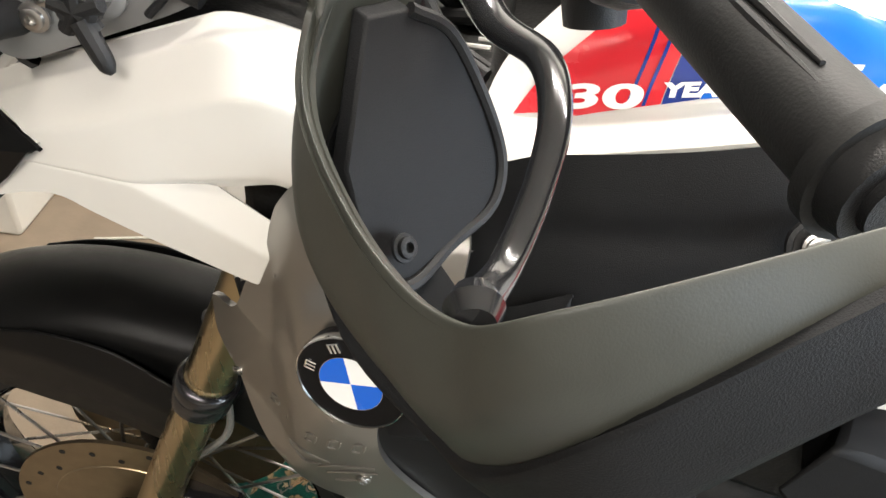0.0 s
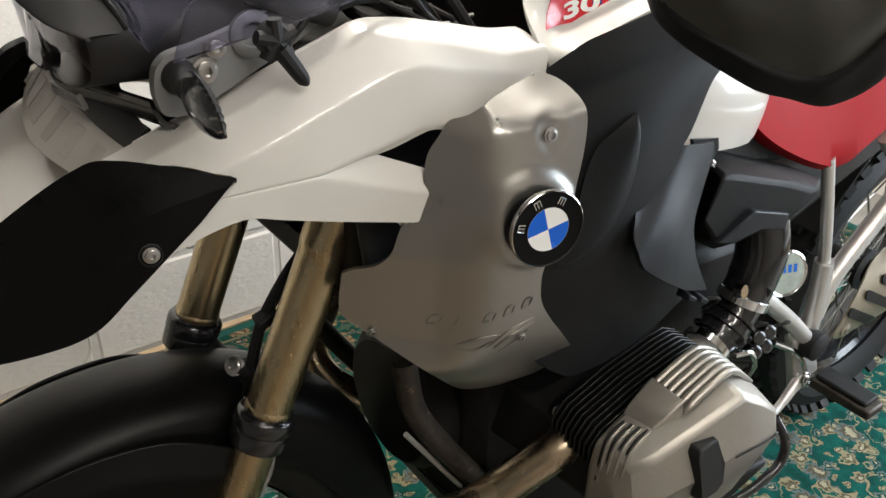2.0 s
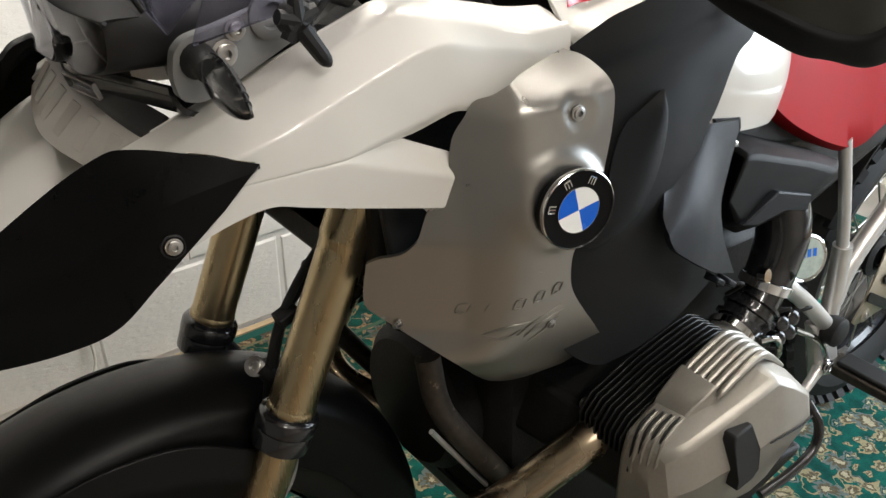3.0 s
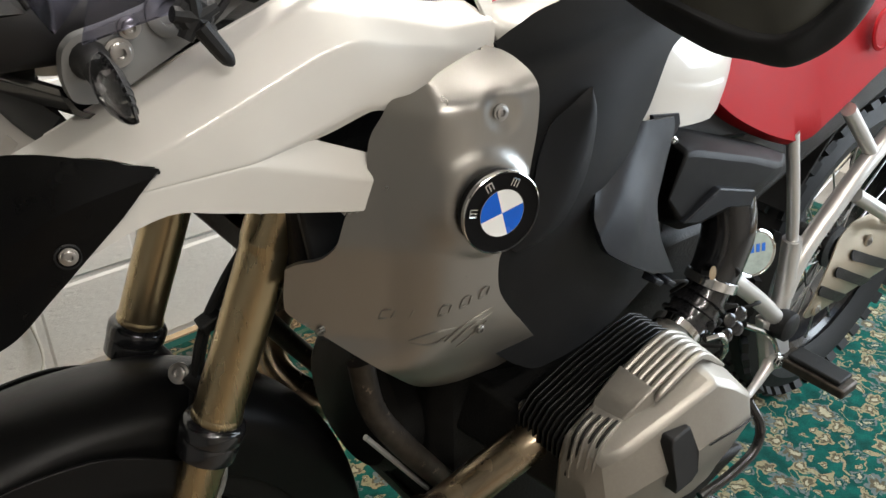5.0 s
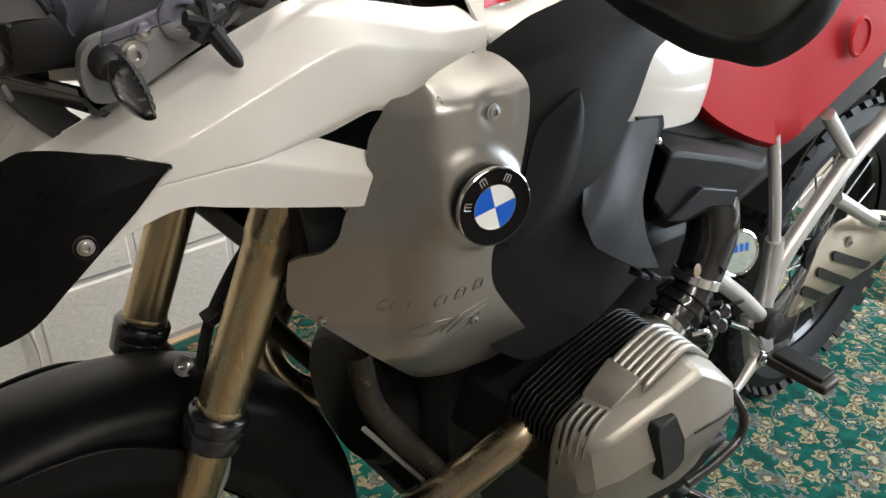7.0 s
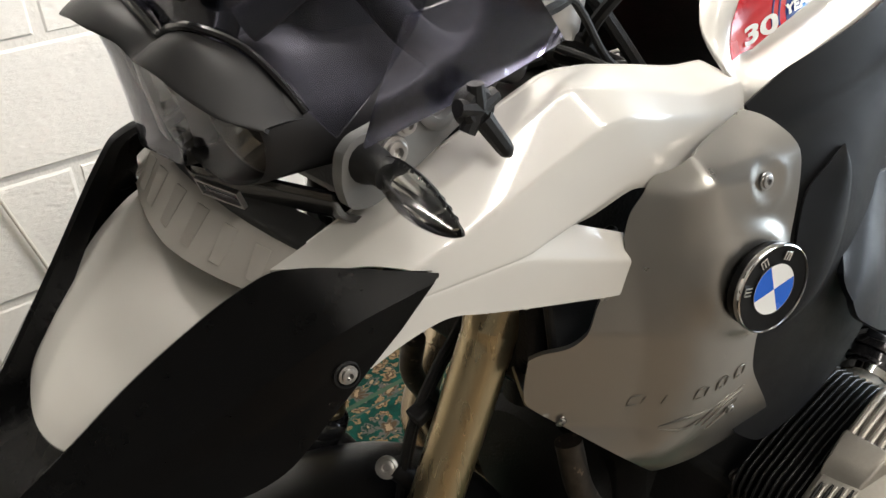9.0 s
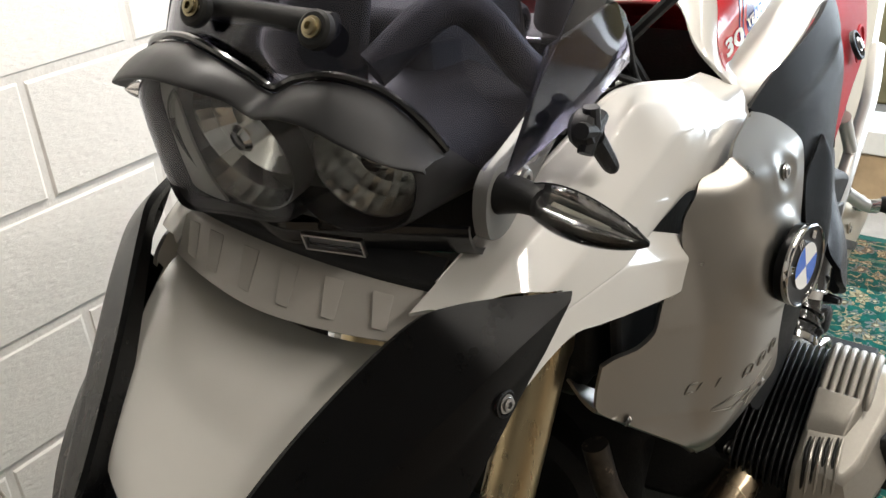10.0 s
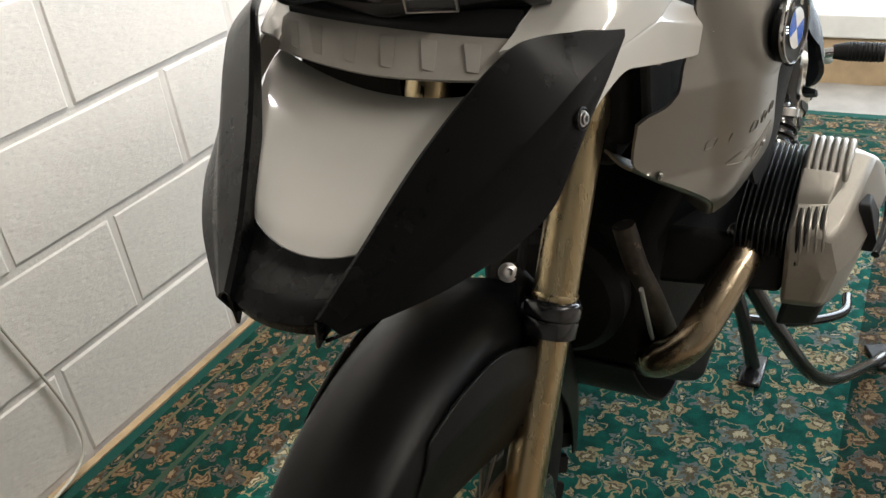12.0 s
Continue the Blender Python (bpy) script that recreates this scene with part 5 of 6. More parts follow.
def fork(side):
    y = side * FORK_Y
    root = tagged(new("fork_leg"), "gold anodised fork leg with a black clamp")
    root.parent = bike
    axis = Vector((FK(1) - FK(0), 0, 1)).normalized()
    at = lambda z: (FK(z), y, z)
    part("upper_tube", tube([at(1.02), at(0.843), at(0.838), at(0.828), at(0.655)], [0.0262, 0.0262, 0.0262, 0.0240, 0.0240], 36, 30, False), GOLD, root, "brushed gold upper tube")
    part("end_ring", lathe([(0.0242, -0.004), (0.0252, -0.002), (0.0252, 0.003), (0.0242, 0.005)], facing(at(0.662), axis), 36), GOLD, root)
    part("clamp", lathe([(0.024, -0.032), (0.0300, -0.030), (0.0305, -0.014), (0.0290, -0.011), (0.0315, -0.008), (0.0315, 0.004), (0.029, 0.008), (0.0245, 0.010)], facing(at(0.650), axis), 36), GLOSS, root, "black clamp")
    part("lower_tube", tube([at(0.625), at(0.40), at(0.30)], [0.0232, 0.0232, 0.0235], 32, 6, False), GOLD, root, "gold lower tube")
    part("axle_lug", lathe([(0.03, -0.02), (0.033, -0.015), (0.033, 0.015), (0.03, 0.02)], facing((-0.235, y, 0.325), (0, side, 0)), 24), BLACK, root)
    return root


for s in (-1, 1):
    fork(s)
bridge = tagged(new("fork_bridge"), "gloss black fork bridge with bolts and hoses")
bridge.parent = bike
part("bridge_beam", tube([(FK(0.64), -0.09, 0.632), (FK(0.64) + 0.016, -0.05, 0.612), (FK(0.64) + 0.016, 0.05, 0.612), (FK(0.64), 0.09, 0.632)], [0.018, 0.015, 0.015, 0.018], 14, 20), BLACK, bridge)
bolt(bridge, (-0.104, -0.040, 0.684), (-0.6, -0.5, 0.6), 0.008, 0.008, STEEL)
part("bolt_bracket", tube([(-0.098, -0.042, 0.684), (-0.085, -0.055, 0.660), (-0.083, -0.075, 0.642)], [0.011, 0.010, 0.010], 12, 10), BLACK, bridge)
part("spring_damper", tube([(0.12, 0, 0.62), (0.13, 0, 0.95)], 0.028, 20, 6, False), ENGINE, bridge)
for k in range(8):
    part("spring_coil", lathe([(0.030, -0.006), (0.038, -0.004), (0.040, 0.0), (0.038, 0.004), (0.030, 0.006)], facing((0.121 + 0.001 * k, 0, 0.66 + 0.035 * k), (0.12, 0.15, 1)), 24), GLOSS, bridge)
part("thin_rod", tube([(0.040, -0.150, 0.600), (0.130, -0.150, 0.460)], 0.0032, 8, 2, False), ALU, bridge, "thin bare metal rod")
# brake hoses beside the left leg
for dx, r in ((0.0, 0.0045), (0.010, 0.0035)):
    part("brake_hose", tube([(0.03 + dx, -0.055, 0.93), (-0.018 + dx, -0.052, 0.83), (-0.052 + dx, -0.05, 0.782), (-0.078 + dx * 0.6, -0.05, 0.738), (-0.092 + dx * 0.6, -0.05, 0.69), (-0.10 + dx, -0.05, 0.64)], r, 8, 24), RUBBER, bridge)
part("hose_clip", block((-0.010, -0.012, -0.006), (0.014, 0.006, 0.006), pose(-0.075, -0.052, 0.745, 0, -20)), BLACK, bridge, bevel=0.002)
part("braided_hose", tube([(FK(0.64) + 0.010, -0.07, 0.645), (FK(0.6) + 0.030, -0.078, 0.61), (FK(0.55) + 0.042, -0.08, 0.55), (FK(0.5) + 0.022, -0.078, 0.495), (FK(0.47) + 0.0, -0.078, 0.455)], 0.0042, 8, 30), CABLEGREY, bridge, "grey braided brake hose")

# front mudguard and wheel
AX = (-0.235, 0.0, 0.325)


def mudguard():
    """Narrow front guard: rounded crown, a shoulder crease and upright flanks, with a pressed skirt on each side."""
    rows = []
    sect = [(-0.066, -0.085), (-0.066, -0.050), (-0.064, -0.030), (-0.056, -0.016), (-0.040, -0.006), (-0.020, 0.0), (0.0, 0.002), (0.020, 0.0), (0.040, -0.006), (0.056, -0.016), (0.064, -0.030), (0.066, -0.050), (0.066, -0.085)]
    for a in range(-14, 166, 6):
        w = math.radians(a)
        taper = 1.0 if a < 100 else 1 - 0.34 * ((a - 100) / 65) ** 1.5
        deep = 1.0 if 20 < a < 105 else 0.35 + 0.65 * max(0, min(1, (a + 14) / 34 if a < 60 else (165 - a) / 60))
        rows.append([(AX[0] + (0.346 + h * deep) * math.cos(w), y * taper, 0.335 + (0.346 + h * deep) * math.sin(w)) for y, h in sect])
    root = part("front_mudguard", patch(rows, 40, 64, 0.003, way=(0, 0, 1)), FENDER, bike, "matte black plastic front mudguard", bevel=0.001, smooth=50)
    for side in (-1, 1):
        # skirt reaching back round the fork leg, with a fold from its front tip
        top = [(-0.33, 0.064, 0.648), (-0.27, 0.069, 0.660), (-0.20, 0.076, 0.655), (-0.145, 0.084, 0.628), (-0.128, 0.086, 0.615)]
        fold = [(-0.345, 0.067, 0.628), (-0.27, 0.078, 0.632), (-0.205, 0.086, 0.618), (-0.150, 0.091, 0.592), (-0.135, 0.091, 0.582)]
        low = [(-0.375, 0.064, 0.590), (-0.30, 0.072, 0.585), (-0.225, 0.079, 0.570), (-0.170, 0.084, 0.545), (-0.150, 0.085, 0.535)]
        foot = [(-0.380, 0.062, 0.565), (-0.30, 0.066, 0.545), (-0.235, 0.070, 0.530), (-0.180, 0.074, 0.512), (-0.158, 0.076, 0.505)]
        sk = [[(x, side * y, z) for x, y, z in r] for r in (top, fold, low, foot)]
        part("side_skirt", patch(sk, 22, 19, 0.004, straight=True, way=(0, side, 0)), FENDER, root, bevel=0.0015, smooth=30)


mudguard()


def wheel(c, radius, width, name, label):
    root = tagged(new(name), label)
    root.parent = bike
    m = facing(c, (0, 1, 0))
    w = width / 2
    prof = [(radius - 0.095, -w * 0.72), (radius - 0.075, -w * 0.9), (radius - 0.045, -w), (radius - 0.018, -w * 0.86), (radius - 0.004, -w * 0.5), (radius, 0), (radius - 0.004, w * 0.5), (radius - 0.018, w * 0.86), (radius - 0.045, w), (radius - 0.075, w * 0.9), (radius - 0.095, w * 0.72)]
    part("tyre", lathe(prof, m, 72), RUBBER, root, "black rubber tyre with tread blocks")
    rim = part("rim", lathe([(radius - 0.092, -w * 0.74), (radius - 0.085, -w * 0.70), (radius - 0.105, -w * 0.5), (radius - 0.115, 0), (radius - 0.105, w * 0.5), (radius - 0.085, w * 0.70), (radius - 0.092, w * 0.74), (radius - 0.108, w * 0.5), (radius - 0.119, 0), (radius - 0.108, -w * 0.5)], m, 64), GLOSS, root, "black wire-spoked rim")
    part("hub", lathe([(0.028, -0.055), (0.045, -0.05), (0.045, -0.04), (0.025, -0.03), (0.025, 0.03), (0.045, 0.04), (0.045, 0.05), (0.028, 0.055)], m, 28), BLACK, root)
    for k in range(32):
        a = 2 * math.pi * k / 32
        side = 1 if k % 2 else -1
        b = a + (0.5 if (k // 2) % 2 else -0.5)
        p = m @ Vector((0.044 * math.cos(b), 0.044 * math.sin(b), side * 0.042))
        q = m @ Vector(((radius - 0.10) * math.cos(a), (radius - 0.10) * math.sin(a), side * w * 0.55))
        part("spoke", tube([tuple(p), tuple(q)], 0.0022, 6, 2, False), STEEL, rim)
    # tread blocks share one mesh per row
    for row, (r, z, tilt) in enumerate(((radius - 0.0005, -w * 0.28, 8), (radius - 0.0005, w * 0.28, -8), (radius - 0.013, -w * 0.80, 42), (radius - 0.013, w * 0.80, -42))):
        me = None
        for k in range(44):
            a = 2 * math.pi * (k + 0.5 * (row % 2)) / 44
            if me is None:
                ob = part("tread_block", block((-0.006, -0.013, -w * 0.22), (0.006, 0.013, w * 0.22)), RUBBER, root, bevel=0.0)
                me = ob.data
            else:
                ob = new("tread_block", me)
                ob.parent = root
            ob.matrix_basis = m @ pose(0, 0, z, 0, 0, math.degrees(a)) @ pose(r, 0, 0, 0, -tilt, 10 if row < 2 else 0)
    return root


wheel(AX, 0.325, 0.115, "front_wheel", "front wire-spoked wheel with black tyre")
wheel((1.255, 0.0, 0.332), 0.332, 0.155, "rear_wheel", "rear wire-spoked wheel with black knobbly tyre")


def brake(side):
    m = facing((AX[0], side * 0.068, AX[2]), (0, side, 0))
    disc = part("brake_disc", lathe([(0.105, -0.0025), (0.152, -0.0025), (0.152, 0.0025), (0.105, 0.0025), (0.105, -0.0025)], m, 64), BRASSY, bike, "drilled brake disc with brownish carrier")
    part("carrier", lathe([(0.04, -0.004), (0.105, -0.004), (0.108, 0), (0.105, 0.004), (0.04, 0.004)], m, 40), BRASSY, disc)
    for k in range(24):
        a = 2 * math.pi * k / 24
        r = 0.118 + 0.011 * (k % 3)
        part("drill_hole", lathe([(0.0038, 0.0026), (0.0038, 0.0032), (0, 0.0032)], m @ pose(r * math.cos(a), r * math.sin(a), 0), 10), BLACK, disc)
    part("caliper", loft([[(-0.16, side * 0.055, 0.43), (-0.10, side * 0.055, 0.40), (-0.10, side * 0.10, 0.40), (-0.16, side * 0.10, 0.43)], [(-0.13, side * 0.055, 0.34), (-0.08, side * 0.055, 0.33), (-0.08, side * 0.10, 0.33), (-0.13, side * 0.10, 0.34)]]), GLOSS, bike, "black brake caliper", bevel=0.008)


BRASSY = material("brown_disc_steel", (0.33, 0.26, 0.17), 0.35, metal=1.0, vary=0.2, grain=60)
for s in (-1, 1):
    brake(s)

# fork, wheel and mudguard lean with the machine
FRONT_LEAN = Matrix.Translation((0, -0.09, 0.643)) @ pose(0, 0, 0, 4.2) @ Matrix.Translation((0, 0.09, -0.65))
for ob in list(bike.children):
    if ob.name.split(".")[0] in ("fork_leg", "fork_bridge", "front_mudguard", "front_wheel", "brake_disc", "caliper"):
        ob.matrix_basis = FRONT_LEAN @ ob.matrix_basis

# ---- handlebar, guards and levers ----
LIP = [(0.130, -0.286, 1.214), (0.102, -0.342, 1.179), (0.094, -0.381, 1.146), (0.118, -0.430, 1.134), (0.149, -0.459, 1.126), (0.179, -0.474, 1.149), (0.268, -0.437, 1.163)]
SHELL_MID = [(0.123, -0.301, 1.179), (0.092, -0.356, 1.140), (0.097, -0.404, 1.111), (0.127, -0.442, 1.098), (0.153, -0.465, 1.099), (0.185, -0.478, 1.133), (0.265, -0.444, 1.160)]
SHELL_LOW = [(0.120, -0.312, 1.145), (0.092, -0.358, 1.101), (0.113, -0.410, 1.076), (0.147, -0.438, 1.061), (0.166, -0.459, 1.071), (0.197, -0.476, 1.118), (0.264, -0.450, 1.156)]
BAND_LOW = [(0.121, -0.328, 1.118), (0.096, -0.357, 1.087), (0.141, -0.402, 1.048), (0.158, -0.428, 1.042), (0.180, -0.450, 1.040), (0.200, -0.474, 1.071), (0.261, -0.462, 1.126)]



def handguard(side):
    flip = (lambda rows: rows) if side < 0 else mirror
    rim = [(x + 0.0035, y + 0.0055, z - 0.003) for x, y, z in LIP]
    crown = [(x + 0.0012, y + 0.003, z + 0.0012) for x, y, z in LIP]
    root = part("handguard", patch(flip([rim, crown, LIP, SHELL_MID, SHELL_LOW]), 56, 48, 0.003, way=(-0.5, side, 0)), GUARD, bike, "olive grey plastic handguard shell", smooth=70)
    part("lower_band", patch(flip([[(x, y - 0.002, z + 0.004) for x, y, z in SHELL_LOW], [(x, y - 0.003, z - 0.004) for x, y, z in SHELL_LOW], BAND_LOW, [(x + 0.015, y + 0.02, z + 0.006) for x, y, z in BAND_LOW]]), 44, 16, 0.004, way=(-0.3, side, -0.4)), CHARCOAL, root, "black lower trim band", bevel=0.001)
    face = [(0.108, 0.345, 1.152), (0.120, 0.330, 1.150), (0.134, 0.318, 1.137), (0.150, 0.318, 1.108), (0.158, 0.322, 1.086), (0.156, 0.334, 1.072), (0.143, 0.358, 1.070), (0.132, 0.384, 1.070), (0.120, 0.392, 1.076), (0.106, 0.372, 1.108)]
    front = [(x, side * y, z) for x, y, z in face]
    behind = [(x - 0.006, side * (y - 0.003), z + 0.002) for x, y, z in face]
    plate = part("inner_plate", loft([front, behind]), CHARCOAL, root, "dark grey inner mounting plate", bevel=0.001)
    part("plate_rim", tube(front[1:9], 0.0028, 8, 40), BLACK, plate)
    bolt(root, (0.128, side * 0.382, 1.085), (0.7, side * 0.4, 0.5), 0.004, 0.004, BLACK)
    return root


def handlebar():
    bar = [(0.10, 0.0, 1.155), (0.105, -0.09, 1.16), (0.145, -0.17, 1.178), (0.201, -0.281, 1.1655), (0.262, -0.424, 1.154)]
    full = [(x, -y, z) for x, y, z in bar[:0:-1]] + bar
    root = part("handlebar", tube(full, 0.0115, 18, 60), BLACK, bike, "black tubular handlebar with rubber grips")
    for side in (-1, 1):
        a, b = np.array((0.206, side * 0.293, 1.1645)), np.array((0.2545, side * 0.407, 1.1555))
        grip = part("grip", tube([tuple(a), tuple(a + (b - a) * 0.06), tuple(a + (b - a) * 0.94), tuple(b)], 0.0165, 24, 20, False), RUBBER, root, "ribbed black rubber grip")
        part("grip_flange", tube([tuple(b), tuple(b + (b - a) * 0.05)], 0.0215, 28, 3, False), RUBBER, grip)
        part("bar_end", tube([tuple(b), tuple(b + (b - a) * 0.12)], [0.0195, 0.0165], 20, 6, False), BLACK, root)
        ax = (b - a) / np.linalg.norm(b - a)
        for k in range(3):
            w = math.radians(30 + 50 * k)
            o = np.array((-math.sin(w) * 0.3 * 0.0172, side * -0.0172 * math.cos(w) * 0.8, 0.0172 * math.sin(w)))
            part("grip_rib", tube([tuple(a + (b - a) * 0.2 + o), tuple(a + (b - a) * 0.5 + o), tuple(a + (b - a) * 0.85 + o)], [0.001, 0.0022, 0.001], 8, 10), RUBBER, grip)
        s0 = a - ax * 0.055
        sw = part("switchgear", tube([tuple(s0 - ax * 0.02), tuple(s0), tuple(s0 + ax * 0.04), tuple(a - ax * 0.004)], [0.022, 0.030, 0.030, 0.022], 18, 16), BLACK, root, "black switch housing")
        part("switch_button", tube([tuple(s0 + np.array((0.0, side * 0.0, -0.015))), tuple(s0 + np.array((0.006, side * 0.008, -0.052)))], [0.017, 0.014], 14, 6, False), BLACK, sw)
        part("lever_perch", tube([tuple(s0 - ax * 0.03), tuple(s0 - ax * 0.02 + np.array((-0.035, 0, -0.02)))], [0.016, 0.013], 14, 6, False), GLOSS, root)
        lever = [(0.125, side * 0.265, 1.180), (0.132, side * 0.290, 1.160), (0.149, side * 0.322, 1.146), (0.168, side * 0.350, 1.147), (0.1735, side * 0.376, 1.142), (0.171, side * 0.400, 1.131), (0.164, side * 0.427, 1.122), (0.158, side * 0.446, 1.124)]
        lv = part("hand_lever", tube(lever, [0.010, 0.008, 0.007, 0.0062, 0.0055, 0.005, 0.005, 0.0062], 14, 48, flat=0.75), GLOSS, root, "gloss black clutch lever")
        part("lever_tip", lathe([(0.0, -0.008), (0.006, -0.006), (0.0085, 0), (0.006, 0.006), (0, 0.008)], facing((0.157, side * 0.449, 1.124), (0.1, side, 0)), 18), GLOSS, lv)
        handguard(side)
    part("bar_clamp", block((-0.025, -0.05, -0.03), (0.025, 0.05, 0.02), pose(0.10, 0, 1.15)), GLOSS, root, bevel=0.006)
    # mirror stem, hose and cables at the left grip
    part("clutch_hose", tube([(0.12, -0.26, 1.20), (0.08, -0.22, 1.16), (0.06, -0.14, 1.08), (0.09, -0.09, 1.02)], 0.005, 8, 24), RUBBER, root)


handlebar()

# ---- middle: air box, cowl, seat ----


def mid_panels(side):
    cowl_y = rbf([(0.195, -0.292, 0.868), (0.228, -0.270, 0.889), (0.277, -0.258, 0.915), (0.335, -0.258, 0.900), (0.305, -0.272, 0.84), (0.313, -0.282, 0.786), (0.345, -0.278, 0.739), (0.26, -0.298, 0.79), (0.20, -0.300, 0.83), (0.245, -0.292, 0.86)], 3e-5)
    out = [(0.226, 0.889), (0.277, 0.916), (0.337, 0.906), (0.337, 0.893), (0.316, 0.853), (0.303, 0.831), (0.306, 0.805), (0.315, 0.783), (0.347, 0.737), (0.285, 0.768), (0.215, 0.815), (0.198, 0.832), (0.194, 0.850), (0.205, 0.872)]
    f = lambda x, z: -side * (cowl_y(x, z) + 0.008 * max(0.0, min(1.0, (z - 0.848 - (x - 0.2) * 0.72) / 0.012)))
    root = part("air_inlet_cover", skin(flow(out, (0, 1, 2, 8, 13)), f, 0.005, 0.006, way=(0, side, 0)), SLATE, bike, "slate grey air inlet cover", bevel=0.002)
    for x, z in ((0.318, 0.748), (0.296, 0.758)):
        part("clip_foot", loft([[(x + a, side * 0.274, z - 0.010 + b) for a, b in ((0, 0), (0.018, -0.012), (0.022, -0.004), (0.004, 0.008))], [(x + a, side * 0.290, z - 0.010 + b) for a, b in ((0.002, 0), (0.016, -0.009), (0.019, -0.004), (0.005, 0.005))]]), SLATE, root, bevel=0.0015)
    # air box: faceted dark cover
    base = [(0.405, 0.850), (0.450, 0.842), (0.62, 0.778), (0.668, 0.757), (0.672, 0.741), (0.615, 0.712), (0.50, 0.712), (0.455, 0.718), (0.410, 0.745), (0.400, 0.780)]
    face = [(0.385, 0.850), (0.405, 0.846), (0.520, 0.806), (0.575, 0.783), (0.572, 0.776), (0.525, 0.760), (0.468, 0.764), (0.425, 0.762), (0.392, 0.769), (0.362, 0.802)]
    box = part("airbox_cover", loft([[(x, side * 0.17, z) for x, z in base], [(x, side * 0.205, z) for x, z in base], [(x * 0.65 + u * 0.35, side * 0.236, z * 0.65 + v * 0.35) for (x, z), (u, v) in zip(face, base)], [(x, side * 0.245, z) for x, z in face]]), CHARCOAL, bike, "faceted charcoal air box cover", bevel=0.005, smooth=20)
    band = [(0.394, 0.766), (0.448, 0.794), (0.530, 0.765), (0.529, 0.744), (0.467, 0.764), (0.424, 0.757)]
    part("raised_facet", loft([[(x, side * 0.225, z) for x, z in band], [(x, side * (0.250 + 0.004 * (k % 3 == 1)), z) for k, (x, z) in enumerate(band)]]), SLATE, box, bevel=0.002)
    br = [(0.350, 0.893), (0.395, 0.885), (0.400, 0.872), (0.385, 0.845), (0.372, 0.845), (0.360, 0.865)]
    part("inlet_bracket", skin(br, lambda x, z: side * 0.222, 0.02, 0.006, way=(0, side, 0)), SLATE, bike, "slate bracket", bevel=0.002)
    bolt(bike, (0.389, side * 0.223, 0.856), (0, side, 0), 0.004, 0.004, CHROME)
    # white tail panel
    wy = rbf([(0.30, -0.20, 1.02), (0.42, -0.195, 1.00), (0.52, -0.17, 0.98), (0.375, -0.212, 0.967), (0.497, -0.205, 0.928), (0.479, -0.208, 0.857), (0.322, -0.215, 0.887), (0.53, -0.19, 0.90)])
    out = [(0.27, 1.0), (0.37, 1.035), (0.43, 1.025), (0.52, 0.985), (0.527, 0.97), (0.505, 0.92), (0.492, 0.885), (0.485, 0.862), (0.47, 0.857), (0.38, 0.87), (0.315, 0.882), (0.27, 0.90)]
    part("white_side_panel", skin(out, lambda x, z: -side * wy(x, z), 0.012, 0.004, way=(0, side, 0)), WHITE, bike, "pearl white side panel under the seat", bevel=0.002)


for s in (-1, 1):
    mid_panels(s)
part("seat_base", loft([[(0.33, -0.18, 0.84), (0.33, 0.18, 0.84), (0.33, 0.18, 0.88), (0.33, -0.18, 0.88)], [(0.62, -0.17, 0.78), (0.62, 0.17, 0.78), (0.62, 0.17, 0.84), (0.62, -0.17, 0.84)], [(1.0, -0.13, 0.78), (1.0, 0.13, 0.78), (1.0, 0.13, 0.86), (1.0, -0.13, 0.86)]]), BLACK, bike, "black seat base", bevel=0.008)


def seat():
    """Red saddle: a lofted cushion, deeper at the front flanks, with a stitched seam and a round stud."""
    secs = []
    for x, zt, zb, wt, wb in ((0.475, 0.975, 0.905, 0.085, 0.165), (0.505, 0.985, 0.862, 0.12, 0.190), (0.56, 0.975, 0.820, 0.13, 0.197), (0.66, 0.945, 0.770, 0.135, 0.196), (0.74, 0.935, 0.745, 0.14, 0.194), (0.80, 0.935, 0.760, 0.145, 0.192), (0.90, 0.945, 0.790, 0.15, 0.186), (1.02, 0.96, 0.830, 0.15, 0.18), (1.10, 0.965, 0.86, 0.14, 0.165)):
        r = []
        for k in np.linspace(0, 1, 11):
            a = math.pi * k
            r.append((x, math.cos(a) * wt * (1.0 if abs(math.cos(a)) < 0.99 else 1), zt + 0.02 * math.sin(a)))
        side = [(x, -wt - (wb - wt) * u ** 0.6, zt - (zt - zb) * u) for u in (0.25, 0.5, 0.75, 0.95)]
        low = [(x, -wb + 0.012, zb), (x, wb - 0.012, zb)]
        secs.append(r + side + low + [(p[0], -p[1], p[2]) for p in side[::-1]])
    ring = np.array(secs)
    fine = np.stack([catmull(ring[:, k], 40) for k in range(ring.shape[1])], 1)
    root = part("seat", loft([list(map(tuple, s)) for s in fine]), REDSEAT, bike, "red vinyl saddle", smooth=60)
    part("stud", lathe([(0.030, 0), (0.030, 0.002), (0.026, 0.004), (0.023, 0.001), (0, 0.001)], facing((0.90, -0.184, 0.875), (0, -1, 0.1)), 32), REDSEAT, root)


seat()

# ---- engine ----


FINBLACK = material("black_fin_paint", (0.006, 0.006, 0.006), 0.36, spec=0.25, vary=0.3, bump=0.1, bump_scale=500)


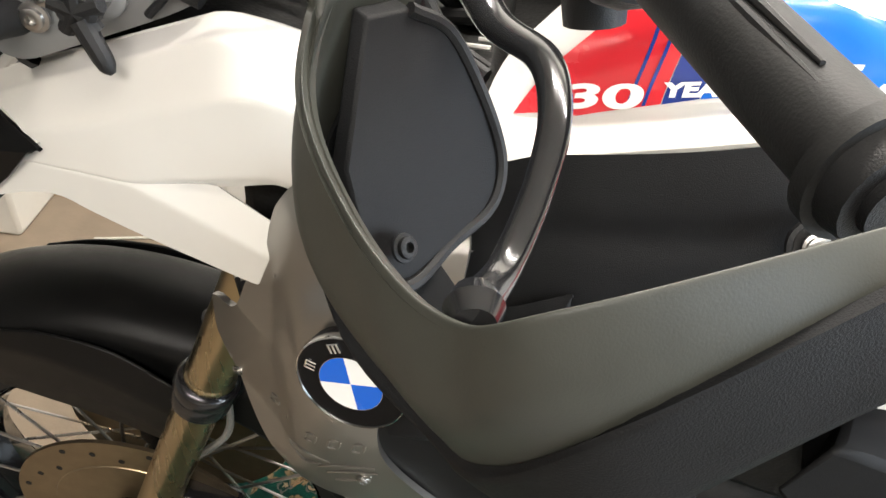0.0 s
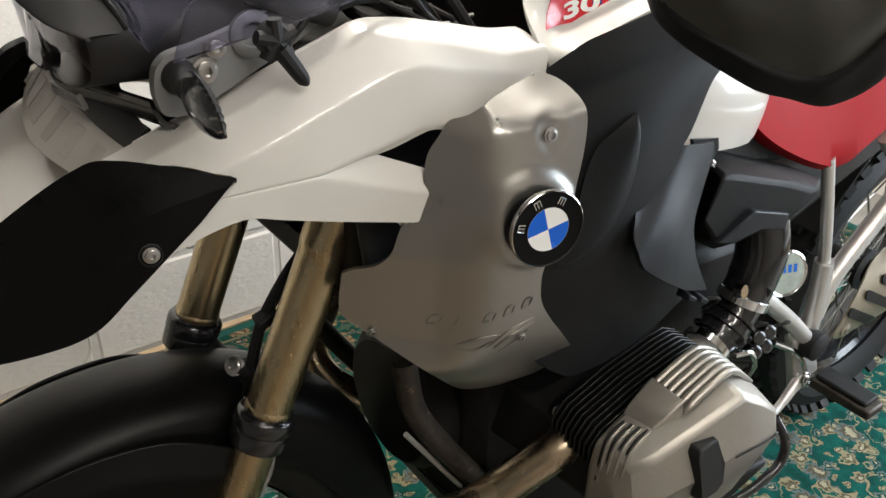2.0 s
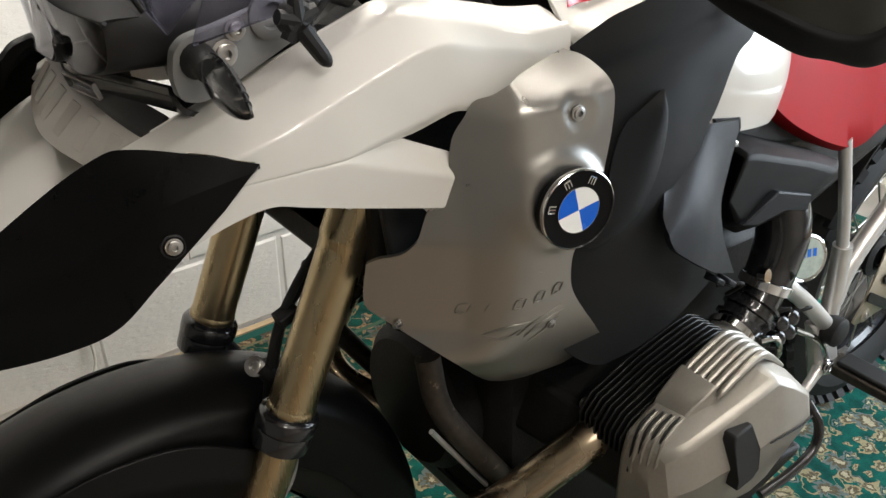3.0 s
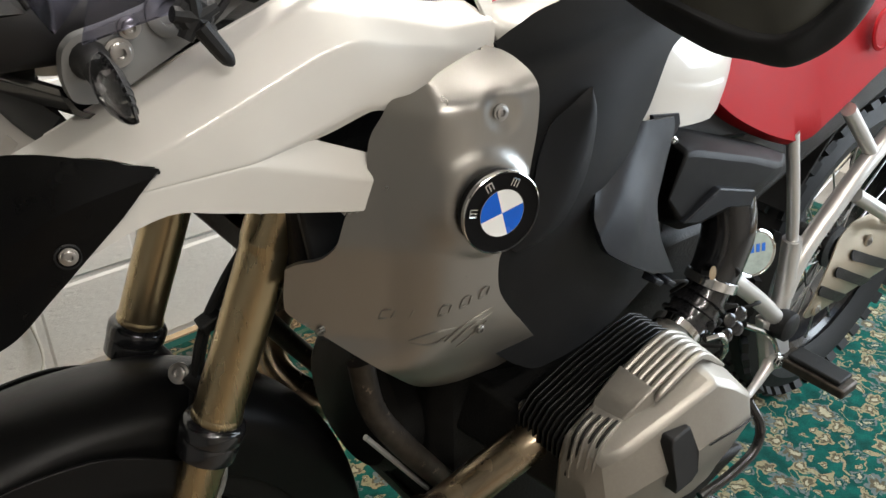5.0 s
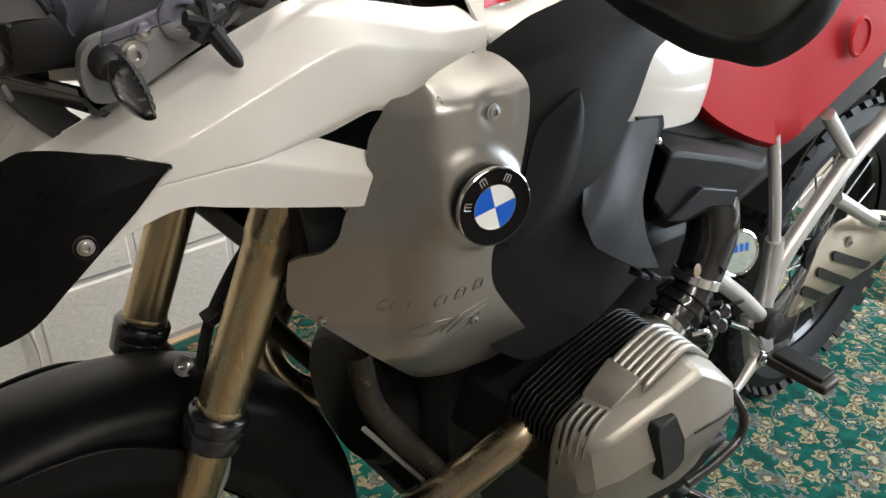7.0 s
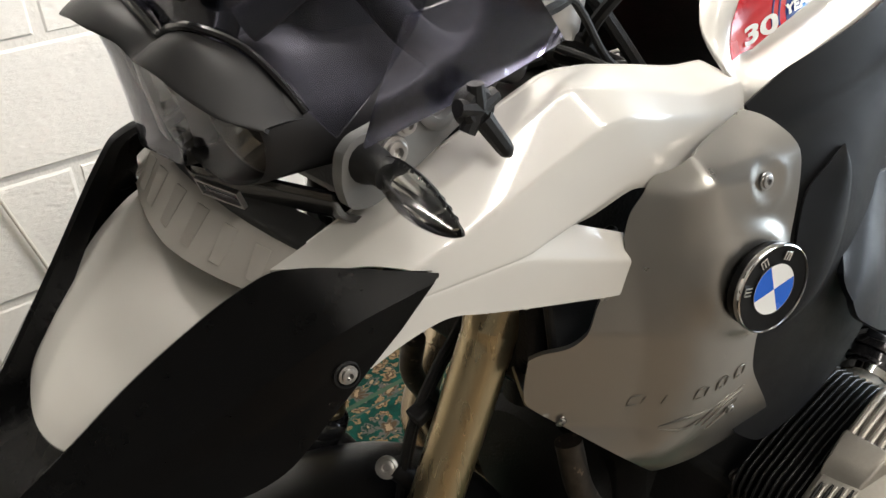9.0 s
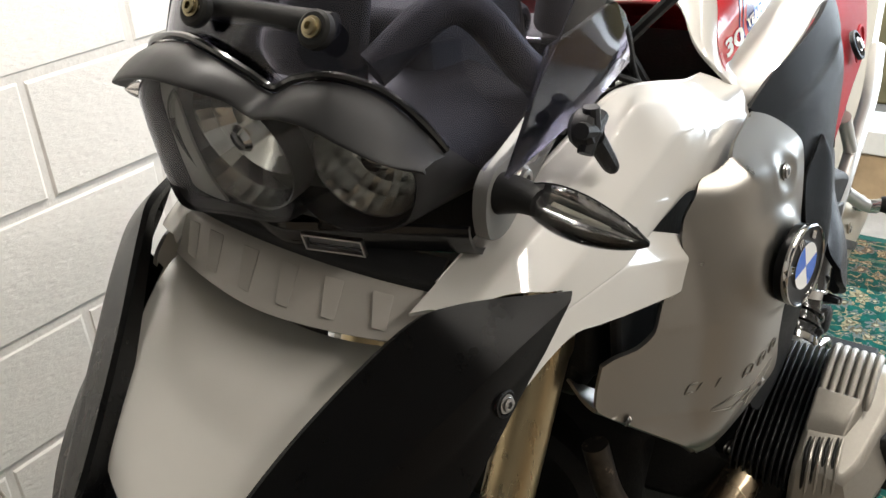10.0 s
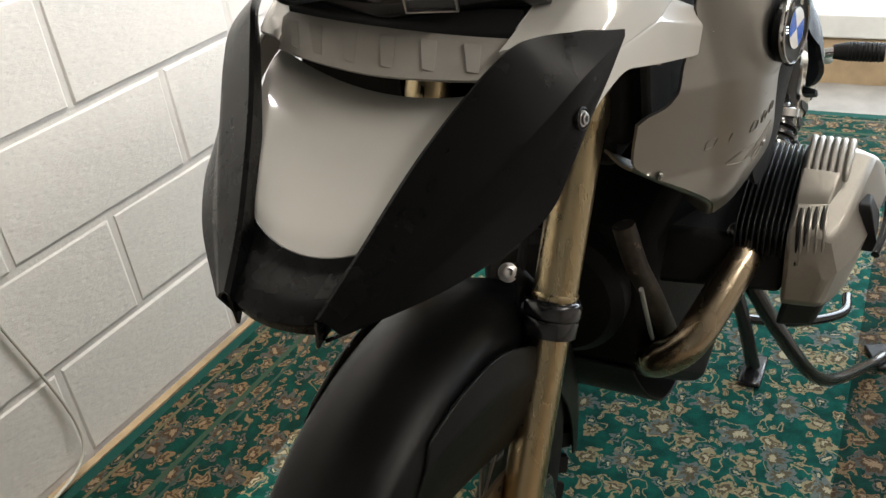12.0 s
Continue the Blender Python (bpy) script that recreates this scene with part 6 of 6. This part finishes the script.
def cylinder(side):
    root = tagged(new("cylinder"), "finned black cylinder with a silver head cover")
    root.parent = bike
    o = lambda x, y, z: (x, side * y, z)
    part("barrel", loft([[o(x, 0.08, z) for x, z in ((0.17, 0.51), (0.33, 0.47), (0.37, 0.60), (0.19, 0.59))], [o(x, 0.285, z) for x, z in ((0.19, 0.515), (0.335, 0.485), (0.37, 0.62), (0.20, 0.585))]]), ENGINE, root, bevel=0.008)
    for k in range(9):
        y = 0.2225 + 0.0072 * k
        pts = [(0.186, 0.574), (0.215, 0.545), (0.25, 0.49), (0.36, 0.470), (0.388, 0.50), (0.390, 0.60), (0.380, 0.640), (0.356, 0.652), (0.330, 0.650), (0.262, 0.636), (0.200, 0.614), (0.185, 0.596)]
        part("fin", prism(pts, y, y + 0.0026, lambda u, v, h: o(u, h, v)), FINBLACK, root, bevel=0.0008)
    # head cover: cross sections along the machine: inner top, deck edge, crease, flank, foot
    secs = []
    for x, row in ((0.181, ((0.286, 0.578), (0.305, 0.580), (0.325, 0.574), (0.335, 0.545), (0.325, 0.512), (0.286, 0.508))), (0.190, ((0.286, 0.612), (0.318, 0.613), (0.337, 0.606), (0.348, 0.560), (0.335, 0.505), (0.286, 0.50))),
                   (0.212, ((0.286, 0.625), (0.322, 0.626), (0.348, 0.617), (0.362, 0.570), (0.345, 0.502), (0.286, 0.49))), (0.250, ((0.286, 0.641), (0.326, 0.641), (0.355, 0.634), (0.374, 0.585), (0.355, 0.500), (0.286, 0.48))),
                   (0.319, ((0.286, 0.668), (0.340, 0.668), (0.367, 0.663), (0.386, 0.605), (0.364, 0.50), (0.286, 0.475))), (0.345, ((0.286, 0.660), (0.345, 0.658), (0.372, 0.648), (0.388, 0.600), (0.364, 0.505), (0.286, 0.475))),
                   (0.372, ((0.286, 0.645), (0.345, 0.638), (0.379, 0.627), (0.386, 0.598), (0.362, 0.515), (0.286, 0.48))), (0.384, ((0.286, 0.625), (0.340, 0.618), (0.368, 0.608), (0.375, 0.588), (0.355, 0.52), (0.286, 0.49)))):
        secs.append([o(x, y, z) for y, z in row])
    cover = part("head_cover", loft(secs), CAST, root, "silver cast head cover with cooling ribs", smooth=22, bevel=0.006)
    for k in range(6):
        y = 0.2935 + 0.0092 * k
        pts = [o(0.259, y, 0.650), o(0.266, y, 0.657), o(0.290, y, 0.667), o(0.322, y, 0.6755), o(0.340, y, 0.670 - 0.0006 * k), o(0.362 - 0.001 * k, y, 0.657 - 0.0008 * k), o(0.374, y, 0.644 - 0.001 * k)]
        part("cover_rib", tube(pts, [0.002, 0.0038, 0.0042, 0.0042, 0.0042, 0.0036, 0.002], 10, 28), CAST, cover)
    part("cover_step", loft([[o(x, y, z) for x, y, z in ((0.222, 0.288, 0.622), (0.258, 0.288, 0.636), (0.262, 0.340, 0.632), (0.224, 0.330, 0.620))], [o(x, y, z) for x, y, z in ((0.226, 0.288, 0.634), (0.262, 0.288, 0.661), (0.262, 0.334, 0.659), (0.229, 0.326, 0.634))], [o(x, y, z) for x, y, z in ((0.240, 0.289, 0.648), (0.263, 0.289, 0.663), (0.263, 0.331, 0.661), (0.241, 0.322, 0.647))]]), CAST, cover, bevel=0.004, smooth=30)
    for k in range(4):
        y, dx, dz = 0.2965 + 0.0085 * k, 0.0028 * k, 0.0008 * k
        p = [o(0.217 + dx, y, 0.6285 + dz), o(0.204 + dx, y, 0.6225 + dz), o(0.192 + dx * 0.6, y + 0.001, 0.614), o(0.186 + dx * 0.4, y + 0.002, 0.595), o(0.1815 + dx * 0.4, y + 0.003, 0.566)]
        part("cover_slot", tube(p, [0.0012, 0.0022, 0.0022, 0.0022, 0.0014], 8, 22), ENGINE, cover)
        q = [(a - 0.0006, b + side * 0.0042, c + 0.0012) for a, b, c in p]
        part("cover_rib", tube(q, [0.001, 0.0024, 0.0024, 0.0024, 0.0012], 8, 22), CAST, cover)
    skin_y = lambda z: 0.379 - (0.45 * (z - 0.588) if z > 0.588 else 0.22 * (0.588 - z))
    pad = [(0.247, 0.618), (0.251, 0.626), (0.279, 0.628), (0.284, 0.600), (0.287, 0.572), (0.283, 0.560), (0.257, 0.556), (0.251, 0.575)]
    part("cover_pad", loft([[o(x, skin_y(z) + d, z) for x, z in pad] for d in (-0.012, 0.0105)]), RUBBER, cover, "flat black rubber pad", bevel=0.002)
    part("split_line", tube([o(0.372, 0.3865, 0.600), o(0.345, 0.389, 0.602), o(0.300, 0.3845, 0.600)], 0.0011, 6, 12), BLACK, cover)
    part("cover_guard", loft([[o(x, y, z) for x, y, z in ((0.18, 0.29, 0.512), (0.20, 0.340, 0.520), (0.39, 0.382, 0.545), (0.41, 0.30, 0.53))], [o(x, y, z) for x, y, z in ((0.20, 0.28, 0.455), (0.23, 0.325, 0.445), (0.36, 0.350, 0.455), (0.39, 0.29, 0.465))]]), BLACK, root, "black lower guard under the head cover", bevel=0.008)
    part("crash_bar", tube([o(0.30, 0.386, 0.528), o(0.345, 0.392, 0.538), o(0.382, 0.393, 0.552), o(0.391, 0.388, 0.578), o(0.388, 0.370, 0.602)], 0.0055, 12, 40), GLOSS, root, "black tubular crash bar")
    bolt(root, o(0.203, 0.218, 0.593), (-0.6, side, 0), 0.007, 0.008, STEEL)
    # header pipe sweeping forwards, down and back
    part("header_pipe", tube([o(0.240, 0.235, 0.545), o(0.205, 0.238, 0.562), o(0.158, 0.222, 0.533), o(0.112, 0.200, 0.490), o(0.100, 0.180, 0.462), o(0.112, 0.150, 0.430), o(0.17, 0.125, 0.38), o(0.30, 0.11, 0.30), o(0.60, 0.10, 0.22)], [0.023, 0.023, 0.0235, 0.024, 0.024, 0.024, 0.024, 0.024, 0.024], 20, 60), EXHAUST, root, "heat-browned steel header pipe")
    part("header_flange", lathe([(0.033, -0.004), (0.033, 0.004), (0.026, 0.007)], facing(o(0.222, 0.236, 0.535), (-0.8, 0, 0.3)), 28), RUSTY, root)
    part("front_pipe", tube([o(0.055, 0.12, 0.665), o(0.058, 0.135, 0.61), o(0.085, 0.145, 0.555), o(0.15, 0.15, 0.455), o(0.20, 0.15, 0.38)], 0.014, 18, 40), RUSTY, root, "sooty steel pipe")
    # throttle body, intake elbow and clamps
    part("intake_elbow", tube([o(0.555, 0.165, 0.765), o(0.556, 0.195, 0.735), o(0.556, 0.210, 0.69), o(0.545, 0.213, 0.648), o(0.532, 0.215, 0.625)], [0.030, 0.034, 0.034, 0.032, 0.031], 24, 28), GLOSS, root, "glossy black intake elbow")
    part("hose_clamp", lathe([(0.0325, -0.007), (0.0345, -0.006), (0.0345, 0.006), (0.0325, 0.007)], facing(o(0.531, 0.215, 0.624), (0.45, 0, 1)), 32), CHROME, root)
    part("throttle_body", tube([o(0.528, 0.215, 0.618), o(0.498, 0.218, 0.590), o(0.462, 0.225, 0.575)], [0.029, 0.032, 0.027], 22, 16), GLOSS, root, "gloss black throttle body")
    for k in range(3):
        part("throttle_rib", lathe([(0.030, -0.003), (0.035, -0.002), (0.035, 0.002), (0.030, 0.003)], facing(o(0.512 - 0.013 * k, 0.217, 0.602 - 0.010 * k), (0.75, 0, 0.65)), 20), GLOSS, root)
    part("lower_clamp", lathe([(0.029, -0.006), (0.0315, -0.005), (0.0315, 0.005), (0.029, 0.006)], facing(o(0.448, 0.228, 0.588), (0.7, -0.1 * side, 0.35)), 32), CHROME, root)
    part("inlet_stub", tube([o(0.455, 0.226, 0.585), o(0.425, 0.23, 0.575), o(0.39, 0.23, 0.56)], 0.027, 20, 10), CAST, root)
    part("linkage", tube([o(0.475, 0.255, 0.578), o(0.50, 0.262, 0.575), o(0.515, 0.262, 0.548), o(0.512, 0.255, 0.52)], 0.0045, 10, 16), CHROME, root)
    rnd = random.Random(11)
    for k in range(16):
        a = np.array((0.40 + 0.20 * rnd.random(), 0.20 + 0.05 * rnd.random(), 0.50 + 0.17 * rnd.random()))
        b = a + np.array((rnd.uniform(-0.05, 0.06), rnd.uniform(-0.01, 0.03), rnd.uniform(-0.05, 0.04)))
        if k % 3 == 0:
            part("fitting", tube([o(*a), o(*b)], [rnd.uniform(0.008, 0.014), rnd.uniform(0.006, 0.012)], 10, 4, False), GLOSS if k % 2 else CHROME, root)
        else:
            mid = (a + b) / 2 + np.array((0.01, 0.02, 0.015))
            part("wire", tube([o(*a), o(*mid), o(*b)], rnd.choice((0.0025, 0.0035)), 8, 14), RUBBER, root)
    for k in range(4):
        part("adjuster_cap", lathe([(0.010, 0), (0.010, 0.016), (0.006, 0.018), (0, 0.018)], facing(o(0.560 + 0.024 * (k % 2), 0.225, 0.555 - 0.024 * (k // 2)), (-0.3, side, 0.5)), 14), GLOSS, root)
    return root


for s in (-1, 1):
    cylinder(s)
part("crankcase", loft([[(0.155, -0.13, 0.36), (0.155, 0.13, 0.36), (0.155, 0.12, 0.58), (0.155, -0.12, 0.58)], [(0.27, -0.18, 0.27), (0.27, 0.18, 0.27), (0.27, 0.17, 0.70), (0.27, -0.17, 0.70)], [(0.70, -0.17, 0.27), (0.70, 0.17, 0.27), (0.70, 0.15, 0.66), (0.70, -0.15, 0.66)]]), ENGINE, bike, "dark oily engine casing", bevel=0.02)
part("oil_cooler", block((-0.02, -0.135, 0.775), (0.045, 0.135, 0.89)), ENGINE, bike, "black radiator core behind the fork", bevel=0.008)
part("alternator_cover", lathe([(0.10, -0.02), (0.10, 0.03), (0.085, 0.045), (0, 0.05)], facing((0.155, 0, 0.50), (-1, 0, 0)), 32), ENGINE, bike, "dark alternator cover")
part("under_tank", loft([[(-0.02, -0.15, 0.80), (-0.02, 0.15, 0.80), (-0.02, 0.15, 0.95), (-0.02, -0.15, 0.95)], [(0.45, -0.19, 0.70), (0.45, 0.19, 0.70), (0.45, 0.19, 0.99), (0.45, -0.19, 0.99)]]), ENGINE, bike, "dark frame and ducting under the tank", bevel=0.01)
for s in (-1, 1):
    part("front_duct", skin([(-0.03, 0.90), (0.05, 0.92), (0.06, 0.80), (0.0, 0.79), (-0.02, 0.83)], lambda x, z: s * 0.172, 0.03, 0.01, way=(0, s, 0)), BLACK, bike, "black duct behind the fairing", bevel=0.003)
part("sump_guard", patch([[(0.15, y, 0.37) for y in (-0.10, 0, 0.10)], [(0.19, y, 0.29) for y in (-0.12, 0, 0.12)], [(0.29, y, 0.235) for y in (-0.13, 0, 0.13)], [(0.60, y, 0.225) for y in (-0.13, 0, 0.13)]], 12, 24, 0.004, way=(-1, 0, -1)), ENGINE, bike, "dark engine guard plate", bevel=0.002)

# ---- rear frame, pegs, stands ----


def rear(side):
    o = lambda x, y, z: (x, side * y, z)
    root = tagged(new("rear_frame"), "silver tubular rear frame")
    root.parent = bike
    part("upright_tube", tube([o(0.712, 0.185, 0.77), o(0.745, 0.192, 0.66), o(0.764, 0.195, 0.590)], 0.009, 16, 12), ALU, root)
    part("lower_tube", tube([o(0.764, 0.195, 0.592), o(0.775, 0.195, 0.51), o(0.772, 0.197, 0.45)], 0.0145, 16, 12), ALU, root)
    part("diagonal_tube", tube([o(0.775, 0.197, 0.49), o(0.80, 0.195, 0.545), o(0.865, 0.195, 0.605), o(0.955, 0.195, 0.672), o(1.10, 0.19, 0.735), o(1.25, 0.17, 0.78)], 0.0145, 16, 24), ALU, root)
    part("brace_tube", tube([o(0.850, 0.188, 0.77), o(0.955, 0.193, 0.675)], 0.011, 14, 4, False), ALU, root)
    part("peg_hanger", tube([o(0.935, 0.195, 0.61), o(1.04, 0.22, 0.545), o(1.14, 0.23, 0.50)], 0.012, 14, 12), ALU, root)
    part("cross_socket", lathe([(0.024, -0.02), (0.024, 0.016), (0.018, 0.02), (0, 0.02)], facing(o(0.763, 0.21, 0.45), (0, side, 0)), 24), BLACK, root)
    part("link_tube", tube([o(0.61, 0.195, 0.585), o(0.69, 0.20, 0.52), o(0.76, 0.205, 0.455)], 0.013, 14, 10), ALU, root)
    peg = part("passenger_peg", tube([o(1.055, 0.245, 0.545), o(1.06, 0.27, 0.545), o(1.065, 0.34, 0.545)], [0.014, 0.019, 0.019], 16, 10, False), RUBBER, root, "ribbed black rubber passenger footrest")
    for k in range(9):
        part("peg_rib", lathe([(0.0185, -0.0016), (0.0215, 0), (0.0185, 0.0016)], facing(o(1.062, 0.275 + 0.007 * k, 0.545), (0, side, 0)), 18), RUBBER, peg)
    part("peg_bracket", tube([o(1.05, 0.20, 0.535), o(1.055, 0.25, 0.545)], 0.011, 12, 4, False), CHROME, root)
    # exhaust shield with slots, silencer behind
    ps = [(0.834, 0.430), (0.842, 0.455), (0.862, 0.484), (0.925, 0.530), (0.985, 0.543), (1.10, 0.535), (1.20, 0.50), (1.20, 0.36), (1.05, 0.365), (0.95, 0.385), (0.87, 0.405)]
    shield_y = lambda x, z: 0.213 - 0.35 * (z - 0.46) ** 2 / 0.08
    sh = part("heel_shield", skin(rounded(ps, 4), lambda x, z: side * shield_y(x, z), 0.015, 0.003, way=(0, side, 0)), HEAT, root, "slotted titanium coloured heel shield", bevel=0.001)
    for x0, z0, x1, z1 in ((0.958, 0.499, 1.10, 0.428), (0.908, 0.487, 1.075, 0.393), (0.860, 0.472, 0.985, 0.398)):
        u = np.array((x1 - x0, z1 - z0)) / math.hypot(x1 - x0, z1 - z0)
        v = np.array((-u[1], u[0]))
        length = math.hypot(x1 - x0, z1 - z0)
        bm, rows = bmesh.new(), []
        for k in np.concatenate((np.linspace(-0.0085, 0, 5), np.linspace(0, length, 14)[1:-1], length + np.linspace(0, 0.0085, 5))):
            past = max(-k, k - length, 0.0)
            half = max(0.0006, math.sqrt(max(0.0, 0.0085 ** 2 - past ** 2)))
            row = []
            for q in (-1, 0, 1):
                p = np.array((x0, z0)) + u * k + v * half * q
                row.append(bm.verts.new(o(p[0], shield_y(*p) + 0.0042, p[1])))
            rows.append(row)
        for a, b in zip(rows[:-1], rows[1:]):
            for k in (0, 1):
                bm.faces.new((a[k], a[k + 1], b[k + 1], b[k]))
        bm = thicken(bm, 0.002, (0, side, 0))
        part("slot", bm, ENGINE, sh)
    for x, z in ((0.871, 0.431), (1.010, 0.505)):
        part("bolt_washer", lathe([(0.0125, 0), (0.0125, 0.002), (0.010, 0.003), (0, 0.003)], facing(o(x, shield_y(x, z), z), (0, side, 0)), 24), HEAT, sh)
        bolt(sh, o(x, shield_y(x, z) + 0.002, z), (0, side, 0), 0.006, 0.004, STEEL)
    # rider's footrest, hanger and gear lever
    part("foot_hanger", loft([[o(x, 0.185, z) for x, z in ((0.72, 0.47), (0.79, 0.46), (0.84, 0.35), (0.78, 0.33))], [o(x, 0.205, z) for x, z in ((0.725, 0.465), (0.785, 0.455), (0.835, 0.355), (0.78, 0.335))]]), ALU, root, bevel=0.005)
    ft = part("footrest", loft([[o(x, 0.20, z) for x, z in ((0.800, 0.345), (0.845, 0.345), (0.845, 0.365), (0.800, 0.365))], [o(x, 0.315, z) for x, z in ((0.800, 0.345), (0.845, 0.345), (0.845, 0.362), (0.800, 0.362))]]), RUSTY, root, "black serrated rider footrest", bevel=0.004)
    part("rubber_pad", loft([[o(x, 0.215, z) for x, z in ((0.803, 0.366), (0.842, 0.366), (0.842, 0.374), (0.803, 0.374))], [o(x, 0.305, z) for x, z in ((0.803, 0.364), (0.842, 0.364), (0.842, 0.372), (0.803, 0.372))]]), RUBBER, ft, bevel=0.003)
    part("gear_lever", tube([o(0.775, 0.205, 0.375), o(0.72, 0.212, 0.345), o(0.65, 0.218, 0.33)], [0.011, 0.007, 0.008], 12, 12), ALU, root)
    part("gear_rod", tube([o(0.775, 0.212, 0.385), o(0.735, 0.21, 0.44), o(0.66, 0.205, 0.49)], 0.005, 10, 10), CHROME, root)
    bolt(root, o(0.772, 0.215, 0.376), (0, side, 0), 0.010, 0.008, CHROME)
    return root


for s in (-1, 1):
    rear(s)
part("rear_drive", tube([(0.70, 0.06, 0.33), (1.0, 0.09, 0.33), (1.255, 0.11, 0.332)], [0.06, 0.05, 0.075], 20, 20), ENGINE, bike, "dark swing arm and drive housing")
part("tail_frame", loft([[(0.60, -0.16, 0.62), (0.60, 0.16, 0.62), (0.60, 0.15, 0.78), (0.60, -0.15, 0.78)], [(1.2, -0.11, 0.72), (1.2, 0.11, 0.72), (1.2, 0.11, 0.86), (1.2, -0.11, 0.86)]]), BLACK, bike, "black tail frame and battery tray", bevel=0.015)
part("rear_mudguard", patch([[(1.255 + 0.37 * math.cos(math.radians(a)), y, 0.35 + 0.37 * math.sin(math.radians(a))) for y in (-0.09, 0, 0.09)] for a in (150, 120, 90, 60, 30)], 10, 24, 0.004, way=(0, 0, 1)), BLACK, bike, "black rear mudguard", bevel=0.002)
disc = part("round_permit", lathe([(0.036, 0), (0.036, 0.006), (0.033, 0.008), (0.030, 0.006), (0, 0.006)], facing((0.675, -0.185, 0.597), (-0.35, -1, 0.25)), 36), CHROME, bike, "round paper permit in a chrome holder")
part("paper", lathe([(0.030, 0.0062), (0.030, 0.0068), (0, 0.0068)], facing((0.675, -0.185, 0.597), (-0.35, -1, 0.25)), 36), PERMIT, disc)
for k in range(4):
    part("plain_bar", block((-0.018 + 0.0095 * k, 0.002, 0.007), (-0.012 + 0.0095 * k, 0.014, 0.0074), facing((0.675, -0.185, 0.597), (-0.35, -1, 0.25))), BLUE, disc)


def stands():
    root = tagged(new("centre_stand"), "black tubular centre stand down on the carpet")
    root.parent = bike
    for side in (-1, 1):
        part("stand_leg", tube([(0.66, side * 0.13, 0.27), (0.66, side * 0.17, 0.14), (0.655, side * 0.20, 0.02)], 0.014, 14, 14), GLOSS, root)
        part("stand_foot", block((-0.05, -0.022, 0), (0.05, 0.022, 0.012), pose(0.66, side * 0.20, 0.0005)), GLOSS, root, bevel=0.005)
    part("stand_bar", tube([(0.66, -0.15, 0.20), (0.66, 0.15, 0.20)], 0.012, 12, 3, False), GLOSS, root)
    part("stand_tang", tube([(0.66, -0.17, 0.13), (0.72, -0.26, 0.10), (0.80, -0.34, 0.085), (0.87, -0.345, 0.085)], 0.010, 12, 20), GLOSS, root)
    side = tagged(new("side_stand"), "black side stand with a flat foot")
    side.parent = bike
    part("side_leg", tube([(0.42, -0.20, 0.40), (0.44, -0.26, 0.28), (0.52, -0.33, 0.13), (0.70, -0.40, 0.040), (0.78, -0.43, 0.016)], [0.014, 0.014, 0.012, 0.011, 0.010], 14, 30), GLOSS, side)
    part("side_foot", block((-0.04, -0.025, 0), (0.04, 0.025, 0.008), pose(0.79, -0.43, 0.001, 0, 0, 25)), BLACK, side, bevel=0.004)
    part("spring", tube([(0.44, -0.215, 0.38), (0.60, -0.22, 0.20)], 0.009, 10, 4, False), STEEL, side)


stands()
blocks()
